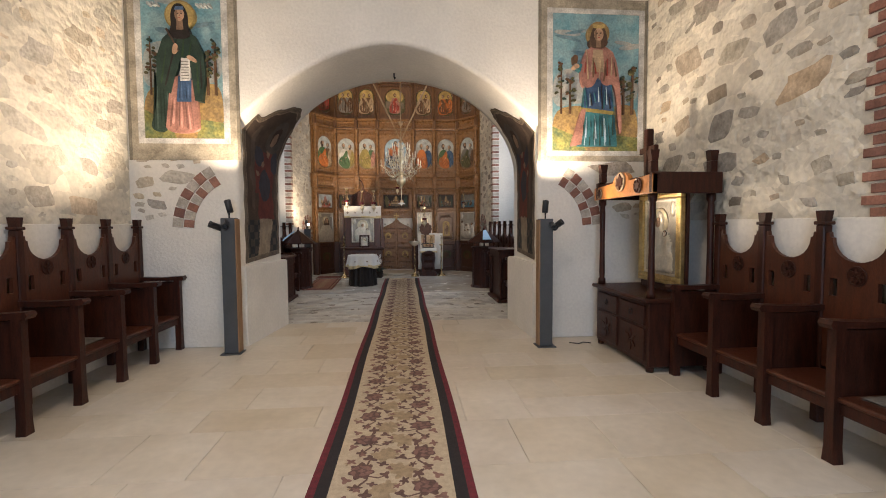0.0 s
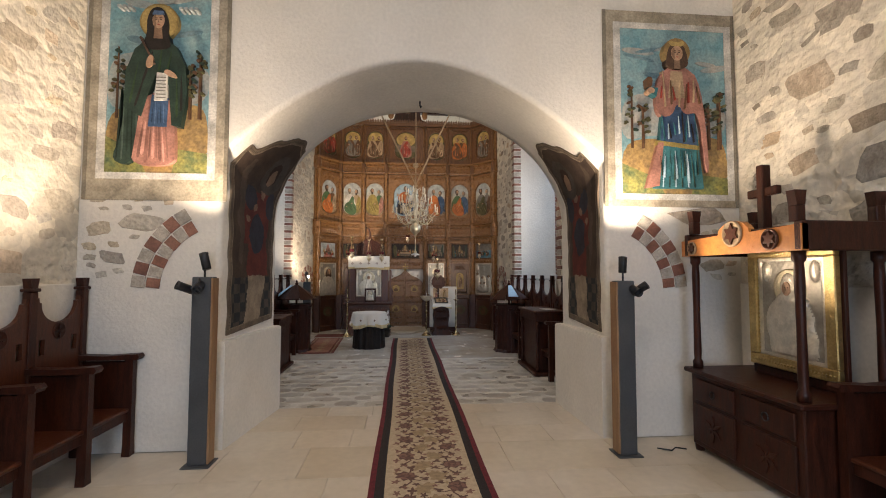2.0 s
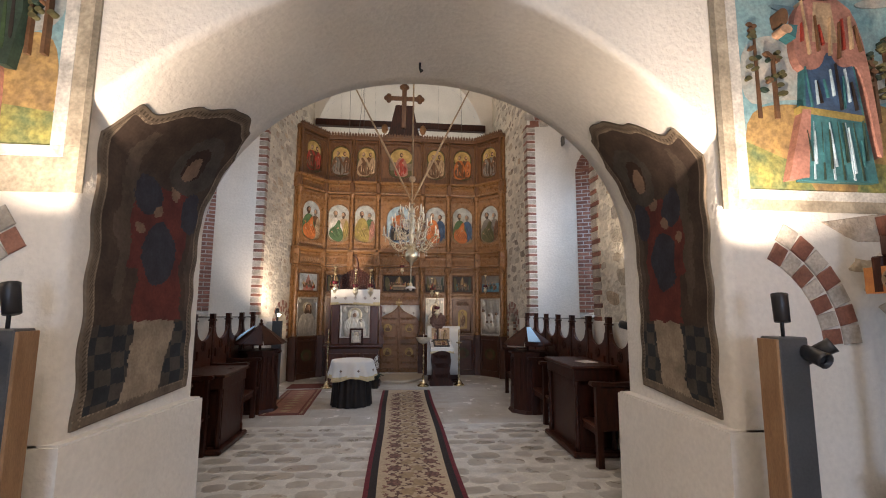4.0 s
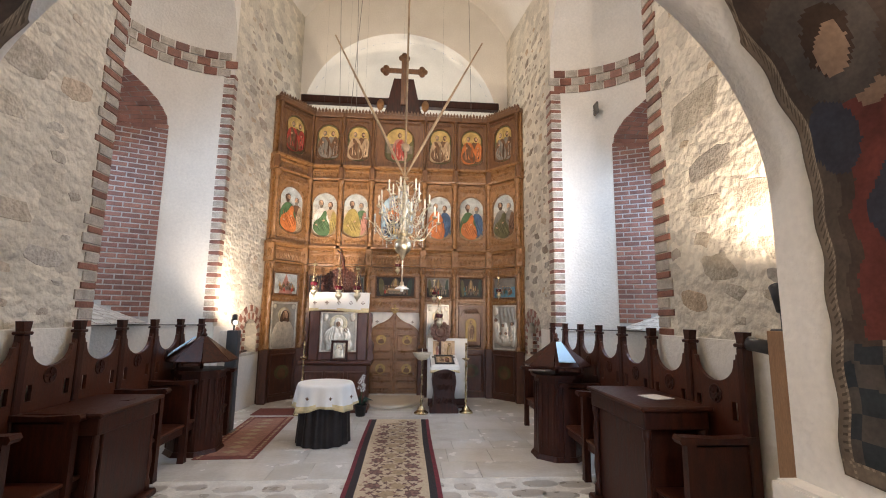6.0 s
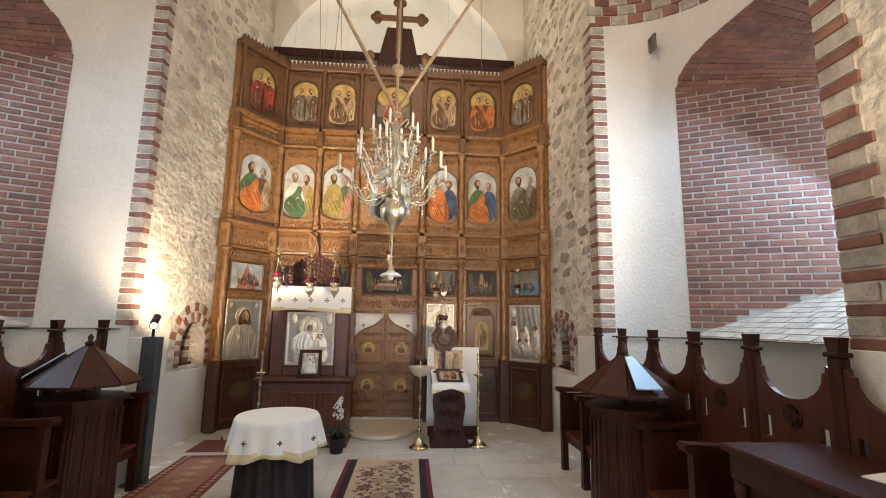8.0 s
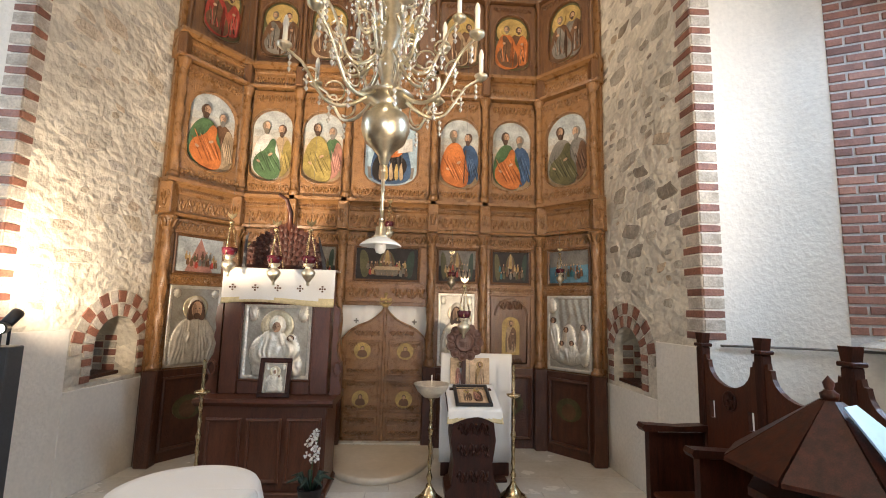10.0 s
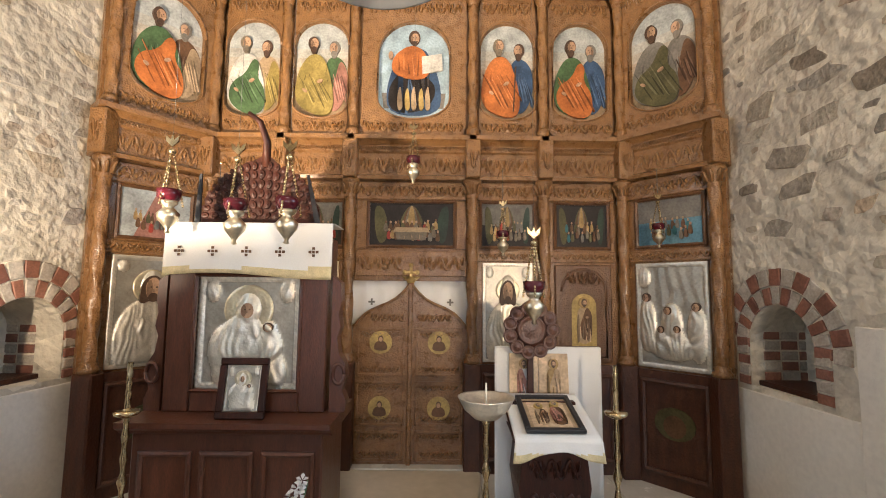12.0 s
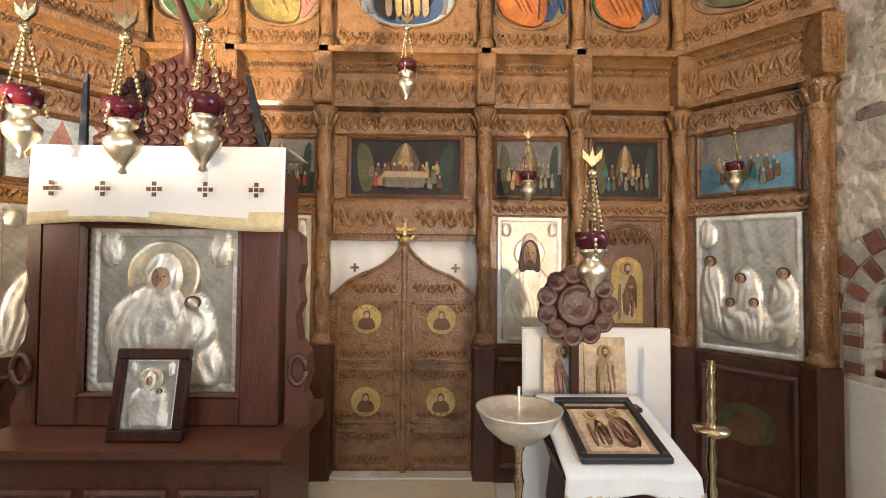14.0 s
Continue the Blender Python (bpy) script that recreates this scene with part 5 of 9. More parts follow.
for x in (-0.48, 0.48):
    bm = bmesh.new()
    lathe(bm, [(0, -0.02), (0.07, -0.015), (0.08, 0.015), (0, 0.02)], 16, Matrix.Translation((x, -0.3, 0.22)) @ Matrix.Rotation(math.pi / 2, 4, "X") @ Matrix.Diagonal((1, 1.6, 1, 1)))
    lathe(bm, [(0.02, 0.0), (0.02, 0.3)], 8, Matrix.Translation((x, 0.0, 0.22)) @ Matrix.Rotation(math.pi / 2, 4, "X"))
    part("side_medallion", bm, CARVED, CR)

# ---- stalls ----


def stall_side(parent):
    bm = bmesh.new()
    box(bm, -0.035, 0.035, -0.10, -0.03, 0, 1.42, 0.008)
    part("back_post", bm, DARKWOOD, parent)
    bm = bmesh.new()
    box(bm, -0.045, 0.045, -0.11, -0.02, 1.42, 1.445, 0.006)
    prism(bm, [(-0.028, 1.445), (0.028, 1.445), (0.042, 1.52), (-0.042, 1.52)], -0.095, -0.035)
    part("finial", bm, DARKWOOD, parent)
    bm = bmesh.new()
    prism(bm, [(-0.04, 0), (0.04, 0), (0.03, 0.10), (0.03, 0.82), (-0.03, 0.82), (-0.03, 0.10)], -0.52, -0.455)
    part("front_leg", bm, DARKWOOD, parent)
    bm = bmesh.new()
    pts = [(-0.06, 0.815), (-0.56, 0.815), (-0.575, 0.84), (-0.56, 0.865), (-0.30, 0.85), (-0.06, 0.86)]
    a = [bm.verts.new((-0.045, y, z)) for y, z in pts]
    b = [bm.verts.new((0.045, y, z)) for y, z in pts]
    bm.faces.new(a), bm.faces.new(b[::-1])
    for i in range(len(pts)):
        j = (i + 1) % len(pts)
        bm.faces.new((a[i], a[j], b[j], b[i]))
    part("armrest", bm, DARKWOOD, parent)
    bm = bmesh.new()
    box(bm, -0.014, 0.014, -0.455, -0.10, 0.36, 0.80, 0.004)
    part("side_panel", bm, DARKWOOD, parent)


def make_stall(w, carved):
    st = thing("church_stall", pose(0, 0, -5), "dark brown wooden church stall with a scooped high back", "stall", "stalls along the walls")
    stall_side(st)
    bm = bmesh.new()
    x0, x1 = 0.035, w - 0.035
    h0, h1 = 0.04, 0.095
    zs = [0.42, 0.58, 0.68, 0.93, 1.05]
    for k in range(4):
        if k in (1, 3):
            box(bm, x0, x0 + h0, -0.085, -0.055, zs[k], zs[k + 1])
            box(bm, x0 + h1, x1 - h1, -0.085, -0.055, zs[k], zs[k + 1])
            box(bm, x1 - h0, x1, -0.085, -0.055, zs[k], zs[k + 1])
        else:
            box(bm, x0, x1, -0.085, -0.055, zs[k], zs[k + 1])
    c, r = w / 2, (x1 - x0) / 2 - 0.05
    top = [(x0, 1.05), (x1, 1.05), (x1, 1.36), (x1 - 0.025, 1.37), (x1 - 0.03, 1.335), (x1 - 0.05, 1.33)]
    top += [(c + r * math.cos(math.pi * i / 12), 1.32 - 0.15 * math.sin(math.pi * i / 12)) for i in range(13)]
    top += [(x0 + 0.05, 1.33), (x0 + 0.03, 1.335), (x0 + 0.025, 1.37), (x0, 1.36)]
    prism(bm, top, -0.085, -0.055)
    part("backrest", bm, STALLWOOD, st, "walnut backrest with a round scoop and square holes")
    bm = bmesh.new()
    zr, count = (1.08, 8) if carved else (1.10, 4)
    lathe(bm, [(0.0, 0.003), (0.055, 0.003), (0.060, 0.007), (0.066, 0.006), (0.068, 0.0)], 20, Matrix.Translation((c, -0.0852, zr)) @ Matrix.Rotation(math.pi / 2, 4, "X"))
    rosette = part("rosette", bm, DARKWOOD, st, "carved rosette")
    for q in range(count):
        bm = bmesh.new()
        prism(bm, [(0, 0.006), (0.012, 0.030), (0, 0.056), (-0.012, 0.030)], 0, -0.010, Matrix.Translation((c, -0.086, zr)) @ Matrix.Rotation(q * 2 * math.pi / count, 4, "Y"))
        part("petal", bm, DARKWOOD, rosette)
    bm = bmesh.new()
    box(bm, 0.015, w - 0.015, -0.50, -0.09, 0.375, 0.405, 0.008)
    part("seat", bm, STALLWOOD, st)
    bm = bmesh.new()
    box(bm, 0.03, w - 0.03, -0.485, -0.46, 0.30, 0.375, 0.004)
    part("apron", bm, DARKWOOD, st)
    return st


def stall_row(x, y0, n, w, side, carved=False):
    """Stalls from y0 on along the wall at x; side -1 is the wall at the left of the walk."""
    st = make_stall(w, carved)
    for i in range(n):
        m = pose(x, y0 + w * i, 0, 0, 0, 90) if side < 0 else pose(x, y0 + w * (i + 1), 0, 0, 0, -90)
        if i == 0:
            st.matrix_basis = m
        else:
            copy_thing(st, m)
    end = thing("stall_end", pose(x, y0 + (w * n if side < 0 else 0), 0, 0, 0, 90 if side < 0 else -90), "dark wooden end post and armrest of the stalls", "stall", "stalls along the walls")
    stall_side(end)


stall_row(PL + 0.03, 5.74 - 0.545 * 9, 9, 0.545, -1)
stall_row(PR - 0.03, 4.28 - 0.53 * 8, 8, 0.53, 1, True)
stall_row(NL + 0.03, 7.55, 7, 0.58, -1)
stall_row(NR - 0.03, 8.03, 7, 0.58, 1, True)

# cushions on some seats
for x, y, z in ((-2.86, 4.45, 0.406), (-2.86, 3.36, 0.406), (2.88, 2.42, 0.406)):
    bm = bmesh.new()
    grid(bm, lambda u, v: Vector((-0.17 + 0.34 * u, -0.2 + 0.4 * v, 0.012 + 0.02 * (math.sin(math.pi * u) * math.sin(math.pi * v)) ** 0.4)), 12, 12, 0, True)
    grid(bm, lambda u, v: Vector((-0.17 + 0.34 * u, -0.2 + 0.4 * v, 0.0)), 1, 1)
    tagged(part("seat_cushion", bm, P["grey"], at=pose(x, y, z)), "flat patterned grey seat cushion on a stall", "cushion")

# ---- icon canopy cabinet in the porch ----
CAB = thing("icon_canopy", pose(0, 0, 0), "dark carved wooden canopy stand with a cross on top", "icon stand")
cx0, cx1, cy0, cy1 = 2.36, 3.08, 4.32, 5.52
bm = bmesh.new()
box(bm, cx0 + 0.03, cx1, cy0 + 0.02, cy1 - 0.02, 0.05, 0.68, 0.01)
part("cabinet_body", bm, DARKWOOD, CAB)
bm = bmesh.new()
box(bm, cx0 - 0.02, cx1, cy0 - 0.02, cy1 + 0.02, 0.68, 0.72, 0.01)
part("table_top", bm, DARKWOOD, CAB)
for k in range(2):
    ya = cy0 + 0.08 + k * 0.56
    bm = bmesh.new()
    box(bm, cx0 + 0.012, cx0 + 0.034, ya, ya + 0.48, 0.10, 0.42, 0.006)
    for q in range(6):
        m = Matrix.Translation((cx0 + 0.012, ya + 0.24, 0.26)) @ Matrix.Rotation(q * math.pi / 3, 4, "X") @ Matrix.Rotation(math.pi / 2, 4, "Z")
        prism(bm, [(0, 0.0), (0.02, 0.05), (0, 0.11), (-0.02, 0.05)], 0, 0.010, m)
    dr = part("cabinet_door", bm, DARKWOOD, CAB)
    bm = bmesh.new()
    box(bm, cx0 + 0.012, cx0 + 0.034, ya, ya + 0.48, 0.45, 0.64, 0.006)
    wr = part("drawer", bm, DARKWOOD, CAB)
    bm = bmesh.new()
    tube(bm, [(cx0 + 0.005, ya + 0.24 + 0.03 * math.cos(a), 0.545 + 0.03 * math.sin(a)) for a in [2 * math.pi * i / 12 for i in range(13)]], 0.005, 6)
    part("ring_pull", bm, BLACK, wr)
for x in (cx0 + 0.07, cx1 - 0.06):
    for y in (cy0 + 0.06, cy1 - 0.06):
        bm = bmesh.new()
        lathe(bm, [(0.036, 0), (0.04, 0.05), (0.03, 0.06)], 10, Matrix.Translation((x, y, 0)))
        part("foot", bm, DARKWOOD, CAB)
        bm = bmesh.new()
        lathe(bm, [(0.042, 0.72), (0.042, 0.78), (0.028, 0.80), (0.032, 0.86), (0.028, 1.2), (0.032, 1.55), (0.028, 1.64), (0.042, 1.66), (0.042, 1.72)], 14, Matrix.Translation((x, y, 0)))
        part("post", bm, DARKWOOD, CAB)
        bm = bmesh.new()
        box(bm, x - 0.035, x + 0.035, y - 0.035, y + 0.035, 1.92, 2.03, 0.006)
        prism(bm, [(-0.03, 2.03), (0.03, 2.03), (0.045, 2.13), (-0.045, 2.13)], -0.035, 0.035, Matrix.Translation((x, y, 0)))
        part("finial", bm, DARKWOOD, CAB)
bm = bmesh.new()
pts = [(cy0 - 0.02, 1.72), (cy1 + 0.06, 1.72), (cy1 + 0.06, 1.86)] + [(4.92 + 0.17 * math.cos(a), 1.88 + 0.10 * math.sin(a)) for a in [math.pi * i / 10 for i in range(11)]] + [(cy0 - 0.02, 1.90)]
prism(bm, pts, 0, -0.05, Matrix.Translation((cx0 + 0.02, 0, 0)) @ Matrix.Rotation(math.pi / 2, 4, "Z"))
# the beam's orange carries the glow of the post's spotlight
part("front_beam", bm, LIT_ORANGEWOOD, CAB, "varnished beam coloured orange as lit by the spotlight, with carved rosettes")
for y, z, r in ((4.92, 1.88, 0.105), (5.42, 1.79, 0.06), (4.55, 1.81, 0.075)):
    bm = bmesh.new()
    lathe(bm, [(r, 0.0), (r, 0.012), (0.86 * r, 0.018), (0.84 * r, 0.006), (0.0, 0.006)], 24, Matrix.Translation((cx0 - 0.002 + 0.02, y, z)) @ Matrix.Rotation(-math.pi / 2, 4, "Y"))
    petals = []
    for q in range(6):
        m = Matrix.Translation((cx0 + 0.012, y, z)) @ Matrix.Rotation(q * math.pi / 3, 4, "X") @ Matrix.Rotation(math.pi / 2, 4, "Z")
        pb = bmesh.new()
        prism(pb, [(0, 0.0), (0.22 * r, 0.36 * r), (0, 0.80 * r), (-0.22 * r, 0.36 * r)], 0, 0.012, m)
        petals.append(pb)
    rosette = part("rosette", bm, STALLWOOD if y < 4.6 else P["tan"], CAB, "carved star rosette")
    for pb in petals:
        part("petal", pb, STALLWOOD, rosette)
bm = bmesh.new()
box(bm, cx0 + 0.02, cx1, cy0 - 0.02, cy0 + 0.04, 1.72, 1.92, 0.008)
box(bm, cx0 + 0.02, cx1, cy1 - 0.04, cy1 + 0.02, 1.72, 1.92, 0.008)
box(bm, cx0 + 0.04, cx1, cy0 + 0.04, cy1 - 0.04, 1.84, 1.90, 0.004)
part("canopy_roof", bm, DARKWOOD, CAB)
bm = bmesh.new()
box(bm, 2.70, 2.78, 4.98, 5.05, 1.90, 2.46, 0.008)
box(bm, 2.715, 2.765, 4.86, 5.17, 2.20, 2.27, 0.008)
part("cross", bm, DARKWOOD, CAB)
ICN = thing("silver_icon", pose(2.80, 4.86, 0.725), "large silver covered icon in a gilded frame standing in the canopy", "icon")
MI = pose(0, 0, 0, 0, 0, -90)
bm = bmesh.new()
for a, b, c, d in ((-0.40, 0.40, 0.08, 0.17), (-0.40, 0.40, 0.97, 1.06), (-0.40, -0.31, 0.17, 0.97), (0.31, 0.40, 0.17, 0.97)):
    box(bm, a, b, -0.03, 0.02, c, d, 0.008)
for q in range(26):
    a = (-0.37 + 0.74 * q / 25)
    for z in (0.125, 1.015):
        lathe(bm, [(0.011, 0), (0.0, 0.008)], 6, Matrix.Translation((a, -0.03, z)) @ Matrix.Rotation(math.pi / 2, 4, "X"))
part("frame", bm, GOLD, ICN, "gilded ornamental frame", at=MI)
bm = bmesh.new()
box(bm, -0.42, 0.42, 0.02, 0.05, 0.0, 1.07, 0.004)
part("back_board", bm, DARKWOOD, ICN, at=MI)
silver_icon("silver_cover", ICN, MI @ Matrix.Translation((0, 0.012, 0)), 0.62, 0.17, 0.97)

# ---- steel posts with spotlights ----


def spot_head(parent, at, lit=True):
    bm = bmesh.new()
    lathe(bm, [(0.0, -0.07), (0.034, -0.07), (0.036, 0.05), (0.038, 0.07), (0.030, 0.07), (0.028, 0.05)], 14)
    ob = part("spotlight", bm, BLACK, parent, at=at)
    bm = bmesh.new()
    lathe(bm, [(0.0, 0.052), (0.028, 0.052)], 14)
    part("lens", bm, LAMPGLOW if lit else STEEL, ob, "lit warm lens" if lit else "dark glass lens")
    return ob


def lamp_post(x, y, h, wood_side, heads, white=False):
    po = thing("lamp_post", pose(x, y, 0), "dark grey steel post on a base plate carrying small spotlights", "lamp post", "posts with spotlights")
    bm = bmesh.new()
    box(bm, -0.075, 0.075, -0.06, 0.06, 0.012, h, 0.006)
    part("shaft", bm, STEEL, po)
    bm = bmesh.new()
    box(bm, -0.11, 0.11, -0.10, 0.10, 0, 0.012, 0.003)
    part("base_plate", bm, STEEL, po)
    bm = bmesh.new()
    thick = 0.10 if white else 0.016
    a, b = sorted((0.075 * wood_side, (0.075 + thick) * wood_side))
    box(bm, a, b, -0.058, 0.062, 0.02, h - 0.01, 0.003)
    part("side_board", bm, PLASTER if white else TANWOOD, po, "white side board" if white else "brown wooden side board")
    for k, ((hx, hy, hz), target) in enumerate(heads):
        d = (Vector(target) - Vector((x + hx, y + hy, hz))).normalized()
        spot_head(po, Matrix.Translation((hx, hy, hz)) @ d.to_track_quat("Z", "Y").to_matrix().to_4x4(), white or k == 0)
        bm = bmesh.new()
        cx, cy = max(-0.06, min(0.06, hx)), max(-0.045, min(0.045, hy))
        tube(bm, [(cx, cy, min(h, hz)), (hx, hy, hz)] if abs(hx) + abs(hy) > 0.1 else [(hx, hy, h - 0.01), (hx, hy, hz)], 0.009, 6)
        part("bracket", bm, BLACK, po)
    return po


lamp_post(-1.87, 5.50, 1.53, 1, [((0.0, 0.0, 1.66), (-2.4, 5.8, 3.4)), ((-0.13, -0.05, 1.44), (-3.05, 4.6, 2.0)), ((0.0, -0.10, 1.45), (-1.6, 3.0, 0.6))])
lamp_post(1.72, 5.42, 1.50, -1, [((0.0, 0.0, 1.64), (2.0, 5.8, 3.6)), ((0.13, -0.05, 1.43), (2.4, 4.9, 1.9)), ((0.06, -0.09, 1.42), (1.9, 3.5, 0.8))])
lamp_post(-2.33, 11.78, 1.36, -1, [((0.02, -0.06, 1.47), (0.1, 7.4, 1.55)), ((-0.03, 0.06, 1.52), (-2.75, 13.3, 2.4))], True)
lamp_post(1.97, 7.20, 1.56, -1, [((0.0, 0.06, 1.71), (2.44, 8.3, 3.6)), ((-0.06, 0.13, 1.47), (0.1, 14.4, 2.6))])

# ---- carpets ----
RUN_CREAM = material("runner_cream_pile", (0.56, 0.46, 0.32), 0.95, 0, 0.12, 30, 220, 0.5, other=(0.44, 0.35, 0.24), dist=0.004)
RUN_BROWN = material("runner_brown_pile", (0.17, 0.095, 0.075), 0.95, 0, 0.18, 30, 220, 0.5, dist=0.004)
RUN_ROSE = material("runner_rose_pile", (0.28, 0.15, 0.12), 0.95, 0, 0.18, 30, 220, 0.5, dist=0.004)
RUN_BLACK = material("runner_black_pile", (0.028, 0.022, 0.022), 0.95, 0, 0.2, 30, 220, 0.5, dist=0.004)
RUN_RED = material("runner_dark_red_pile", (0.17, 0.022, 0.032), 0.95, 0, 0.2, 30, 220, 0.5, dist=0.004)
RUN_SAND = material("runner_sand_pile", (0.42, 0.31, 0.19), 0.95, 0, 0.15, 30, 220, 0.5, dist=0.004)


def runner(y0, y1, half):
    ca = thing("carpet_runner", pose(0, 0, 0), "long cream floral carpet runner with black and dark red edges", "carpet")
    for nm, a, b, mat in (("field", -half + 0.115, half - 0.115, RUN_CREAM), ("black_border", -half + 0.045, -half + 0.115, RUN_BLACK), ("black_border", half - 0.115, half - 0.045, RUN_BLACK), ("red_edge", -half, -half + 0.045, RUN_RED), ("red_edge", half - 0.045, half, RUN_RED)):
        bm = bmesh.new()
        n = 60
        vs = grid(bm, lambda u, v: Vector((a + (b - a) * u + 0.006 * math.sin(2.1 * (y0 + (y1 - y0) * v)), y0 + (y1 - y0) * v, 0.010)), 1, n)
        lo = grid(bm, lambda u, v: Vector((a + (b - a) * u + 0.006 * math.sin(2.1 * (y0 + (y1 - y0) * v)), y0 + (y1 - y0) * v, 0.0005)), 1, n)
        for i in (0, 1):
            for j in range(n):
                bm.faces.new((vs[i][j], vs[i][j + 1], lo[i][j + 1], lo[i][j]))
        part(nm, bm, mat, ca)
    rng = random.Random(3)
    bm = bmesh.new()

    def blob(cx, cy, rx, ry, lobes, turn, mi, z, deep=0.22):
        """A flat lobed figure of the pile."""
        n = 5 * max(lobes, 3)
        c, s = math.cos(turn), math.sin(turn)
        vs = []
        for i in range(n):
            t = 2 * math.pi * i / n
            q = 1 - deep + deep * math.cos(lobes * t) + rng.uniform(-0.05, 0.05)
            lx, ly = rx * q * math.cos(t), ry * q * math.sin(t)
            vs.append(bm.verts.new((cx + lx * c - ly * s, cy + lx * s + ly * c, z)))
        bm.faces.new(vs).material_index = mi

    def stroke(pts, width, mi, z):
        for (xa, ya), (xb, yb) in zip(pts, pts[1:]):
            d = Vector((xb - xa, yb - ya)).normalized() * width
            bm.faces.new([bm.verts.new((px, py, z)) for px, py in ((xa - d.y, ya + d.x), (xa + d.y, ya - d.x), (xb + d.y, yb - d.x), (xb - d.y, yb + d.x))]).material_index = mi
    z = 0.0108
    y, k = y0 + 0.2, 0
    while y < y1 - 0.25:
        for sx in (-1, 1):
            cx, cy = sx * 0.165, y + (0.19 if sx > 0 else 0)
            # a pale shadow rose behind, then stems, leaves and the dark rose
            blob(cx - sx * 0.10, cy + 0.17, 0.10, 0.085, 6, rng.uniform(0, 6), 2, z)
            blob(cx - sx * 0.19, cy + 0.02, 0.07, 0.06, 5, rng.uniform(0, 6), 2, z + 0.0002)
            stroke([(cx + sx * 0.02, cy), (cx - sx * 0.02, cy - 0.09), (cx + sx * 0.03, cy - 0.16)], 0.007, 0, z + 0.0004)
            stroke([(cx, cy - 0.05), (cx - sx * 0.08, cy - 0.08), (cx - sx * 0.12, cy - 0.06)], 0.006, 0, z + 0.0006)
            stroke([(cx, cy + 0.02), (cx - sx * 0.02, cy + 0.12)], 0.006, 0, z + 0.0006)
            for dx, dy, r, m in ((-0.12, -0.05, 0.042, 0), (0.04, -0.17, 0.045, 0), (-0.02, 0.14, 0.05, 0), (0.09, 0.11, 0.04, 1), (-0.10, 0.07, 0.04, 0), (0.10, -0.09, 0.042, 1), (-0.05, -0.14, 0.032, 0), (-0.14, 0.02, 0.028, 1), (0.03, 0.19, 0.03, 1)):
                blob(cx + sx * dx, cy + dy, r * 1.15, r * 0.8, rng.choice((3, 4, 5)), rng.uniform(0, 6), m, z + 0.0008 + 0.0001 * m, 0.30)
            blob(cx + sx * 0.02, cy, 0.098, 0.080, 7, rng.uniform(0, 6), 0, z + 0.0012, 0.14)
            for q in range(6):
                a = rng.uniform(0, 1) + q * math.pi / 3
                blob(cx + sx * 0.02 + 0.052 * math.cos(a), cy + 0.042 * math.sin(a), 0.030, 0.017, 3, a + 1.2, 1, z + 0.0014 + 0.0001 * q, 0.15)
            blob(cx + sx * 0.02, cy, 0.024, 0.020, 4, 0, 1, z + 0.0022, 0.2)
        for q in range(4):
            blob(rng.uniform(-0.3, 0.3), y + rng.uniform(0, 0.36), 0.03, 0.022, 4, rng.uniform(0, 6), 2, z + 0.0003, 0.3)
        y += 0.38
        k += 1
    part("rose_pattern", bm, [RUN_BROWN, RUN_ROSE, RUN_SAND], ca)


runner(-2.3, 12.45, 0.455)
RUG_PINK = material("rug_faded_rose", (0.34, 0.17, 0.12), 0.95, 0, 0.15, 20, 160, 0.4, dist=0.004)
RUG_BORDER = material("rug_red_brown_border", (0.20, 0.06, 0.045), 0.95, 0, 0.2, 24, 160, 0.4, dist=0.004)
rug = thing("rug", pose(-1.93, 11.60, 0, 0, 0, 2), "faded rose rectangular rug with a red brown patterned border", "rug")
bm = bmesh.new()
box(bm, -0.33, 0.33, -1.05, 1.05, 0.0, 0.008, 0.002)
part("border", bm, RUG_BORDER, rug)
bm = bmesh.new()
box(bm, -0.22, 0.22, -0.94, 0.94, 0.006, 0.0115, 0.001)
part("field", bm, RUG_PINK, rug)
bm = bmesh.new()
for k in range(26):
    for x in (-0.275, 0.275):
        m = Matrix.Translation((x, -1.0 + 2.0 * k / 25, 0.0085))
        vs = [bm.verts.new(m @ Vector(c)) for c in ((-0.03, 0, 0), (0, -0.03, 0), (0.03, 0, 0), (0, 0.03, 0))]
        bm.faces.new(vs)
tagged(part("border_pattern", bm, RUN_SAND, rug), kind="stuff")
bm = bmesh.new()
for k in range(9):
    vs = [bm.verts.new((c[0], c[1] - 0.8 + 0.2 * k, 0.0125)) for c in ((-0.1, 0, 0), (0, -0.07, 0), (0.1, 0, 0), (0, 0.07, 0))]
    bm.faces.new(vs)
tagged(part("field_pattern", bm, RUN_SAND, rug), kind="stuff")

# ---- round table with a cloth ----
tb = thing("round_table", pose(-0.93, 11.24, 0), "small table skirted in dark brown cloth", "table")
bm = bmesh.new()
grid(bm, lambda u, v: Vector(((0.28 + 0.05 * (1 - v) + 0.014 * math.sin(14 * 2 * math.pi * u)) * math.cos(2 * math.pi * u), (0.28 + 0.05 * (1 - v) + 0.014 * math.sin(14 * 2 * math.pi * u)) * math.sin(2 * math.pi * u), 0.005 + 0.70 * v)), 112, 6, 0, True)
part("skirt", bm, P["dark"], tb, "dark brown pleated skirt")
bm = bmesh.new()
lathe(bm, [(0.0, 0.705), (0.335, 0.705), (0.34, 0.715), (0.335, 0.73), (0.0, 0.73)], 40)
part("tabletop", bm, DARKWOOD, tb)
bm = bmesh.new()


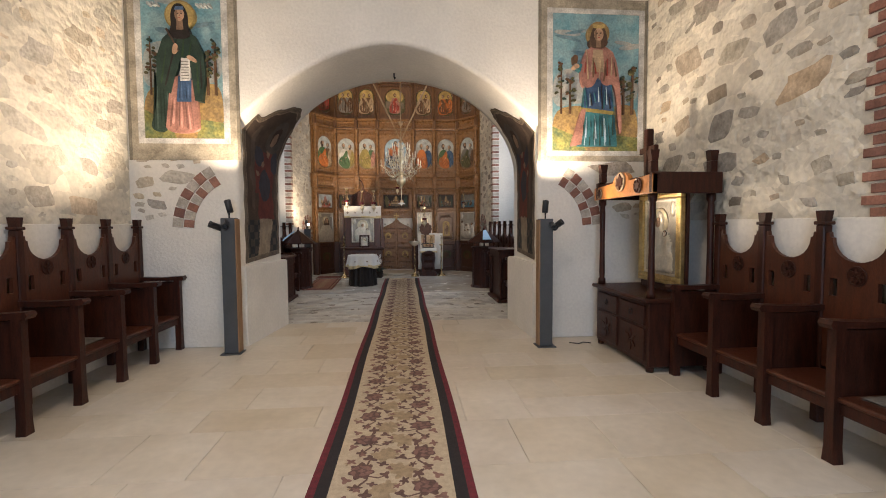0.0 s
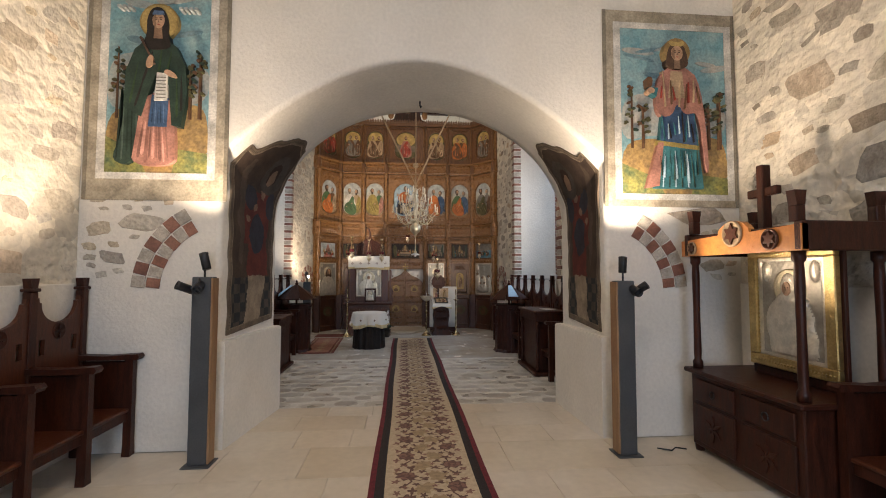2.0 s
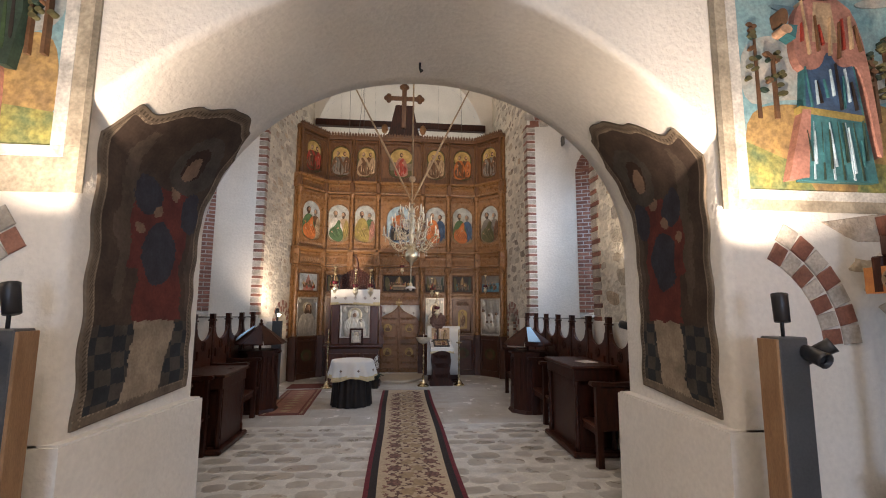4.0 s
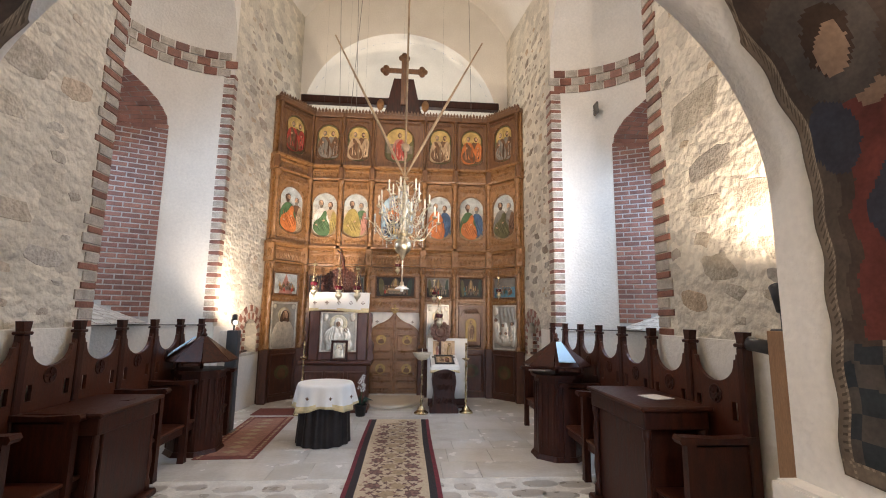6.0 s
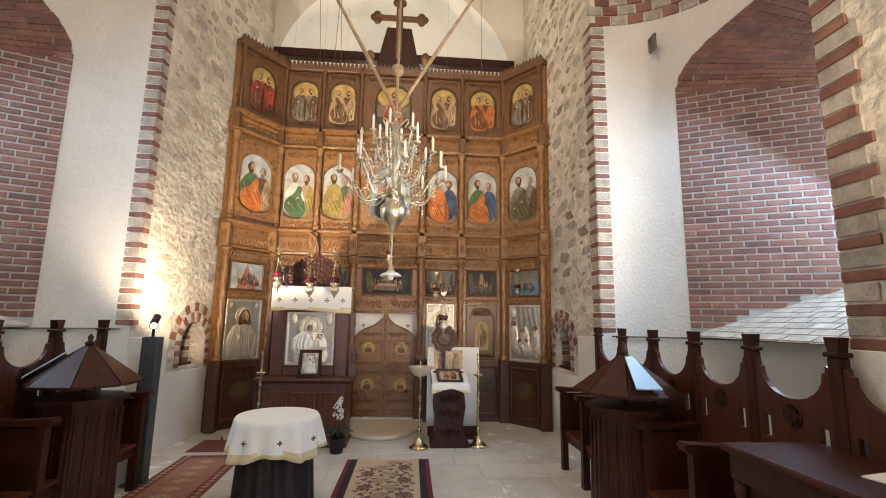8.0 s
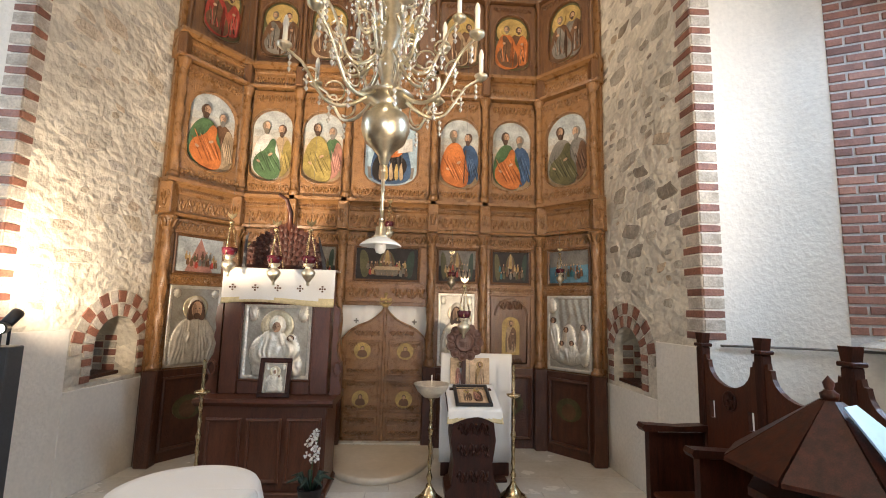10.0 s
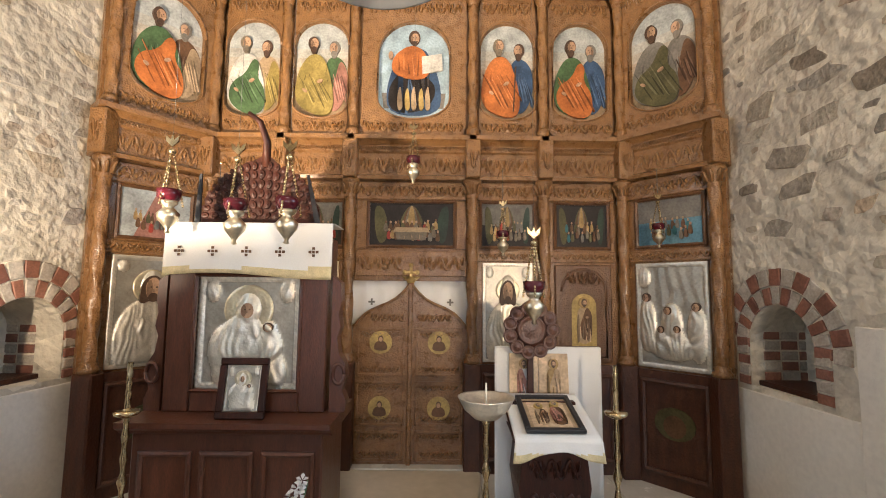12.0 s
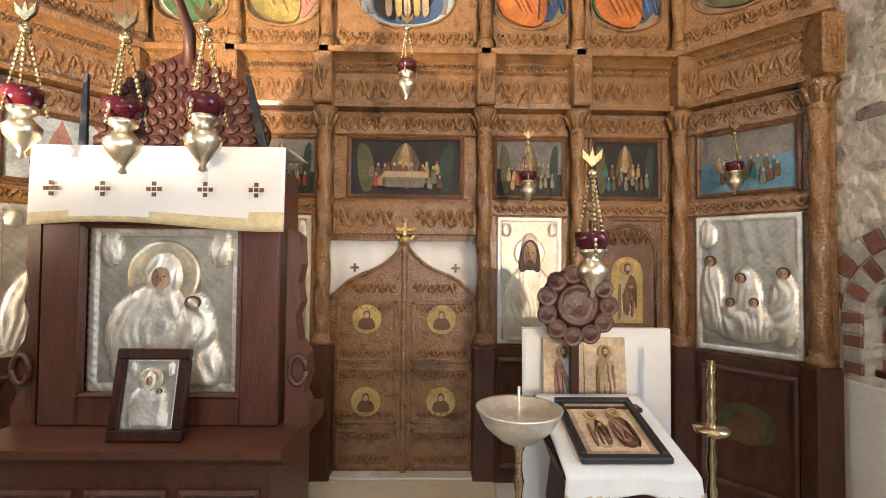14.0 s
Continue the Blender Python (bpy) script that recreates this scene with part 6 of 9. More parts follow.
def drape(u, v):
    a = 2 * math.pi * u
    if v < 0.45:
        r, z = 0.35 * v / 0.45, 0.7345
    else:
        t = (v - 0.45) / 0.55
        r = 0.35 + 0.05 * t + t * (0.026 * math.sin(13 * a + 0.5) + 0.014 * math.sin(5 * a))
        z = 0.7345 - 0.29 * t + 0.03 * t * math.sin(4 * a + 1.0)
    return Vector((r * math.cos(a), r * math.sin(a), z))


grid(bm, drape, 156, 16, 0, True)
for f in bm.faces:
    if f.calc_center_median().z < 0.505:
        f.material_index = 1
cl = part("tablecloth", bm, [CLOTH, YELLOWTRIM], at=pose(-0.93, 11.24, 0))
cl.modifiers.new("thick", "SOLIDIFY").thickness = 0.003
tagged(cl, "white linen tablecloth with a yellow lace hem on the round table", "tablecloth")
for k in range(4):
    a = -2.5 + k * 0.62
    bm = bmesh.new()
    for p, q in ((0.006, 0.02), (0.02, 0.006)):
        box(bm, -p, p, -0.003, 0.003, -q, q)
    part("embroidered_cross", bm, P["brown"], cl, "brown embroidered cross", at=pose(0.452 * math.cos(a), 0.452 * math.sin(a), 0.60, 0, 0, math.degrees(a) + 90))

# ---- lecterns with a pitched book rest ----


def lectern(x, y, turn, paper):
    le = thing("lectern", pose(x, y, 0, 0, 0, turn), "dark wooden octagonal choir lectern with a pyramid shaped book rest", "lectern", "choir lecterns")

    def octa(bm, r0, r1, z0, z1):
        lathe(bm, [(r0, z0), (r1, z1)], 8, Matrix.Rotation(math.pi / 8, 4, "Z"))
        for f in bm.faces:
            f.smooth = False
    bm = bmesh.new()
    octa(bm, 0.33, 0.30, 0.0, 0.05)
    part("plinth", bm, DARKWOOD, le)
    bm = bmesh.new()
    octa(bm, 0.29, 0.27, 0.05, 0.90)
    for k in range(8):
        a = k * math.pi / 4
        m = Matrix.Rotation(a, 4, "Z")
        for sx in (-0.075, 0.0, 0.075):
            slat = bmesh.new()
            box(slat, 0.253, 0.268, sx - 0.012, sx + 0.012, 0.12, 0.84, 0.003, 0, m)
            part("slat", slat, DARKWOOD, le)
    part("body", bm, DARKWOOD, le)
    bm = bmesh.new()
    octa(bm, 0.315, 0.315, 0.90, 0.935)
    part("top", bm, DARKWOOD, le)
    bm = bmesh.new()
    tube(bm, [(0, 0, 0.93), (0, 0, 1.36)], 0.02, 8)
    part("spindle", bm, DARKWOOD, le)
    n = 8
    for k in range(n):
        bm = bmesh.new()
        a0, a1 = 2 * math.pi * (k + 0.02) / n + 0.39, 2 * math.pi * (k + 0.98) / n + 0.39
        v = [Vector((0.04 * math.cos(a0), 0.04 * math.sin(a0), 1.30)), Vector((0.04 * math.cos(a1), 0.04 * math.sin(a1), 1.30)), Vector((0.40 * math.cos(a1), 0.40 * math.sin(a1), 1.03)), Vector((0.40 * math.cos(a0), 0.40 * math.sin(a0), 1.03))]
        lo = [bm.verts.new(p) for p in v]
        hi = [bm.verts.new(p + Vector((0, 0, 0.018))) for p in v]
        bm.faces.new(lo), bm.faces.new(hi)
        for e in range(4):
            bm.faces.new((lo[e], lo[(e + 1) % 4], hi[(e + 1) % 4], hi[e]))
        part("book_rest", bm, DARKWOOD, le)
    bm = bmesh.new()
    lathe(bm, [(0.03, 1.32), (0.035, 1.345), (0.015, 1.36), (0.022, 1.39), (0.0, 1.42)], 10)
    part("knob", bm, DARKWOOD, le)
    # open pages lying on one slope
    a0 = radians(paper)
    d = Vector((math.cos(a0), math.sin(a0), 0))
    t = Vector((-d.y, d.x, 0))
    bm = bmesh.new()
    pts = [d * 0.09 + t * 0.02 + Vector((0, 0, 1.305)), d * 0.10 - t * 0.05 + Vector((0, 0, 1.30)), d * 0.36 - t * 0.13 + Vector((0, 0, 1.10)), d * 0.37 + t * 0.07 + Vector((0, 0, 1.095))]
    lo = [bm.verts.new(p) for p in pts]
    hi = [bm.verts.new(p + Vector((0, 0, 0.012))) for p in pts]
    bm.faces.new(lo), bm.faces.new(hi)
    for e in range(4):
        bm.faces.new((lo[e], lo[(e + 1) % 4], hi[(e + 1) % 4], hi[e]))
    bk = part("page_sheet", bm, material("pale_blue_paper", (0.45, 0.68, 0.88), 0.5, 0, 0.04, 6, 60, 0.05), at=pose(x, y, 0, 0, 0, turn))
    tagged(bk, "pale blue sheet lying on the sloping book rest", "paper")


lectern(1.92, 10.62, 0, -85)
lectern(-2.36, 10.92, 0, -150)

# ---- choir desks ----


def desk(x0, x1, y0, y1, h, label):
    de = thing("choir_desk", pose(0, 0, 0), label, "desk")
    bm = bmesh.new()
    box(bm, x0 - 0.03, x1 + 0.03, y0 - 0.03, y1 + 0.03, h - 0.035, h, 0.01)
    part("desktop", bm, DARKWOOD, de)
    bm = bmesh.new()
    box(bm, x0, x1, y0, y1, h - 0.16, h - 0.035, 0.006)
    part("drawer_box", bm, DARKWOOD, de)
    bm = bmesh.new()
    box(bm, x0 - 0.04, x1 + 0.04, y0 - 0.04, y1 + 0.04, 0, 0.06, 0.015)
    part("base", bm, DARKWOOD, de)
    bm = bmesh.new()
    box(bm, min(x0, x1) + 0.05, max(x0, x1) - 0.02, y0 + 0.1, y1 - 0.02, 0.06, h - 0.16, 0.006)
    part("panel", bm, DARKWOOD, de)
    for x in (x0 + 0.03, x1 - 0.03):
        for y in (y0 + 0.03, y1 - 0.03):
            bm = bmesh.new()
            lathe(bm, [(0.03, 0.06), (0.03, 0.14), (0.018, 0.17), (0.03, 0.30), (0.020, 0.45), (0.028, 0.60), (0.018, 0.72), (0.03, 0.76), (0.03, h - 0.16)], 12, Matrix.Translation((x, y, 0)))
            part("turned_leg", bm, DARKWOOD, de)
    return de


desk(1.80, 2.28, 8.35, 9.30, 0.98, "dark polished wooden choir desk with turned legs")
desk(-2.62, -2.12, 8.75, 9.55, 0.86, "dark wooden choir desk with turned legs")
bm = bmesh.new()
box(bm, -0.09, 0.09, -0.10, 0.10, 0, 0.006, 0.001)
tagged(part("paper_sheet", bm, CLOTH, at=pose(2.10, 8.72, 0.981, 0, 0, 14)), "white paper sheet lying on the desk", "paper")
# small dark floor mats
for x, y, w, d in ((-2.02, 13.05, 0.34, 0.26),):
    bm = bmesh.new()
    box(bm, x - w, x + w, y - d, y + d, 0, 0.008, 0.002)
    tagged(part("floor_mat", bm, RUG_BORDER), "small dark red mat before the icon screen", "rug")
# half round step before the royal doors
bm = bmesh.new()
lathe(bm, [(0.0, 0.0), (0.62, 0.0), (0.62, 0.05), (0.60, 0.06), (0.0, 0.06)], 28, Matrix.Translation((-0.165, 14.30, 0)) @ Matrix.Diagonal((1, 1.7, 1, 1)), 0, 180, 360)
structure("step_royal_doors", bm, SLAB, "low half round stone step before the royal doors", "step")
bm = bmesh.new()
box(bm, -0.68, 0.35, 14.30, 14.46, 0.06, 0.075, 0.003)
structure("threshold", bm, SLAB_GREY, "pale stone threshold under the royal doors", "step")

# ---- frescoes ----


def fresco_face(pic, x, z, rx, rz):
    """A simple painted face: shade, brows, eyes, nose and mouth."""
    pic.ellipse(x, z, rx, rz, P["skin"], 18)
    pic.shape([(x - rx, z), (x - 0.8 * rx, z - 0.6 * rz), (x - 0.3 * rx, z - rz), (x - 0.45 * rx, z), (x - 0.4 * rx, z + 0.8 * rz), (x - 0.8 * rx, z + 0.6 * rz)], tone("skin", 0.5))
    for e in (-0.35, 0.38):
        pic.ellipse(x + e * rx, z + 0.12 * rz, 0.20 * rx, 0.07 * rz, P["hair"], 8)
        pic.ellipse(x + e * rx, z + 0.34 * rz, 0.26 * rx, 0.04 * rz, P["brown"], 8)
    pic.shape([(x + 0.02 * rx, z + 0.2 * rz), (x + 0.14 * rx, z - 0.28 * rz), (x - 0.10 * rx, z - 0.28 * rz)], tone("skin", 0.5))
    pic.ellipse(x + 0.02 * rx, z - 0.52 * rz, 0.24 * rx, 0.05 * rz, P["red"], 8)


FRESCO_SKY = material("fresco_sky", (0.13, 0.29, 0.33), 0.75, 0, 0.22, 5, 45, 0.3, other=(0.27, 0.38, 0.38), dist=0.004)
FRESCO_HAZE = material("fresco_haze", (0.42, 0.38, 0.32), 0.75, 0, 0.2, 8, 45, 0.3, other=(0.27, 0.33, 0.32), dist=0.004)
FRESCO_CLOUD = material("fresco_dark_cloud", (0.10, 0.20, 0.24), 0.75, 0, 0.2, 8, 45, 0.3, other=(0.20, 0.28, 0.29), dist=0.004)
FRESCO_FIELD = material("fresco_field", (0.42, 0.27, 0.09), 0.75, 0, 0.3, 9, 40, 0.3, other=(0.20, 0.13, 0.06), dist=0.004)
FRESCO_GRASS = material("fresco_grass", (0.30, 0.27, 0.07), 0.75, 0, 0.3, 10, 40, 0.3, other=(0.09, 0.13, 0.06), dist=0.004)


def wall_painting(name, x0, x1, z0, z1, fx0, fx1, fz0, fz1, kind):
    wp = thing(name, pose(0, WY - 0.002, 0), "faded wall painting of a robed saint in a painted stone frame", "wall painting", "saints beside the arch")
    bm = bmesh.new()
    for a, b, c, d in ((fx0, fx1, fz0, z0), (fx0, fx1, z1, fz1), (fx0, x0, z0, z1), (x1, fx1, z0, z1)):
        box(bm, a, b, -0.010, 0.0, c, d, 0.002)
    part("painted_frame", bm, P["stoneframe"], wp, "painted sandstone border")
    bm = bmesh.new()
    for a, b, c, d in ((x0 - 0.07, x1 + 0.07, z0 - 0.06, z0), (x0 - 0.07, x1 + 0.07, z1, z1 + 0.06), (x0 - 0.07, x0, z0, z1), (x1, x1 + 0.07, z0, z1)):
        box(bm, a, b, -0.0135, -0.009, c, d, 0.001)
    part("white_border", bm, P["white"], wp, "pale inner border line")
    for a, b in ((fx0, fx0 + 0.035), (fx1 - 0.035, fx1)):
        bm = bmesh.new()
        box(bm, a, b, -0.0135, -0.009, fz0, fz1, 0.001)
        part("dark_edge", bm, tone("stoneframe", 0.6), wp)
    pic = Picture()
    w, h, c = x1 - x0, z1 - z0, (x0 + x1) / 2
    X, Z = (lambda q: x0 + w * q), (lambda q: z0 + h * q)
    pic.layer = 6
    pic.shape([(x0, z0), (x1, z0), (x1, z1), (x0, z1)], FRESCO_SKY)
    rng = random.Random(len(name) + kind)
    pic.shape([(x0, Z(0.30)), (X(0.3), Z(0.36)), (X(0.7), Z(0.33)), (x1, Z(0.37)), (x1, Z(0.55)), (X(0.75), Z(0.50)), (X(0.6), Z(0.55)), (X(0.25), Z(0.62)), (x0, Z(0.56))], FRESCO_HAZE)
    pic.shape([(x0, z0), (x1, z0), (x1, Z(0.30)), (X(0.85), Z(0.36)), (X(0.6), Z(0.30)), (X(0.3), Z(0.34)), (x0, Z(0.30))], FRESCO_FIELD)
    pic.shape([(x0, z0), (X(0.4), z0), (X(0.3), Z(0.10)), (x0, Z(0.18))], FRESCO_GRASS)
    pic.shape([(X(0.65), Z(0.0)), (x1, Z(0.0)), (x1, Z(0.10)), (X(0.7), Z(0.12))], FRESCO_GRASS)
    for k in range(9):
        pic.ellipse(X(rng.uniform(0.08, 0.92)), Z(rng.uniform(0.62, 0.96)), w * rng.uniform(0.08, 0.2), h * rng.uniform(0.008, 0.022), (FRESCO_HAZE, FRESCO_CLOUD)[k % 2], 12, rng.uniform(-0.25, 0.35))
    for tx, tall in ((0.10, 0.36), (0.20, 0.25), (0.82, 0.26), (0.92, 0.33)):
        pic.shape([(X(tx - 0.012), Z(0.27)), (X(tx + 0.012), Z(0.27)), (X(tx + 0.006), Z(0.27 + tall)), (X(tx - 0.006), Z(0.27 + tall))], P["brown"])
        for k in range(16):
            up = rng.uniform(0.35, 1.05)
            pic.ellipse(X(tx + rng.uniform(-0.085, 0.085) * (1.25 - 0.8 * up)), Z(0.27 + tall * up), 0.030 * w * rng.uniform(0.5, 1), 0.009 * h, P[rng.choice(("olivedark", "darkgreen", "brown", "olivedark"))], 7, rng.uniform(-0.5, 0.5))
    f = 0.80 * h if kind == 0 else 0.90 * h
    zb = z0 + 0.03 * h
    if kind == 0:
        def spot(q, r):
            return c + q * w, zb + r * f

        def cloth(pts, key, folds, lean, seed, tones=(0.5, 1.4, 0.7)):
            pts = [spot(*p) for p in pts]
            pic.shape(pts, P[key])
            r2 = random.Random(seed)
            xa, xb = min(p[0] for p in pts), max(p[0] for p in pts)
            za, zc = min(p[1] for p in pts), max(p[1] for p in pts)
            for k in range(folds):
                x = xa + (xb - xa) * (0.12 + 0.76 * (k + 0.5) / folds)
                lo, hi = za + (zc - za) * r2.uniform(0.03, 0.15), zc - (zc - za) * r2.uniform(0.08, 0.4)
                wd, sl = (xb - xa) * r2.uniform(0.02, 0.05), lean * (x - (xa + xb) / 2)
                pic.shape([(x - wd, lo), (x + wd, lo), (x - sl * 0.5 + 0.6 * wd, (lo + hi) / 2), (x - sl, hi), (x - sl * 0.5 - 0.6 * wd, (lo + hi) / 2)], tone(key, tones[k % len(tones)]))
        pic.ellipse(c + 0.01 * w, zb + 0.905 * f, 0.19 * w, 0.115 * f, tone("gold", 0.7), 24)
        pic.ellipse(c + 0.01 * w, zb + 0.905 * f, 0.175 * w, 0.105 * f, P["gold"], 24)
        cloth([(-0.42, 0.02), (-0.18, 0.0), (-0.16, 0.30), (-0.10, 0.55), (-0.24, 0.60), (-0.30, 0.40), (-0.32, 0.18)], "darkgreen", 5, 0.3, 4)
        cloth([(-0.22, 0.0), (0.20, 0.0), (0.21, 0.10), (0.17, 0.45), (-0.13, 0.45), (-0.19, 0.12)], "pink", 9, 0.35, 5, (0.55, 1.5, 0.75))
        cloth([(-0.06, 0.24), (0.12, 0.24), (0.13, 0.42), (-0.03, 0.44)], "blue", 5, 0.1, 6)
        pic.shape([spot(*p) for p in ((-0.30, 0.36), (-0.13, 0.30), (-0.07, 0.44), (0.0, 0.56), (0.13, 0.50), (0.17, 0.25), (0.26, 0.24), (0.31, 0.45), (0.29, 0.62), (0.20, 0.74), (0.10, 0.79), (-0.09, 0.79), (-0.21, 0.72), (-0.29, 0.58))], P["darkgreen"])
        for k, (q0, r0, q1, r1) in enumerate(((-0.24, 0.38, -0.16, 0.68), (-0.19, 0.36, -0.08, 0.62), (0.22, 0.30, 0.20, 0.62), (0.26, 0.34, 0.25, 0.60), (0.10, 0.56, 0.16, 0.74), (-0.12, 0.52, -0.02, 0.74), (0.03, 0.58, 0.06, 0.76))):
            (xa, za), (xb, zc) = spot(q0, r0), spot(q1, r1)
            pic.shape([(xa - 0.012, za), (xa + 0.012, za), ((xa + xb) / 2 + 0.010, (za + zc) / 2), (xb, zc), ((xa + xb) / 2 - 0.006, (za + zc) / 2)], P["dark"] if k % 2 else tone("green", 0.5))
        # hood joined to the shoulders
        pic.shape([spot(*p) for p in ((-0.15, 0.72), (0.16, 0.72), (0.11, 0.82), (0.115, 0.90), (0.07, 0.975), (0.0, 0.995), (-0.07, 0.97), (-0.10, 0.90), (-0.09, 0.82))], P["dark"])
        pic.shape([spot(*p) for p in ((-0.03, 0.79), (0.06, 0.79), (0.05, 0.87), (-0.02, 0.87))], tone("skin", 0.5))
        fresco_face(pic, c + 0.015 * w, zb + 0.905 * f, 0.060 * w, 0.050 * f)
        pic.shape([spot(*p) for p in ((-0.045, 0.94), (0.075, 0.94), (0.06, 0.965), (-0.03, 0.965))], tone("blue", 1.45))
        # scroll, hands and the small cross
        pic.shape([spot(*p) for p in ((0.0, 0.40), (0.12, 0.405), (0.125, 0.57), (0.02, 0.575))], P["white"])
        for k in range(7):
            zz = 0.415 + 0.021 * k
            pic.shape([spot(*p) for p in ((0.018, zz), (0.11, zz), (0.11, zz + 0.006), (0.018, zz + 0.006))], P["grey"])
        pic.shape([spot(*p) for p in ((-0.16, 0.79), (-0.145, 0.80), (0.0, 0.63), (-0.015, 0.625))], P["hair"])
        pic.shape([spot(*p) for p in ((-0.09, 0.60), (-0.03, 0.61), (-0.01, 0.66), (-0.04, 0.69), (-0.08, 0.66))], P["skin"])
        pic.shape([spot(*p) for p in ((0.08, 0.575), (0.12, 0.60), (0.20, 0.57), (0.22, 0.54), (0.15, 0.55))], P["skin"])
        for q in (-0.38, -0.33, -0.28, 0.22, 0.27, 0.32, 0.37):
            pic.shape([spot(*p) for p in ((q, 0.975), (q + 0.03, 0.975), (q + 0.03, 0.992), (q, 0.992))], P["skypale"])
    else:
        pic.shape([(c - 0.22 * w, zb), (c + 0.24 * w, zb), (c + 0.17 * w, zb + 0.5 * f), (c - 0.14 * w, zb + 0.5 * f)], P["teal"])
        pic.shape([(c - 0.16 * w, zb + 0.28 * f), (c + 0.19 * w, zb + 0.26 * f), (c + 0.15 * w, zb + 0.56 * f), (c - 0.13 * w, zb + 0.56 * f)], P["blue"])
        pic.shape([(c - 0.19 * w, zb + 0.285 * f), (c + 0.20 * w, zb + 0.255 * f), (c + 0.20 * w, zb + 0.285 * f), (c - 0.19 * w, zb + 0.315 * f)], P["olive"])
        pic.shape([(c - 0.20 * w, zb + 0.48 * f), (c - 0.05 * w, zb + 0.47 * f), (c + 0.01 * w, zb + 0.58 * f), (c + 0.07 * w, zb + 0.48 * f), (c + 0.22 * w, zb + 0.52 * f), (c + 0.26 * w, zb + 0.10 * f), (c + 0.30 * w, zb + 0.12 * f), (c + 0.24 * w, zb + 0.72 * f), (c + 0.08 * w, zb + 0.82 * f), (c - 0.06 * w, zb + 0.82 * f), (c - 0.19 * w, zb + 0.72 * f)], P["pink"])
        pic.shape([(c - 0.08 * w, zb + 0.60 * f), (c + 0.08 * w, zb + 0.60 * f), (c + 0.06 * w, zb + 0.78 * f), (c - 0.05 * w, zb + 0.78 * f)], P["tan"])
        pic.shape([(c - 0.30 * w, zb + 0.0), (c - 0.18 * w, zb + 0.02), (c - 0.13 * w, zb + 0.30 * f), (c - 0.18 * w, zb + 0.30 * f)], P["pink"])
        for k in range(6):
            xx = c + (-0.15 + 0.06 * k) * w
            pic.shape([(xx, zb + 0.01), (xx + 0.012, zb + 0.01), (c + (xx - c) * 0.8, zb + 0.25 * f)], P["darkgreen" if k % 2 else "sky"])
        pic.folds(c - 0.18 * w, c + 0.20 * w, zb + 0.02 * f, zb + 0.27 * f, 10, 0.012, 6, ("darkgreen", "sky", "teal"))
        pic.folds(c - 0.14 * w, c + 0.16 * w, zb + 0.30 * f, zb + 0.52 * f, 9, 0.010, 7, ("teal", "sky", "dark"))
        pic.folds(c - 0.17 * w, c + 0.22 * w, zb + 0.52 * f, zb + 0.78 * f, 9, 0.012, 8, ("red", "tan", "brown"))
        pic.shape([(c - 0.20 * w, zb + 0.60 * f), (c - 0.27 * w, zb + 0.63 * f), (c - 0.27 * w, zb + 0.66 * f), (c - 0.18 * w, zb + 0.66 * f)], P["teal"])
        pic.shape([(c - 0.28 * w, zb + 0.66 * f), (c - 0.24 * w, zb + 0.66 * f), (c - 0.23 * w, zb + 0.73 * f), (c - 0.29 * w, zb + 0.73 * f), (c - 0.285 * w, zb + 0.69 * f)], P["brown"])
        pic.ellipse(c - 0.25 * w, zb + 0.64 * f, 0.035 * w, 0.02 * f, P["skin"])
        pic.ellipse(c, zb + 0.905 * f, 0.125 * w, 0.092 * f, tone("ochre", 0.8), 22)
        pic.shape([(c - 0.11 * w, zb + 0.79 * f), (c + 0.11 * w, zb + 0.79 * f), (c + 0.095 * w, zb + 0.90 * f), (c + 0.05 * w, zb + 0.965 * f), (c - 0.05 * w, zb + 0.965 * f), (c - 0.095 * w, zb + 0.90 * f)], P["hair"])
        pic.shape([(c - 0.03 * w, zb + 0.79 * f), (c + 0.03 * w, zb + 0.79 * f), (c + 0.025 * w, zb + 0.87 * f), (c - 0.025 * w, zb + 0.87 * f)], tone("skin", 0.5))
        pic.shape([(c - 0.065 * w, zb + 0.94 * f), (c + 0.065 * w, zb + 0.94 * f), (c + 0.075 * w, zb + 0.985 * f), (c, zb + 0.965 * f), (c - 0.075 * w, zb + 0.985 * f)], P["gold"])
        fresco_face(pic, c, zb + 0.895 * f, 0.055 * w, 0.050 * f)
    pic.done("painting", wp, None, "painted saint before a landscape")


wall_painting("wall_painting", -2.88, -2.00, 2.46, 4.28, -3.06, -1.82, 2.21, 4.46, 0)
wall_painting("wall_painting", 1.92, 3.02, 2.35, 4.02, 1.74, 3.13, 2.22, 4.20, 1)
FRESCO = {k: paint("old_" + k, c, 0.13, 0.75) for k, c in {"ground": (0.075, 0.052, 0.038), "edge": (0.20, 0.155, 0.11), "robe": (0.15, 0.040, 0.030), "wing": (0.105, 0.078, 0.058), "cloak": (0.05, 0.05, 0.065), "skin": (0.26, 0.17, 0.11), "pale": (0.34, 0.27, 0.19), "floor": (0.085, 0.07, 0.058), "blue": (0.045, 0.046, 0.058), "check": (0.032, 0.038, 0.040), "tick": (0.10, 0.075, 0.05), "hair": (0.05, 0.03, 0.02)}.items()}


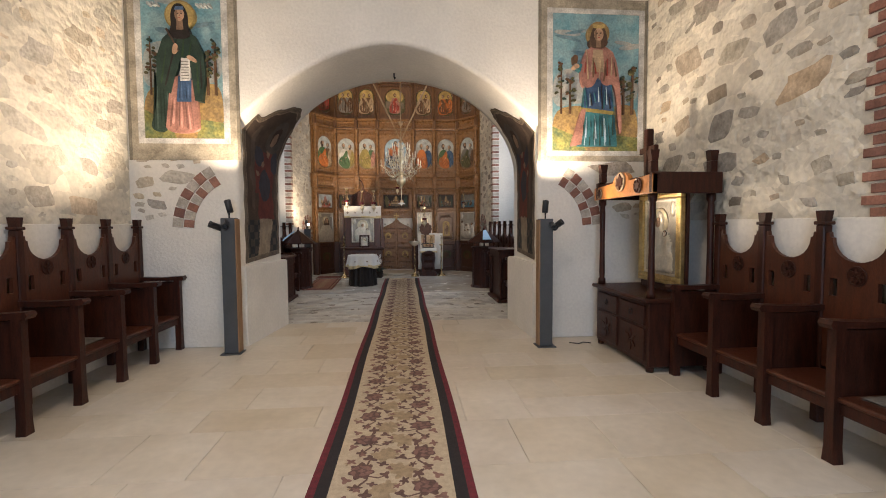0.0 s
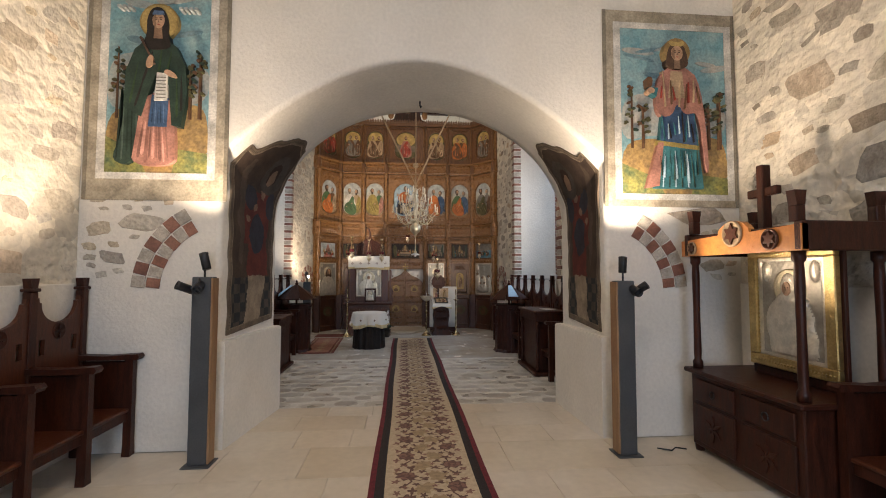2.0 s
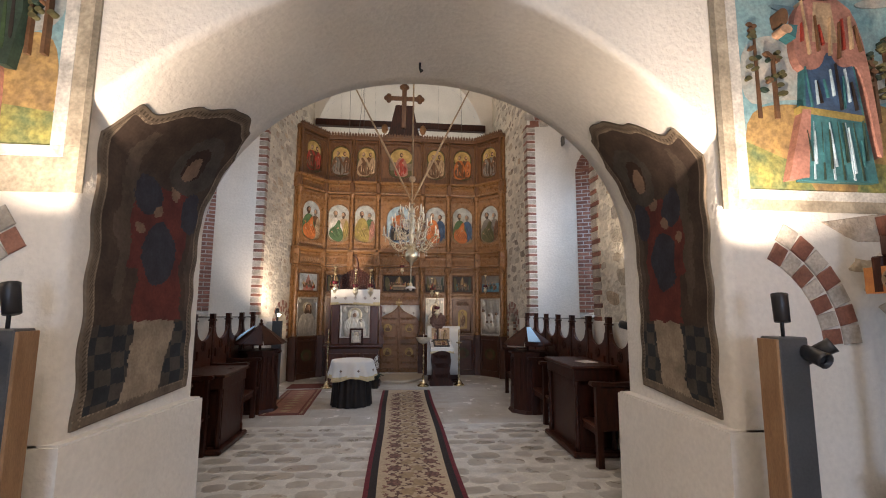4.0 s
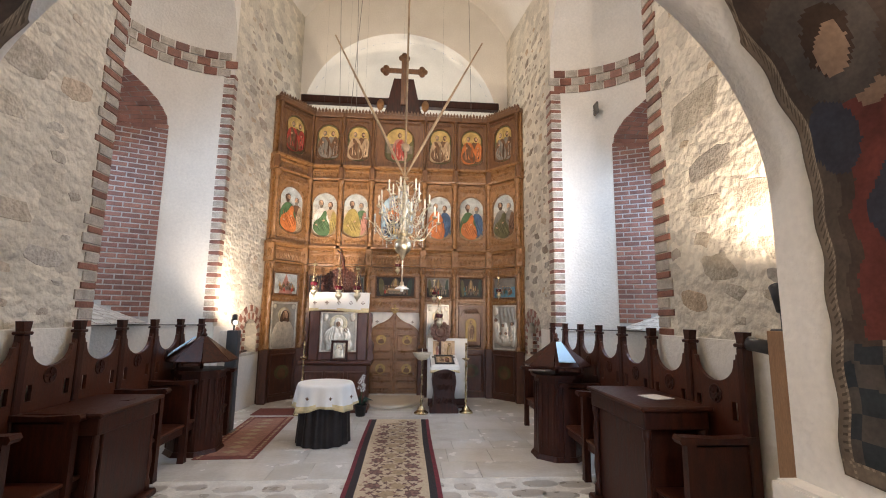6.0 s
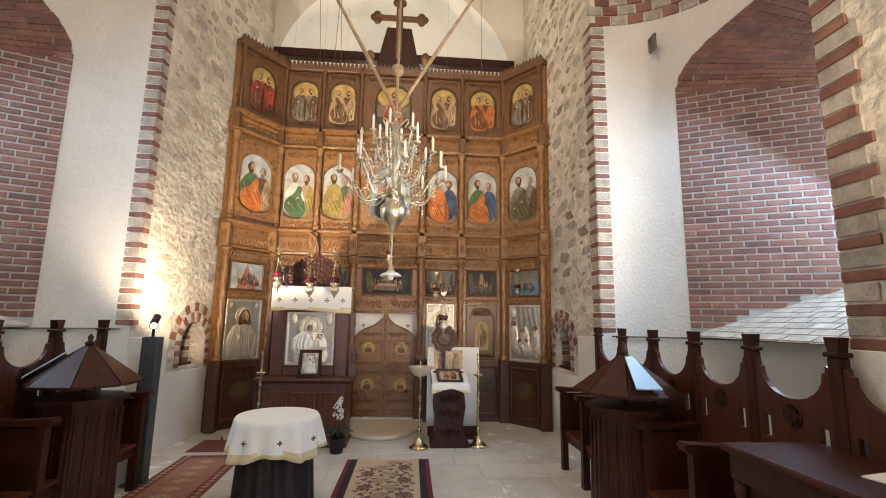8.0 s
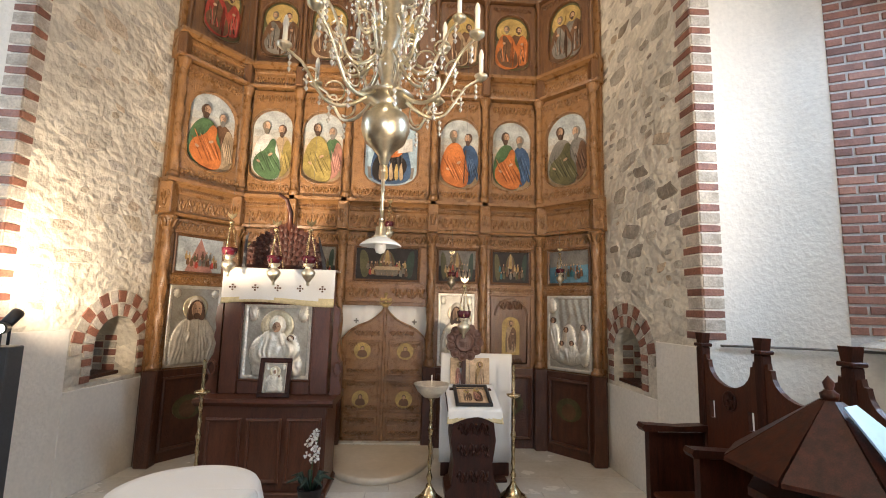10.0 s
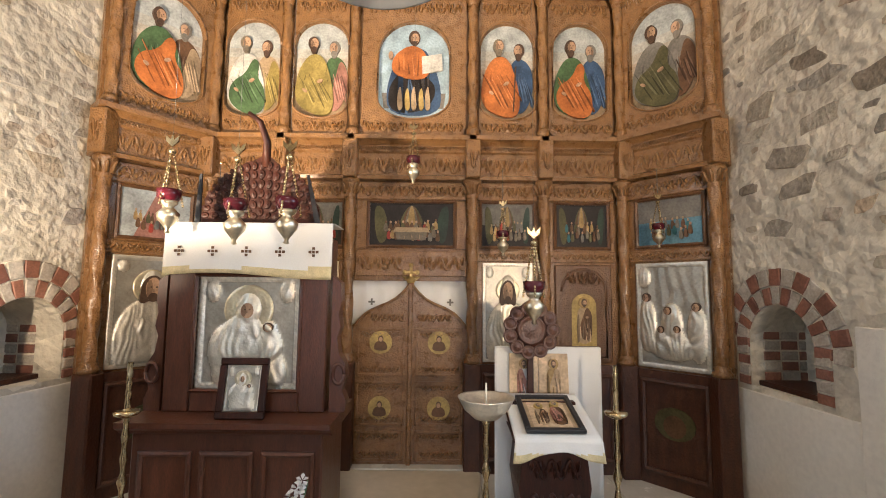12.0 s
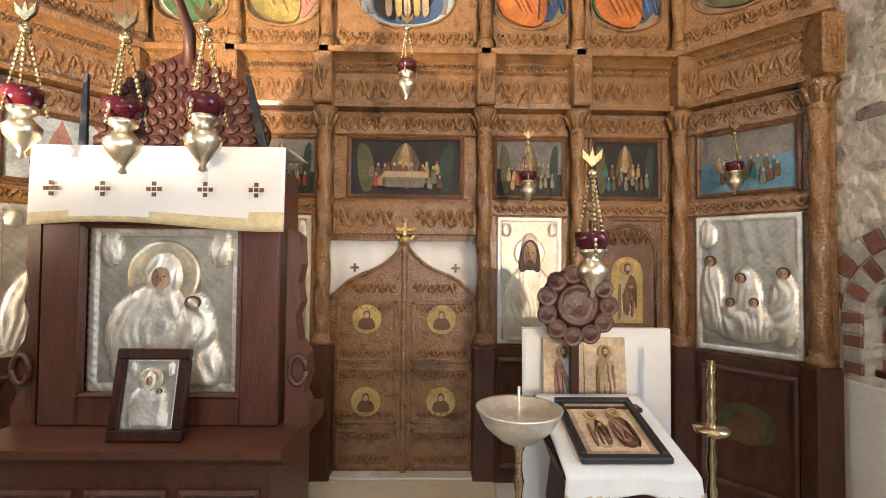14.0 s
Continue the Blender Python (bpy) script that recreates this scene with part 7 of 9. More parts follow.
def reveal_fresco(side):
    """An old dark fresco of a standing angel that follows the passage side up into the vault."""
    fr = thing("passage_fresco", pose(0, 0, 0), "dark old fresco of a standing angel on the passage side", "fresco", "frescoes in the passage")
    keys = list(FRESCO)
    nu, nv = 84, 190
    wide = 0.955 if side < 0 else 0.83

    def surf(u, z, off):
        lo, hi = 0.0, 0.5
        for _ in range(22):
            mid = (lo + hi) / 2
            if passage_profile(u, mid)[1] < z:
                lo = mid
            else:
                hi = mid
        v, step = (lo, 0.004) if side < 0 else (1 - lo, -0.004)
        x, zz = passage_profile(u, v)
        x2, z2 = passage_profile(u, v + step)
        t = Vector((x2 - x, 0, z2 - zz)).normalized()
        n = Vector((t.z, 0, -t.x)) if side < 0 else Vector((-t.z, 0, t.x))
        return Vector((x, WY + (WB - WY) * u, zz)) + n * off

    def ramp(q, stops):
        for (a, b), (c, d) in zip(stops, stops[1:]):
            if q <= c:
                k = (q - a) / (c - a)
                return b + (d - b) * k * k * (3 - 2 * k)
        return stops[-1][1]

    def ztop(q):
        return ramp(q, ((0, 2.60), (0.07, 2.80), (0.16, 2.785), (0.40, 2.94), (0.60, 3.03), (0.74, 3.05), (0.90, 2.99), (1.0, 2.80)))

    def far_edge(z):
        return wide + ramp(z, ((0.9, -0.02), (1.8, -0.03), (2.2, -0.01), (2.6, 0.02), (3.1, 0.02))) + 0.006 * math.sin(z * 23)

    def shade_of(q, z):
        # q across from the porch to the nave, z up
        q0, z0 = q, z
        q += 0.05 * noise.noise(Vector((q0 * 6, z0 * 5, side * 3))) + 0.015 * noise.noise(Vector((q0 * 40, z0 * 30, side)))
        z += 0.020 * noise.noise(Vector((q0 * 9, z0 * 8, 5 + side)))

        def oval(cx, cz, rx, rz):
            return ((q - cx) / rx) ** 2 + ((z - cz) / rz) ** 2 < 1
        if oval(0.70, 2.60, 0.065, 0.085):
            return "skin"
        if oval(0.70, 2.64, 0.10, 0.12):
            return "hair"
        if oval(0.72, 2.64, 0.20, 0.22):
            return "floor"
        if oval(0.50, 2.25, 0.05, 0.045) or oval(0.66, 2.44, 0.05, 0.09) or oval(0.36, 2.12, 0.04, 0.04):
            return "skin"
        if oval(0.57, 1.97, 0.17, 0.21):
            return "blue"
        if oval(0.40, 2.34, 0.13, 0.13) or oval(0.84, 2.30, 0.10, 0.15):
            return "blue" if z0 > 2.2 else "cloak"
        if 1.86 < z < 2.42 and abs(q - 0.55) < 0.27 - 0.10 * max(0, z - 2.2):
            return "robe"
        if 1.54 < z <= 1.86 and abs(q - 0.60) < 0.22 + 0.10 * (1.86 - z):
            return "robe"
        if 1.06 < z <= 1.56 and 0.34 + 0.08 * (z - 1.06) - 0.10 * max(0, 1.16 - z) * 4 < q < 0.66 + 0.22 * (z - 1.06):
            return "pale"
        if 1.6 < z < 2.72 and (oval(0.24, 2.20, 0.07, 0.55) or oval(0.93, 1.95, 0.05, 0.45)):
            return "wing"
        if z < 1.52:
            return "check" if (int(q0 * 9) + int(z0 * 11)) % 2 else "floor"
        return "ground"

    def zof(q, p):
        z0 = 0.985 + 0.06 * q
        return z0 + (ztop(q) - z0) * p
    rows = {}
    for lay, off in ((0, 0.0), (1, 0.014)):
        for i in range(nu + 1):
            for j in range(nv + 1):
                q = i / nu
                z = zof(q, j / nv)
                near = 0.10 + 0.008 * math.sin(z * 17)
                rows[lay, i, j] = surf(near + (far_edge(z) - near) * q, z, off)
    rim_u, rim_v = 5, 6
    field, border = bmesh.new(), bmesh.new()
    seen = {}

    def vert(bm, key):
        if (bm, key) not in seen:
            seen[bm, key] = bm.verts.new(rows[key])
        return seen[bm, key]
    for i in range(nu):
        for j in range(nv):
            rim = i < rim_u or i >= nu - rim_u or j < rim_v or j >= nv - rim_v
            bm = border if rim else field
            f = bm.faces.new([vert(bm, k) for k in ((1, i, j), (1, i + 1, j), (1, i + 1, j + 1), (1, i, j + 1))])
            f.smooth = True
            if not rim:
                f.material_index = keys.index(shade_of((i + 0.5) / nu, zof((i + 0.5) / nu, (j + 0.5) / nv)))
                continue
            upright = (i in (2, 3) or i in (nu - 3, nu - 4)) and j % 3 == 0 and rim_v < j
            level = j in (nv - 3, nv - 4) and i % 2 == 0
            inner = i in (rim_u - 1, nu - rim_u) or j in (rim_v - 1, nv - rim_v)
            f.material_index = keys.index("tick" if upright or level else "pale" if inner and (i * 7 + j * 5) % 11 < 5 else "edge")
    for i in range(nu):
        for j in (0, nv):
            border.faces.new([vert(border, k) for k in ((1, i, j), (1, i + 1, j), (0, i + 1, j), (0, i, j))]).material_index = 1
    for j in range(nv):
        for i in (0, nu):
            border.faces.new([vert(border, k) for k in ((1, i, j), (1, i, j + 1), (0, i, j + 1), (0, i, j))]).material_index = 1
    mats = [FRESCO[k] for k in keys]
    part("painted_plaster", field, mats, fr, "worn painted plaster with an angel in red")
    part("painted_border", border, mats, fr, "pale border band with dark marks")


reveal_fresco(-1)
reveal_fresco(1)

# ---- icon shrine left of the royal doors ----
SH = thing("icon_shrine", pose(0, 0, 0), "large dark wooden shrine with a silver covered icon behind glass", "icon stand")
sx0, sx1 = -1.64, -0.56
bm = bmesh.new()
box(bm, sx0, sx1, 12.98, 13.50, 0.04, 0.76, 0.01)
part("base_cabinet", bm, SHRINEWOOD, SH)
for k in range(3):
    bm = bmesh.new()
    ring_frame(bm, sx0 + 0.05 + k * 0.345, sx0 + 0.05 + k * 0.345 + 0.30, 0.12, 0.66, 0.03, 12.98, 12.958)
    part("panel_moulding", bm, SHRINEWOOD, SH)
bm = bmesh.new()
prof = [(12.90, 0.83), (12.90, 0.80), (12.93, 0.78), (12.95, 0.76), (13.52, 0.76), (13.52, 0.83)]
a = [bm.verts.new((sx0 - 0.05, y, z)) for y, z in prof]
b = [bm.verts.new((sx1 + 0.06, y, z)) for y, z in prof]
bm.faces.new(a), bm.faces.new(b)
for i in range(len(prof)):
    bm.faces.new((a[i], a[(i + 1) % 6], b[(i + 1) % 6], b[i]))
part("ledge", bm, SHRINEWOOD, SH)
bm = bmesh.new()
box(bm, sx0 - 0.03, sx1 + 0.03, 12.94, 13.5, 0.0, 0.05, 0.01)
part("plinth", bm, SHRINEWOOD, SH)
bm = bmesh.new()
box(bm, -1.58, -0.60, 13.20, 13.38, 0.83, 1.90)
part("case_back", bm, SHRINEWOOD, SH)
for p, q, r, s in ((-1.58, -1.42, 0.83, 1.90), (-0.76, -0.60, 0.83, 1.90), (-1.418, -0.762, 0.83, 0.95), (-1.418, -0.762, 1.66, 1.90)):
    bm = bmesh.new()
    box(bm, p, q, 13.14, 13.202, r, s, 0.008)
    part("case_rail", bm, SHRINEWOOD, SH)
bm = bmesh.new()
ring_frame(bm, -1.425, -0.755, 0.945, 1.665, 0.02, 13.16, 13.13)
part("case_moulding", bm, SHRINEWOOD, SH)
silver_icon("silver_icon", SH, pose(-1.09, 13.196, 0), 0.64, 0.955, 1.655)
for x, s in ((-1.60, -1), (-0.575, 1)):
    bm = bmesh.new()
    pts = [(0.0, 0.83), (0.13, 0.83), (0.135, 0.90), (0.10, 0.96), (0.13, 1.04), (0.12, 1.12), (0.07, 1.18), (0.05, 1.28), (0.08, 1.34), (0.06, 1.42), (0.08, 1.50), (0.07, 1.62), (0.0, 1.66)]
    prism(bm, [(x + s * p * 0.75, z) for p, z in pts], 13.16, 13.26)
    tube(bm, [(x + s * (0.055 + 0.035 * math.cos(t)), 13.15, 1.06 + 0.06 * math.sin(t)) for t in [2 * math.pi * i / 14 for i in range(15)]], 0.012, 6)
    part("side_scroll", bm, SHRINEWOOD, SH, "carved scroll bracket")
# carved crest like a fan of leaves
bm = bmesh.new()
crest_rng = random.Random(12)
fan = []
for k in range(45):
    a = math.pi * k / 44
    r = 0.37 + 0.028 * abs(math.sin(7.5 * a)) + 0.06 * math.exp(-((a - math.pi / 2) / 0.25) ** 2)
    fan.append((-1.10 + r * math.cos(a), 2.02 + r * 0.98 * math.sin(a)))
prism(bm, [(-0.72, 1.90), (-1.48, 1.90)][::-1] + fan, 13.29, 13.32)
for ring_r, n, size in ((0.365, 23, 0.026), (0.305, 19, 0.028), (0.24, 15, 0.028), (0.175, 11, 0.028), (0.11, 7, 0.028), (0.05, 3, 0.026)):
    for k in range(n):
        a = math.pi * (k + 0.5) / n
        x, z = -1.10 + ring_r * math.cos(a), 2.03 + ring_r * math.sin(a)
        m = Matrix.Translation((x, 13.29, z)) @ Matrix.Rotation(math.pi / 2 - a, 4, "Y") @ Matrix.Rotation(math.pi / 2, 4, "X")
        lathe(bm, [(size, 0.0), (0.9 * size, 0.009), (0.6 * size, 0.006), (0.35 * size, 0.012), (0.0, 0.014)], 9, m @ Matrix.Diagonal((0.8, 1.15, 1, 1)))
tube(bm, [(-1.08, 13.30, 2.38), (-1.07, 13.28, 2.55), (-1.11, 13.25, 2.68), (-1.18, 13.22, 2.73)], [0.03, 0.025, 0.02, 0.014], 8)
part("crest", bm, DARKWOOD, SH, "dark carved crest like a fan of leaves")
for x, dx in ((-1.46, 0.02), (-0.70, -0.06)):
    bm = bmesh.new()
    prism(bm, [(x, 1.98), (x + 0.035, 1.98), (x + 0.012 + dx, 2.30), (x - 0.004 + dx, 2.30)], 13.16, 13.175)
    part("strap", bm, BLACK, SH, "dark strap holding the cloth")
bm = bmesh.new()


def cloth_fn(u, v):
    x = -1.60 + 1.03 * u
    if v < 0.35:
        return Vector((x, 13.42 - 0.30 * v / 0.35, 1.985 + 0.004 * math.sin(u * 9)))
    t = (v - 0.35) / 0.65
    return Vector((x, 13.11 - 0.012 * math.sin(u * 7 + 1) * t - 0.008, 1.98 - 0.33 * t + 0.018 * t * math.sin(u * 5)))


grid(bm, cloth_fn, 50, 20, 0, True)
for f in bm.faces:
    if f.calc_center_median().z < 1.70:
        f.material_index = 1
bmesh.ops.recalc_face_normals(bm, faces=bm.faces)
cl = part("shrine_cloth", bm, [CLOTH, YELLOWTRIM])
cl.modifiers.new("thick", "SOLIDIFY").thickness = 0.004
tagged(cl, "white linen cloth with brown embroidered crosses over the shrine", "cloth")
for k in range(5):
    bm = bmesh.new()
    for dx, dz in ((0, 0.022), (0, -0.022), (0.022, 0), (-0.022, 0), (0, 0)):
        box(bm, dx - 0.008, dx + 0.008, -0.002, 0.002, dz - 0.008, dz + 0.008)
    part("embroidered_cross", bm, P["brown"], cl, at=pose(-1.50 + 0.205 * k, 13.083, 1.80))
FI = thing("framed_icon", pose(-1.04, 12.99, 0.832, -10, 0, 0), "small silver icon in a dark frame leaning on the shrine ledge", "icon")
bm = bmesh.new()
for p, q, r, s in ((-0.14, 0.14, 0, 0.04), (-0.14, 0.14, 0.30, 0.34), (-0.14, -0.10, 0.04, 0.30), (0.10, 0.14, 0.04, 0.30)):
    box(bm, p, q, -0.02, 0.01, r, s, 0.005)
part("frame", bm, DARKWOOD, FI)
silver_icon("silver_cover", FI, pose(0, 0.006, 0), 0.20, 0.04, 0.30)

# ---- hanging oil lamps ----


def oil_lamp(x, y, z, up, size=1.0):
    la = thing("oil_lamp", pose(x, y, z), "small hanging brass oil lamp with a red glass cup on chains", "oil lamp", "hanging oil lamps")
    up /= size
    la.matrix_basis = la.matrix_basis @ Matrix.Scale(size, 4)
    bm = bmesh.new()
    lathe(bm, [(0.0, -0.11), (0.012, -0.105), (0.008, -0.09), (0.022, -0.07), (0.042, -0.045), (0.048, -0.02), (0.030, 0.0), (0.020, 0.012), (0.036, 0.025), (0.038, 0.04)], 14)
    part("bowl", bm, PALEBRASS, la)
    bm = bmesh.new()
    lathe(bm, [(0.036, 0.035), (0.050, 0.06), (0.052, 0.09), (0.046, 0.09), (0.0, 0.05)], 14)
    part("glass_cup", bm, GLASSRED, la, "dark red glass cup")
    for k in range(3):
        a = 2 * math.pi * k / 3 + 0.4
        bm = bmesh.new()
        n = 16
        for q in range(n):
            t0 = q / n
            r = 0.05 * (1 - t0) + 0.006
            zz = 0.02 + 0.24 * t0
            lathe(bm, [(0.0, -0.008), (0.0055, -0.004), (0.0055, 0.004), (0.0, 0.008)], 5, Matrix.Translation((r * math.cos(a), r * math.sin(a), zz)))
        part("chain", bm, BRASS, la)
    bm = bmesh.new()
    tube(bm, [(0, 0, 0.255), (0, 0, up)], 0.0008 if up > 2 else 0.003, 5)
    part("wire", bm, STEEL, la, "thin dark wire")
    bm = bmesh.new()
    lathe(bm, [(0.0, 0.25), (0.016, 0.26), (0.018, 0.275), (0.0, 0.285)], 8)
    for s in (-1, 1):
        prism(bm, [(0, 0.29), (s * 0.028, 0.315), (s * 0.032, 0.345), (s * 0.008, 0.32), (0, 0.35)], -0.005, 0.005)
    part("hanger", bm, BRASS, la, "brass hanger with a small bird")
    return la


for x, y, z, up, size in ((-0.11, 13.57, 2.46, 7.0, 1.0), (0.60, 13.95, 1.97, 0.60, 1.0), (1.88, 13.98, 2.05, 0.55, 1.0), (0.64, 12.95, 1.52, 8.0, 1.25), (-1.50, 12.95, 2.03, 7.27, 1.3), (-1.07, 12.867, 1.96, 7.51, 1.3), (-0.755, 12.8075, 1.96, 7.59, 1.3), (-1.72, 13.98, 2.0, 0.6, 1.0)):
    oil_lamp(x, y, z, up, size)
# wall arms that carry the lamps of the screen
for x, y, z, yb in ((0.60, 13.95, 2.57, 14.34), (1.88, 13.98, 2.60, 14.22), (-1.72, 13.98, 2.60, 14.12)):
    bm = bmesh.new()
    tube(bm, [(x, y, z), (x, (y + yb) / 2, z + 0.03), (x, yb, z + 0.01)], 0.006, 6)
    part("lamp_arm", bm, BRASS, ICO, "thin brass arm holding a lamp")
# ---- analogion right of the royal doors ----
AN = thing("analogion", pose(0.74, 13.08, 0), "dark carved wooden analogion with a sloping top", "lectern")
bm = bmesh.new()
prof = [(-0.24, 0.0), (0.24, 0.0), (0.24, 0.08), (0.19, 0.12), (0.17, 0.30), (0.20, 0.50), (0.18, 0.66), (0.22, 0.76), (-0.22, 0.76), (-0.18, 0.66), (-0.20, 0.50), (-0.17, 0.30), (-0.19, 0.12), (-0.24, 0.08)]
prism(bm, prof, -0.17, 0.17)
for z in (0.2, 0.42, 0.60):
    vine(bm, -0.14, 0.14, z, 0.05, -0.172, 0.008, 0.14)
part("body", bm, DARKWOOD, AN)
bm = bmesh.new()
m = Matrix.Translation((0, 0, 0.85)) @ Matrix.Rotation(radians(15), 4, "X")
box(bm, -0.24, 0.24, -0.26, 0.26, -0.03, 0.0, 0.008, 0, m)
part("sloping_top", bm, DARKWOOD, AN)
bm = bmesh.new()
box(bm, -0.20, 0.20, 0.10, 0.16, 0.76, 0.90, 0.006)
box(bm, -0.20, 0.20, -0.16, -0.10, 0.74, 0.80, 0.006)
part("support", bm, DARKWOOD, AN)
bm = bmesh.new()


def towel(u, v):
    x = -0.235 + 0.47 * u
    if v < 0.62:
        t = v / 0.62
        p = m @ Vector((x, 0.25 - 0.52 * t, 0.004))
        return p
    t = (v - 0.62) / 0.38
    p = m @ Vector((x * (1 + 0.06 * t), -0.272, 0.002))
    return p + Vector((0, -0.008 * math.sin(u * 18) * t - 0.012 * t, -0.085 * t - 0.03 * t * math.cos(u * 2 * math.pi)))


grid(bm, towel, 40, 22, 0, True)
for f in bm.faces:
    if f.calc_center_median().z < 0.715:
        f.material_index = 1
cl = part("towel", bm, [CLOTH, YELLOWTRIM], at=pose(0.74, 13.08, 0))
cl.modifiers.new("thick", "SOLIDIFY").thickness = 0.003
tagged(cl, "white linen towel with a cream fringe draped over the analogion", "cloth")
FR = thing("framed_icon", Matrix.Translation((0.74, 13.08, 0.0)) @ m @ Matrix.Translation((0.0, -0.02, 0.008)), "brown icon in a black frame lying under glass on the analogion", "icon")
bm = bmesh.new()
for p, q, r, s in ((-0.165, 0.165, -0.20, -0.17), (-0.165, 0.165, 0.17, 0.20), (-0.165, -0.135, -0.17, 0.17), (0.135, 0.165, -0.17, 0.17)):
    box(bm, p, q, r, s, 0.0, 0.025, 0.004)
part("frame", bm, BLACK, FR)
pic = Picture()
pic.shape([(-0.136, -0.171), (0.136, -0.171), (0.136, 0.171), (-0.136, 0.171)], P["tan"])
# pale brown ground, with the glare on the glass mixed into the tan
pic.shape([(-0.11, -0.14), (0.11, -0.14), (0.11, 0.14), (-0.11, 0.14)], tone("tan", 1.4))
pic.person(-0.045, -0.12, 0.22, "tan", "brown", 1, "gold")
pic.person(0.05, -0.12, 0.22, "brown", "pink", -1, "gold")
pic.done("picture", FR, Matrix.Translation((0, 0, 0.006)) @ Matrix.Rotation(-math.pi / 2, 4, "X"))
# high stand behind, with a towel and an open diptych
TS = thing("icon_board", pose(0.83, 13.44, 0), "tall stand draped with a white towel behind the analogion", "stand")
bm = bmesh.new()
box(bm, -0.34, 0.34, 0.0, 0.03, 0.02, 1.19, 0.006)
box(bm, -0.30, 0.30, -0.12, 0.15, 0, 0.03, 0.006)
part("board", bm, DARKWOOD, TS)
bm = bmesh.new()
grid(bm, lambda u, v: Vector((-0.36 + 0.72 * u, -0.008 + 0.006 * math.sin(u * 16) * (1 - v), 0.15 + 1.05 * v)), 30, 6, 0, True)
grid(bm, lambda u, v: Vector((-0.36 + 0.72 * u, -0.008 + 0.05 * v, 1.20)), 30, 1, 0, True)
tw = part("hanging_towel", bm, CLOTH, at=pose(0.83, 13.44, 0))
tw.modifiers.new("thick", "SOLIDIFY").thickness = 0.003
tagged(tw, "long white towel hanging over the icon board", "cloth")
DI = thing("diptych", pose(0.76, 13.40, 0.83, -6, 0, 0), "open wooden diptych with two line drawn saints", "icon")
for s in (-1, 1):
    bm = bmesh.new()
    box(bm, s * 0.10 - 0.098, s * 0.10 + 0.098, -0.012, 0.0, 0, 0.33, 0.003)
    leaf = part("leaf", bm, tone("tan", 1.4), DI, at=pose(0, 0, 0, 0, 0, -4 * s))
    pic = Picture()
    pic.layer = 20
    pic.person(s * 0.10, 0.02, 0.27, "ochre" if s > 0 else "white", "tan" if s > 0 else "pink", s, "ochre")
    pic.done("drawing", leaf, None)
WM = thing("carved_rosette_stand", pose(0.69, 13.30, 1.325), "round dark carved wooden disc with a wreath of small rosettes", "carving")
bm = bmesh.new()
lathe(bm, [(0.0, 0.012), (0.165, 0.012), (0.17, 0.0), (0.165, -0.012), (0.0, -0.012)], 33, Matrix.Rotation(math.pi / 2, 4, "X"))
wreath = part("backing_disc", bm, DARKWOOD, WM)
for k in range(11):
    a = 2 * math.pi * k / 11
    bm = bmesh.new()
    lathe(bm, [(0.044, 0.006), (0.046, 0.018), (0.040, 0.024), (0.034, 0.016), (0.026, 0.018), (0.012, 0.026), (0.0, 0.028)], 14, Matrix.Translation((0.142 * math.cos(a), 0, 0.142 * math.sin(a))) @ Matrix.Rotation(math.pi / 2, 4, "X"))
    part("ring", bm, DARK_AND_SHADED, wreath, "small carved rosette")
bm = bmesh.new()
lathe(bm, [(0.092, 0.008), (0.094, 0.026), (0.082, 0.032), (0.074, 0.022), (0.05, 0.026), (0.0, 0.034)], 28, Matrix.Rotation(math.pi / 2, 4, "X"))
part("centre_disc", bm, DARK_AND_SHADED, WM)
bm = bmesh.new()
box(bm, -0.02, 0.02, 0.02, 0.05, -1.33, -0.05, 0.004)
part("stem", bm, DARKWOOD, WM)

# ---- candle stands ----


def candle_stand(x, y, h, bowl):
    cs = thing("candle_stand", pose(x, y, 0), "tall turned brass candle stand with a wide sand bowl" if bowl else "tall turned brass candle stand", "candle stand", "candle stands")
    bm = bmesh.new()
    lathe(bm, [(0.12, 0), (0.12, 0.02), (0.085, 0.04), (0.06, 0.07), (0.03, 0.11), (0.022, 0.14)], 20)
    part("foot", bm, BRASS, cs)
    bm = bmesh.new()
    prof = [(0.018, 0.13)]
    k = int((h - 0.25) / 0.11)
    for i in range(k):
        z = 0.15 + (h - 0.25) * i / k
        prof += [(0.013, z), (0.026 if i % 3 == 0 else 0.02, z + 0.045), (0.013, z + 0.09)]
    prof += [(0.014, h - 0.08), (0.026, h - 0.05), (0.012, h - 0.02)]
    lathe(bm, prof, 12)
    part("stem", bm, BRASS, cs)
    bm = bmesh.new()
    if bowl:
        lathe(bm, [(0.02, h - 0.04), (0.07, h - 0.03), (0.125, h + 0.02), (0.155, h + 0.075), (0.16, h + 0.085), (0.15, h + 0.08), (0.12, h + 0.045), (0.0, h + 0.04)], 28)
        part("bowl", bm, SILVER, cs, "shallow metal sand bowl")
        bm = bmesh.new()
        lathe(bm, [(0.005, h + 0.04), (0.005, h + 0.16)], 6)
        part("taper", bm, CANDLE, cs)
    else:
        lathe(bm, [(0.012, h - 0.08), (0.06, h - 0.055), (0.065, h - 0.04), (0.012, h - 0.035)], 18)
        part("drip_dish", bm, BRASS, cs)
        bm = bmesh.new()
        twisted(bm, 0, 0, h - 0.03, h + 0.22, 0.014, 4, 10, 24)
        part("twisted_holder", bm, BRASS, cs)
    return cs


candle_stand(0.36, 12.92, 0.90, True)
candle_stand(1.11, 12.98, 0.93, False)
candle_stand(-1.58, 12.84, 0.95, False)

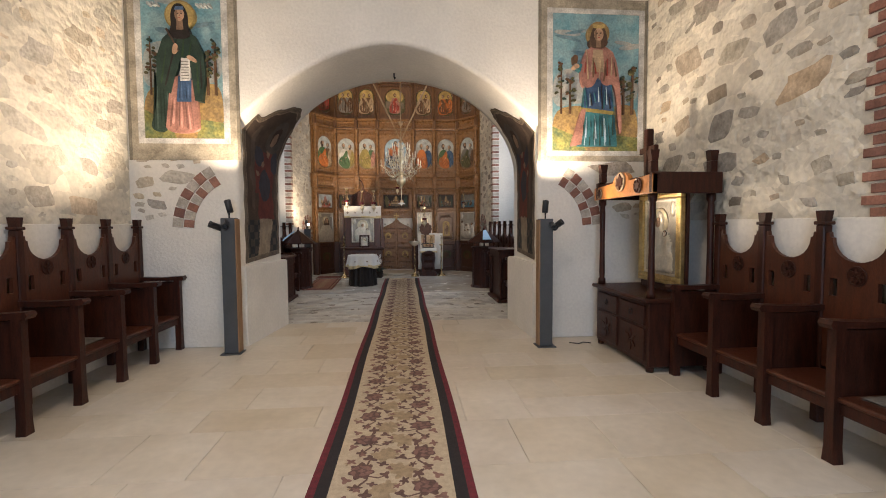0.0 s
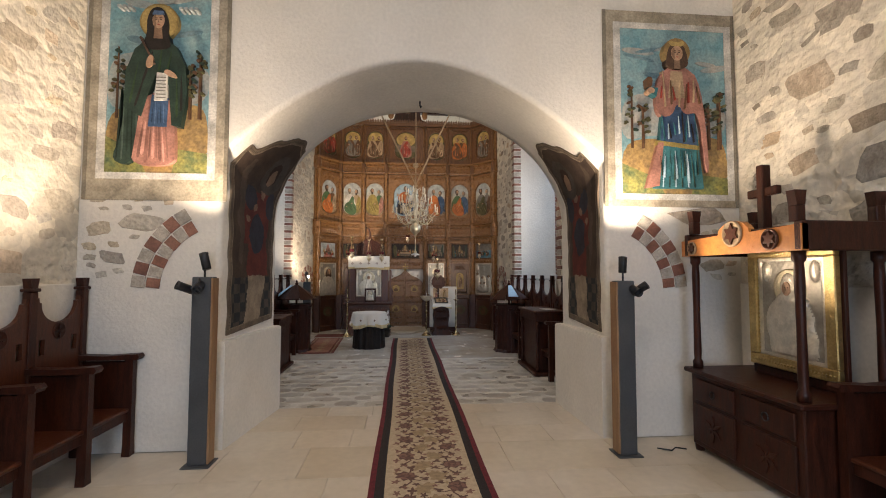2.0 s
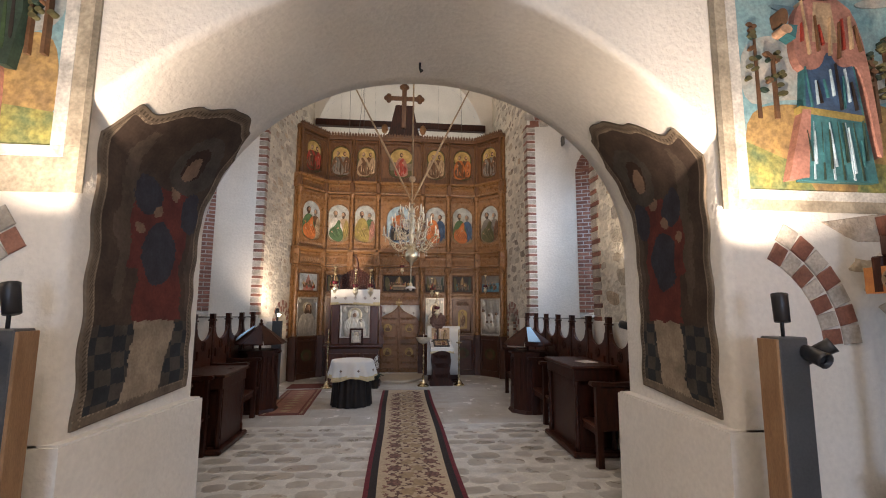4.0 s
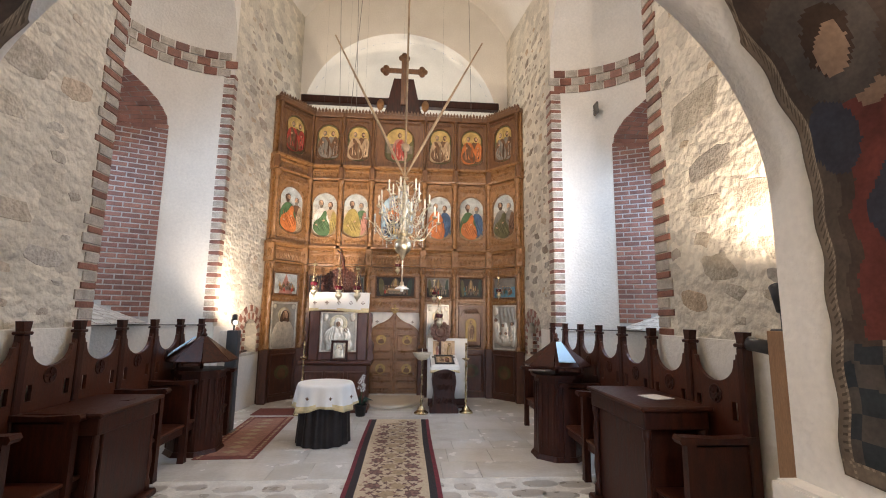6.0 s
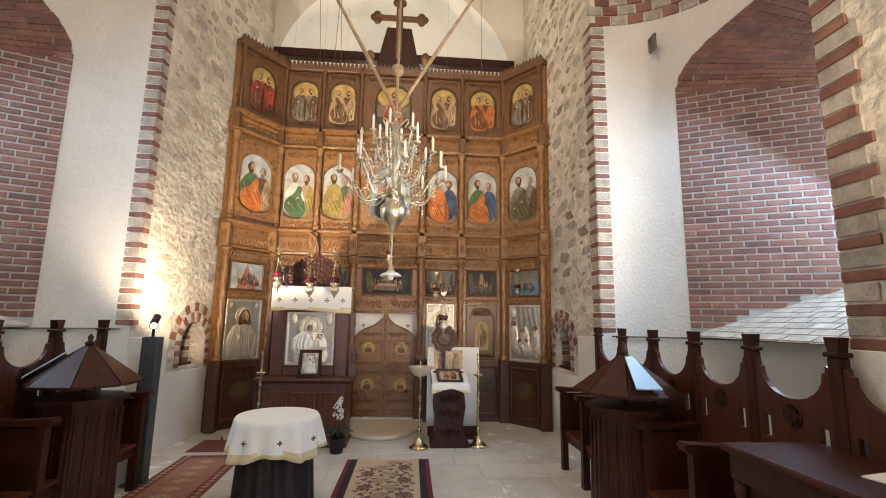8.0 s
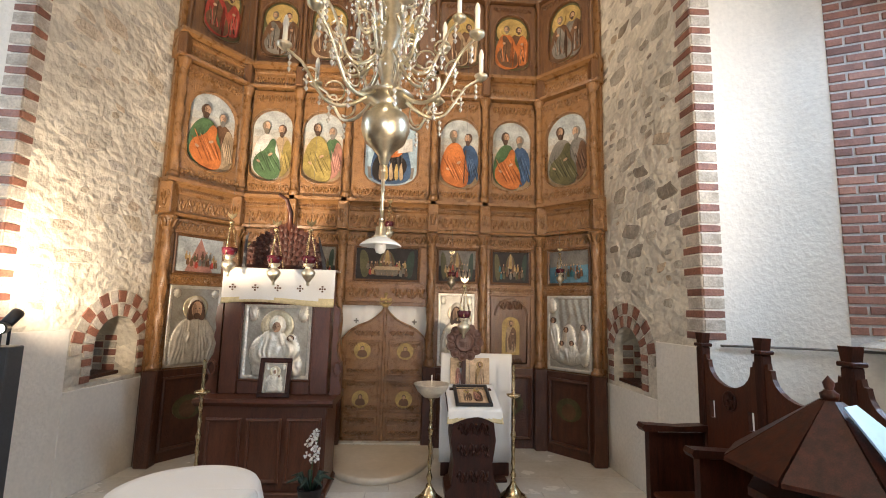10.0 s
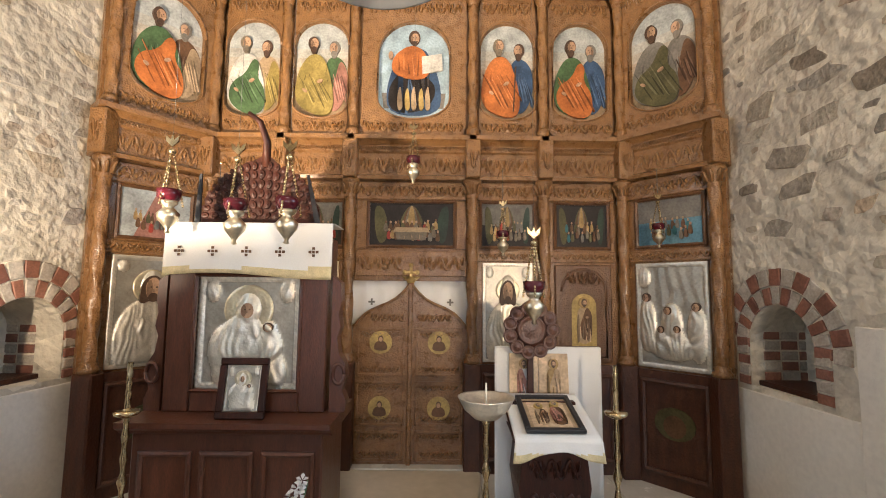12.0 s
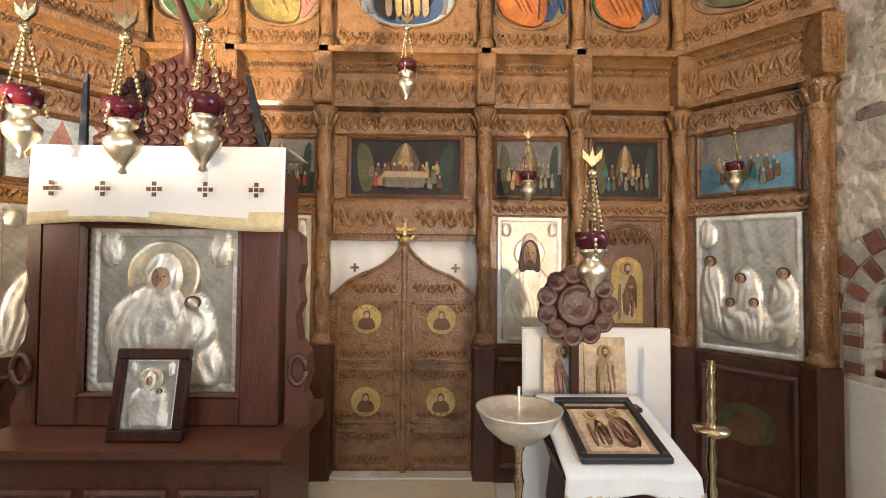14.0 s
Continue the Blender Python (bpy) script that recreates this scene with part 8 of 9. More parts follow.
# ---- potted flower ----
FL = thing("potted_orchid", pose(-0.62, 12.74, 0), "white orchid in a dark pot on the floor by the shrine", "plant")
bm = bmesh.new()
lathe(bm, [(0.0, 0.0), (0.07, 0.0), (0.10, 0.17), (0.105, 0.18), (0.09, 0.18), (0.085, 0.15), (0.0, 0.15)], 18)
part("pot", bm, P["dark"], FL)
bm = bmesh.new()
frng = random.Random(9)
for k in range(7):
    a = k * 0.9
    tube(bm, [(0.02 * math.cos(a), 0.02 * math.sin(a), 0.15), (0.10 * math.cos(a), 0.10 * math.sin(a), 0.27), (0.19 * math.cos(a), 0.19 * math.sin(a), 0.24)], [0.012, 0.022, 0.004], 6)
part("leaves", bm, P["darkgreen"], FL)
bm = bmesh.new()
tube(bm, [(0, 0, 0.15), (0.01, 0, 0.40), (0.05, 0.0, 0.60)], 0.005, 6)
part("stem", bm, P["green"], FL)
for k in range(11):
    bm = bmesh.new()
    cx, cz = 0.02 + frng.uniform(-0.05, 0.06), 0.40 + 0.022 * k
    for q in range(5):
        a = 2 * math.pi * q / 5 + frng.uniform(0, 1)
        v = [bm.verts.new((cx + r * math.cos(a + d), -0.03 + frng.uniform(-0.03, 0.0), cz + r * math.sin(a + d))) for r, d in ((0.003, 0), (0.026, -0.45), (0.034, 0), (0.026, 0.45))]
        bm.faces.new(v)
    part("blossom", bm, CLOTH, FL)

# ---- chandelier ----
CH = thing("chandelier", pose(0.02, 10.78, 0.09), "large brass and crystal chandelier with electric candles", "chandelier")
bm = bmesh.new()
lathe(bm, [(0.0, 2.20), (0.018, 2.21), (0.03, 2.25), (0.05, 2.275), (0.09, 2.31), (0.112, 2.37), (0.105, 2.43), (0.06, 2.47), (0.05, 2.49), (0.10, 2.52), (0.13, 2.525), (0.05, 2.54), (0.028, 2.60), (0.05, 2.68), (0.03, 2.76), (0.06, 2.84), (0.03, 2.92), (0.05, 3.0), (0.025, 3.06), (0.03, 3.16), (0.015, 3.22)], 24)
part("body", bm, PALEBRASS, CH, "polished brass globe and stem")


db = bmesh.new()
lathe(db, [(0.0, -0.018), (0.010, 0.0), (0.0, 0.012)], 6)
DROP = bpy.data.meshes.new("crystal_drop")
db.to_mesh(DROP)
db.free()
DROP.materials.append(CRYSTAL)


def arm(radius, z, a, rise):
    c, s = math.cos(a), math.sin(a)
    arm_bm = bmesh.new()
    pts = []
    for i in range(17):
        t = i / 16
        r = 0.05 + (radius - 0.05) * t
        zz = z - 0.10 * math.sin(math.pi * min(1, t * 1.25)) + rise * max(0, t - 0.55) * 2.2
        pts.append((r * c, r * s, zz))
    tube(arm_bm, pts, [0.010 - 0.004 * i / 16 for i in range(17)], 6)
    for t0, rr in ((0.45, 0.045), (0.72, 0.035)):
        r = 0.05 + (radius - 0.05) * t0
        zc = z - 0.10 * math.sin(math.pi * min(1, t0 * 1.25)) + 0.02 + rr
        tube(arm_bm, [((r + rr * math.cos(q)) * c, (r + rr * math.cos(q)) * s, zc + rr * math.sin(q)) for q in [0.4 + 5.2 * k / 12 for k in range(13)]], 0.005, 5)
    e = Vector(pts[-1])
    lathe(arm_bm, [(0.006, -0.02), (0.03, 0.0), (0.034, 0.012), (0.012, 0.014)], 12, Matrix.Translation(e))
    ob = part("arm", arm_bm, PALEBRASS, CH)
    cb = bmesh.new()
    lathe(cb, [(0.011, 0.012), (0.011, 0.10), (0.013, 0.105), (0.012, 0.125), (0.006, 0.145), (0.0, 0.155)], 10, Matrix.Translation(e))
    part("candle", cb, CANDLE, ob, "ivory electric candle")
    for k in range(3):
        p = Vector(pts[8 + 4 * k - (1 if k == 2 else 0)])
        for q in range(3):
            drop = new("crystal_drop", DROP)
            drop.matrix_basis = Matrix.Translation(p + Vector((0, 0, -0.025 - 0.028 * q)))
            drop.parent = ob


for k in range(8):
    arm(0.46, 2.56, 2 * math.pi * k / 8 + 0.2, 0.14)
for k in range(8):
    arm(0.33, 2.74, 2 * math.pi * k / 8 + 0.6, 0.16)
for k in range(6):
    arm(0.20, 2.92, 2 * math.pi * k / 6 + 0.3, 0.16)
for k in range(20):
    a = 2 * math.pi * k / 20
    bm = bmesh.new()
    for q in range(9):
        t = q / 8
        r = 0.05 + 0.20 * math.sin(math.pi * t * 0.9)
        lathe(bm, [(0.0, -0.010), (0.007, 0.0), (0.0, 0.010)], 5, Matrix.Translation((r * math.cos(a), r * math.sin(a), 3.08 - 0.55 * t)))
    part("bead_string", bm, CRYSTAL, CH)
bm = bmesh.new()
for k in range(4):
    a = math.pi * k / 2
    c, s = math.cos(a), math.sin(a)
    tube(bm, [((0.02 + 0.08 * (1 - math.cos(t)) * 0.5 + 0.03 * math.sin(t)) * c, (0.02 + 0.08 * (1 - math.cos(t)) * 0.5 + 0.03 * math.sin(t)) * s, 3.12 + 0.10 * math.sin(t * 0.8)) for t in [3.6 * i / 12 for i in range(13)]], 0.007, 5)
part("crown_scroll", bm, PALEBRASS, CH)
bm = bmesh.new()
tube(bm, [(0, 0, 3.20), (0, 0, 9.52)], 0.014, 8)
lathe(bm, [(0.0, 3.24), (0.05, 3.25), (0.05, 3.27), (0.0, 3.28)], 14)
lathe(bm, [(0.0, 3.62), (0.045, 3.64), (0.055, 3.68), (0.045, 3.72), (0.0, 3.74)], 14)
part("centre_rope", bm, P["tan"], CH)
for dx in (-1, 1):
    bm = bmesh.new()
    tube(bm, [(dx * 0.01, 0, 3.30), (dx * 0.36, 0.35, 4.10), (dx * 1.2, 1.2, 6.0)], [0.014, 0.02, 0.012], 8)
    part("side_rope", bm, P["tan"], CH)
bm = bmesh.new()
tube(bm, [(0, 0, 2.21), (0, 0, 1.93)], 0.008, 6)
for q in range(6):
    lathe(bm, [(0.0, -0.014), (0.012, 0.0), (0.0, 0.014)], 8, Matrix.Translation((0, 0, 2.18 - 0.045 * q)))
part("lower_chain", bm, PALEBRASS, CH)
MILK = material("milky_glass", (0.74, 0.76, 0.76), 0.25, 0, 0.03, 5, 60, 0.02, coat=0.4)
bm = bmesh.new()
lathe(bm, [(0.022, 1.880), (0.03, 1.874), (0.06, 1.862), (0.085, 1.845), (0.093, 1.835), (0.088, 1.834), (0.058, 1.855), (0.028, 1.866), (0.02, 1.872)], 28)
part("pendant_shade", bm, MILK, CH, "white glass pendant shade")
bm = bmesh.new()
lathe(bm, [(0.0, 1.945), (0.010, 1.94), (0.012, 1.925), (0.024, 1.92), (0.026, 1.885), (0.032, 1.88), (0.032, 1.872), (0.0, 1.872)], 20)
part("pendant_cap", bm, PALEBRASS, CH, "brass lamp holder")
bm = bmesh.new()
lathe(bm, [(0.014, 1.872), (0.024, 1.850), (0.026, 1.825), (0.018, 1.805), (0.0, 1.80)], 16)
part("bulb", bm, MILK, CH)
# iron hook in the passage vault
bm = bmesh.new()
tube(bm, [(-0.04, 6.69, 3.62), (-0.04, 6.69, 3.50), (-0.03, 6.69, 3.47), (-0.02, 6.69, 3.49)], 0.01, 6)
tagged(part("iron_hook", bm, BLACK), "short iron hook in the passage vault", "hook")
# thin cables down from the vault
for x, y, xb, yb in ((-1.3, 12.6, -1.5, 14.6), (-1.0, 12.8, -1.15, 14.7), (1.0, 12.4, 1.4, 14.6), (-0.7, 12.4, -1.3, 14.8)):
    bm = bmesh.new()
    tube(bm, [(x, y, 9.3), (xb, yb, 6.0)], 0.005, 5)
    tagged(part("ceiling_cable", bm, P["grey"]), "thin grey cable hanging from the vault", "cable", "cables from the vault")
# small vents and speakers high on the walls
bm = bmesh.new()
box(bm, 3.10, 3.13, 11.88, 12.02, 4.92, 5.12, 0.004)
for k in range(5):
    box(bm, 3.09, 3.10, 11.89, 12.01, 4.94 + 0.035 * k, 4.96 + 0.035 * k)
tagged(part("wall_vent", bm, P["grey"]), "small grey grille high on the conch wall", "vent")
bm = bmesh.new()
box(bm, NL, NL + 0.02, 12.55, 12.75, 6.55, 6.85, 0.004)
for k in range(4):
    box(bm, NL + 0.02, NL + 0.026, 12.57, 12.73, 6.58 + 0.065 * k, 6.615 + 0.065 * k)
tagged(part("wall_vent", bm, P["white"]), "small white grille high on the pier", "vent")
# pipe rail along the conch wall over the stalls
for side in (-1, 1):
    X, ya, yb, s = CONCH[side]
    bm = bmesh.new()
    tube(bm, [conch_point(side, -1.5 + 3.0 * k / 30, 0.985, 1.42) for k in range(31)], 0.010, 6)
    structure("pipe_" + ("left" if side < 0 else "right"), bm, P["grey"], "thin grey heating pipe along the conch wall", "pipe")
# cable on the porch floor by the canopy
bm = bmesh.new()
tube(bm, [(2.05, 5.5, 0.008), (2.15, 5.44, 0.008), (2.22, 5.5, 0.008), (2.30, 5.46, 0.008)], 0.006, 6)
tagged(part("power_cable", bm, BLACK), "short black power cable on the floor", "cable")

# ---- floor slabs ----
slab_mesh = {}


def slab_piece(w, d):
    key = (round(w, 4), round(d, 4))
    if key not in slab_mesh:
        bm = bmesh.new()
        a = [bm.verts.new((sx * (w / 2), sy * (d / 2), -0.012)) for sx, sy in ((-1, -1), (1, -1), (1, 1), (-1, 1))]
        b = [bm.verts.new((sx * (w / 2), sy * (d / 2), -0.002)) for sx, sy in ((-1, -1), (1, -1), (1, 1), (-1, 1))]
        c = [bm.verts.new((sx * (w / 2 - 0.0015), sy * (d / 2 - 0.0015), 0.0)) for sx, sy in ((-1, -1), (1, -1), (1, 1), (-1, 1))]
        for p, q in ((a, b), (b, c)):
            for i in range(4):
                bm.faces.new((p[i], p[(i + 1) % 4], q[(i + 1) % 4], q[i]))
        bm.faces.new(c)
        me = bpy.data.meshes.new("slab")
        bm.to_mesh(me)
        bm.free()
        slab_mesh[key] = me
    return slab_mesh[key]


def lay_slabs(x0, x1, y0, y1, rows, mat):
    """Courses of uneven depth with slabs of many lengths."""
    rng = random.Random(5)
    cuts = [rng.choice((0.36, 0.44, 0.5, 0.58)) for _ in range(rows)]
    y = y0
    for d in [c * (y1 - y0) / sum(cuts) for c in cuts]:
        x = x0
        while x < x1 - 0.05:
            w = rng.choice((0.4, 0.5, 0.6, 0.7, 0.85, 1.0))
            if x + w > x1 - 0.3:
                w = x1 - x
            key = (round(w, 2), round(d, 2), mat.name)
            if key not in slab_mesh:
                slab_mesh[key] = slab_piece(w - 0.0022, d - 0.0022).copy()
                slab_mesh[key].materials.clear()
                slab_mesh[key].materials.append(mat)
            ob = new("slab", slab_mesh[key])
            ob.location = (x + w / 2, y + d / 2, 0)
            ob.parent = floor
            x += w
        y += d


lay_slabs(PL, PR, PB, WY - 0.02, 17, SLAB)
lay_slabs(-1.9, 1.8, WY - 0.02, WB, 3, SLAB)
lay_slabs(NL, NR, 9.9, NE, 11, SLAB_GREY)
# rounded paving stones set in pale mortar behind the passage
PAVE = two_tone("worn_paving_stone", [(0.44, 0.42, 0.37), (0.52, 0.50, 0.45), (0.58, 0.56, 0.51), (0.42, 0.39, 0.35), (0.60, 0.58, 0.53)], 0.5, 0.30, 0.15, 0.004, 25, 0.8, 0.08)
bm = bmesh.new()
box(bm, NL, NR, WB, 9.9, -0.011, -0.003)
structure("floor_bed", bm, MORTAR, "pale mortar bed between the paving stones", "floor")
PAVE_MESHES = []
for k in range(6):
    rng = random.Random(60 + k)
    bm = bmesh.new()
    n = 12
    lo, hi = [], []
    for i in range(n):
        a = 2 * math.pi * i / n
        q = rng.uniform(0.90, 1.0)
        ex = abs(math.cos(a)) ** 0.75 * math.copysign(1, math.cos(a)) * q
        ey = abs(math.sin(a)) ** 0.75 * math.copysign(1, math.sin(a)) * q
        lo.append(bm.verts.new((0.5 * ex, 0.5 * ey, -0.004)))
        hi.append(bm.verts.new((0.48 * ex, 0.48 * ey, 0.0)))
    for i in range(n):
        bm.faces.new((lo[i], lo[(i + 1) % n], hi[(i + 1) % n], hi[i]))
    bm.faces.new(hi)
    me = bpy.data.meshes.new("paving_stone")
    bm.to_mesh(me)
    bm.free()
    me.materials.append(PAVE)
    PAVE_MESHES.append(me)
prng = random.Random(12)
for r in range(12):
    for c in range(15):
        x = NL + 0.06 + 0.36 * (c + 0.5 * (r % 2)) + prng.uniform(-0.05, 0.05)
        y = WB + 0.12 + 0.235 * r + prng.uniform(-0.03, 0.03)
        if x > NR - 0.1:
            continue
        ob = new("paving_stone", prng.choice(PAVE_MESHES))
        ob.matrix_basis = pose(x, y, 0.0, 0, 0, prng.uniform(-8, 8)) @ Matrix.Diagonal((prng.choice((0.22, 0.30, 0.35, 0.38)), prng.uniform(0.16, 0.225), 1, 1))
        ob.parent = floor

# ---- masonry: stones, bricks, voussoirs ----
STONE_MESHES = []
for k in range(10):
    rng = random.Random(40 + k)
    bm = bmesh.new()
    n = rng.choice((9, 10, 11, 13))
    rim, top = [], []
    corner = [rng.uniform(0.80, 1.0) for _ in range(n)]
    for i in range(n):
        a = 2 * math.pi * i / n + rng.uniform(-0.22, 0.22)
        ex = abs(math.cos(a)) ** 0.5 * math.copysign(1, math.cos(a))
        ez = abs(math.sin(a)) ** 0.5 * math.copysign(1, math.sin(a))
        q = corner[i] * (0.82 if rng.random() < 0.22 else 1.0)
        lean = 0.10 * (k % 3 - 1) * ez
        rim.append(bm.verts.new((0.5 * ex * q + lean, 0.0, 0.5 * ez * q)))
        top.append(bm.verts.new((0.455 * ex * q + lean, rng.uniform(0.6, 1.0), 0.44 * ez * q)))
    c = bm.verts.new((0, 0.9, 0))
    for i in range(n):
        j = (i + 1) % n
        bm.faces.new((rim[i], rim[j], top[j], top[i]))
        bm.faces.new((top[i], top[j], c))
    bmesh.ops.recalc_face_normals(bm, faces=bm.faces)
    me = bpy.data.meshes.new("stone")
    bm.to_mesh(me)
    bm.free()
    me.materials.append(STONE)
    STONE_MESHES.append(me)

DARK_MESHES = []
for me in STONE_MESHES:
    me = me.copy()
    me.materials[0] = STONE_DARK
    DARK_MESHES.append(me)


def stones_on(wall, origin, along, normal, length, z0, z1, count, seed, keep=None, proud=0.02, big=1.0, meshes=STONE_MESHES):
    """Scatter flat rubble stones in courses over a wall face."""
    rng = random.Random(seed)
    along, normal = Vector(along), Vector(normal)
    placed = []
    tries = 0
    while len(placed) < count and tries < count * 30:
        tries += 1
        w = rng.choice((rng.uniform(0.08, 0.16), rng.uniform(0.16, 0.30), rng.uniform(0.28, 0.56))) * big
        h = min(w * rng.uniform(0.38, 0.72), rng.uniform(0.15, 0.27) * big)
        s, z = rng.uniform(w / 2, length - w / 2), rng.uniform(z0 + h / 2, z1 - h / 2)
        if keep and not keep(s, z):
            continue
        if any(abs(s - a) < (w + b) / 2 * 0.98 + 0.012 and abs(z - c) < (h + d) / 2 + 0.012 for a, b, c, d in placed):
            continue
        placed.append((s, w, z, h))
        ob = new("stone", rng.choice(meshes))
        x, y = along, normal
        tilt = Matrix.Rotation(rng.gauss(0, 0.13), 4, "Y")
        rot = Matrix((x, y, Vector((0, 0, 1)))).transposed().to_4x4()
        ob.matrix_basis = Matrix.Translation(Vector(origin) + along * s + Vector((0, 0, z)) - normal * 0.004) @ rot @ tilt @ Matrix.Diagonal((w * 1.06, rng.uniform(0.5, 1.2) * proud, h * 1.06, 1))
        ob.parent = wall


stones_on(wall_pl, (PL, PB, 0), (0, 1, 0), (1, 0, 0), WY - PB, 1.52, 4.6, 230, 1, lambda s, z: s > 2.6, 0.009, 1.15)
stones_on(wall_pr, (PR, WY, 0), (0, -1, 0), (-1, 0, 0), WY - PB, 1.52, 4.6, 170, 2, lambda s, z: s < 5.6 and not (2.72 < s < 3.1), 0.010, 1.25, DARK_MESHES)
for side in (-1, 1):
    near, far, emb, inner, outer = NAVE[side]
    X, ya, yb, s = CONCH[side]
    n = (-s, 0, 0)
    al = (0, 1, 0)
    pal = Vector((pier_x(side, NE) - X, NE - yb, 0)).normalized()
    pn = Vector((-s * pal.y, s * pal.x, 0))
    stones_on(near, (X, WB, 0), al, n, ya - WB - 0.2, 1.55, 6.5, 80, 10 + side, None, 0.010, 1.4, DARK_MESHES if side > 0 else STONE_MESHES)
    stones_on(far, (pier_x(side, yb + 0.22), yb + 0.22, 0), pal, pn, NE - yb - 0.6, 1.5, 7.2, 210, 20 + side, lambda q, z: z > 2.0 or q < 0.25, 0.014, 0.85, STONE_MESHES if side < 0 else DARK_MESHES)

BRICK_MESH = {}


def brick_mesh(mat, w, h, d):
    key = (mat.name, round(w, 3), round(h, 3), round(d, 3))
    if key not in BRICK_MESH:
        bm = bmesh.new()
        e = 0.004
        a = [bm.verts.new((x * w / 2, 0, z * h / 2)) for x, z in ((-1, -1), (1, -1), (1, 1), (-1, 1))]
        b = [bm.verts.new((x * w / 2, d - e, z * h / 2)) for x, z in ((-1, -1), (1, -1), (1, 1), (-1, 1))]
        c = [bm.verts.new((x * (w / 2 - e), d, z * (h / 2 - e))) for x, z in ((-1, -1), (1, -1), (1, 1), (-1, 1))]
        for p, q in ((a, b), (b, c)):
            for i in range(4):
                bm.faces.new((p[i], p[(i + 1) % 4], q[(i + 1) % 4], q[i]))
        bm.faces.new(c)
        bmesh.ops.recalc_face_normals(bm, faces=bm.faces)
        me = bpy.data.meshes.new("brick")
        bm.to_mesh(me)
        bm.free()
        me.materials.append(mat)
        BRICK_MESH[key] = me
    return BRICK_MESH[key]


def lay_brick(parent, mat, centre, along, normal, w, h, d=0.02, roll=0.0):
    along, normal = Vector(along).normalized(), Vector(normal).normalized()
    up = along.cross(normal)
    ob = new("brick", brick_mesh(mat, w, h, d))
    ob.matrix_basis = Matrix.Translation(centre) @ Matrix((along, normal, up)).transposed().to_4x4() @ Matrix.Rotation(roll, 4, "Y")
    ob.parent = parent


# quoins: toothed courses of red brick and pale stone round the conch openings
brng = random.Random(7)
for side in (-1, 1):
    near, far, emb, inner, outer = NAVE[side]
    X, ya, yb, s = CONCH[side]
    for wall, y, d in ((near, ya, -1), (far, yb, 1)):
        z, i = 1.46, 0
        while z < BAND0:
            h = 0.056 if i % 2 == 0 else 0.088
            mat = BRICK if i % 2 == 0 else BRICK_GREY
            wa = brng.choice((0.19, 0.22, 0.25)) if i % 2 == 0 else brng.choice((0.18, 0.21, 0.25))
            # on the face towards the nave
            lay_brick(wall, mat, (X, y + d * wa / 2, z + h / 2), (0, s, 0), (-s, 0, 0), wa, h, 0.014)
            # on the conch side of the far pier
            wb = 0.20 if i % 2 == 0 else 0.17
            if d > 0:
                lay_brick(wall, mat, (X + s * wb / 2, y + 0.002, z + h / 2), (1, 0, 0), (0, -1, 0), wb, h, 0.012)
            z += h + 0.013
            i += 1
# bands of two brick courses along the conches, at the foot of the half domes
for side in (-1, 1):
    X, ya, yb, s = CONCH[side]
    rad = (yb - ya) / 2
    bandwall = NAVE[side][1]
    for row in range(3):
        n = int(math.pi * rad / 0.20)
        for i in range(n):
            a = -math.pi / 2 + math.pi * (i + 0.5 * (row % 2) + 0.25) / n
            p = conch_point(side, a, 0.999, BAND0 + 0.07 + row * 0.14)
            nrm = Vector((-s * math.cos(a), -math.sin(a), 0))
            al = Vector((-nrm.y, nrm.x, 0))
            lay_brick(bandwall, BRICK if (i + row) % 2 == 0 else BRICK_GREY, p, al, nrm, 0.185, 0.125, 0.02)
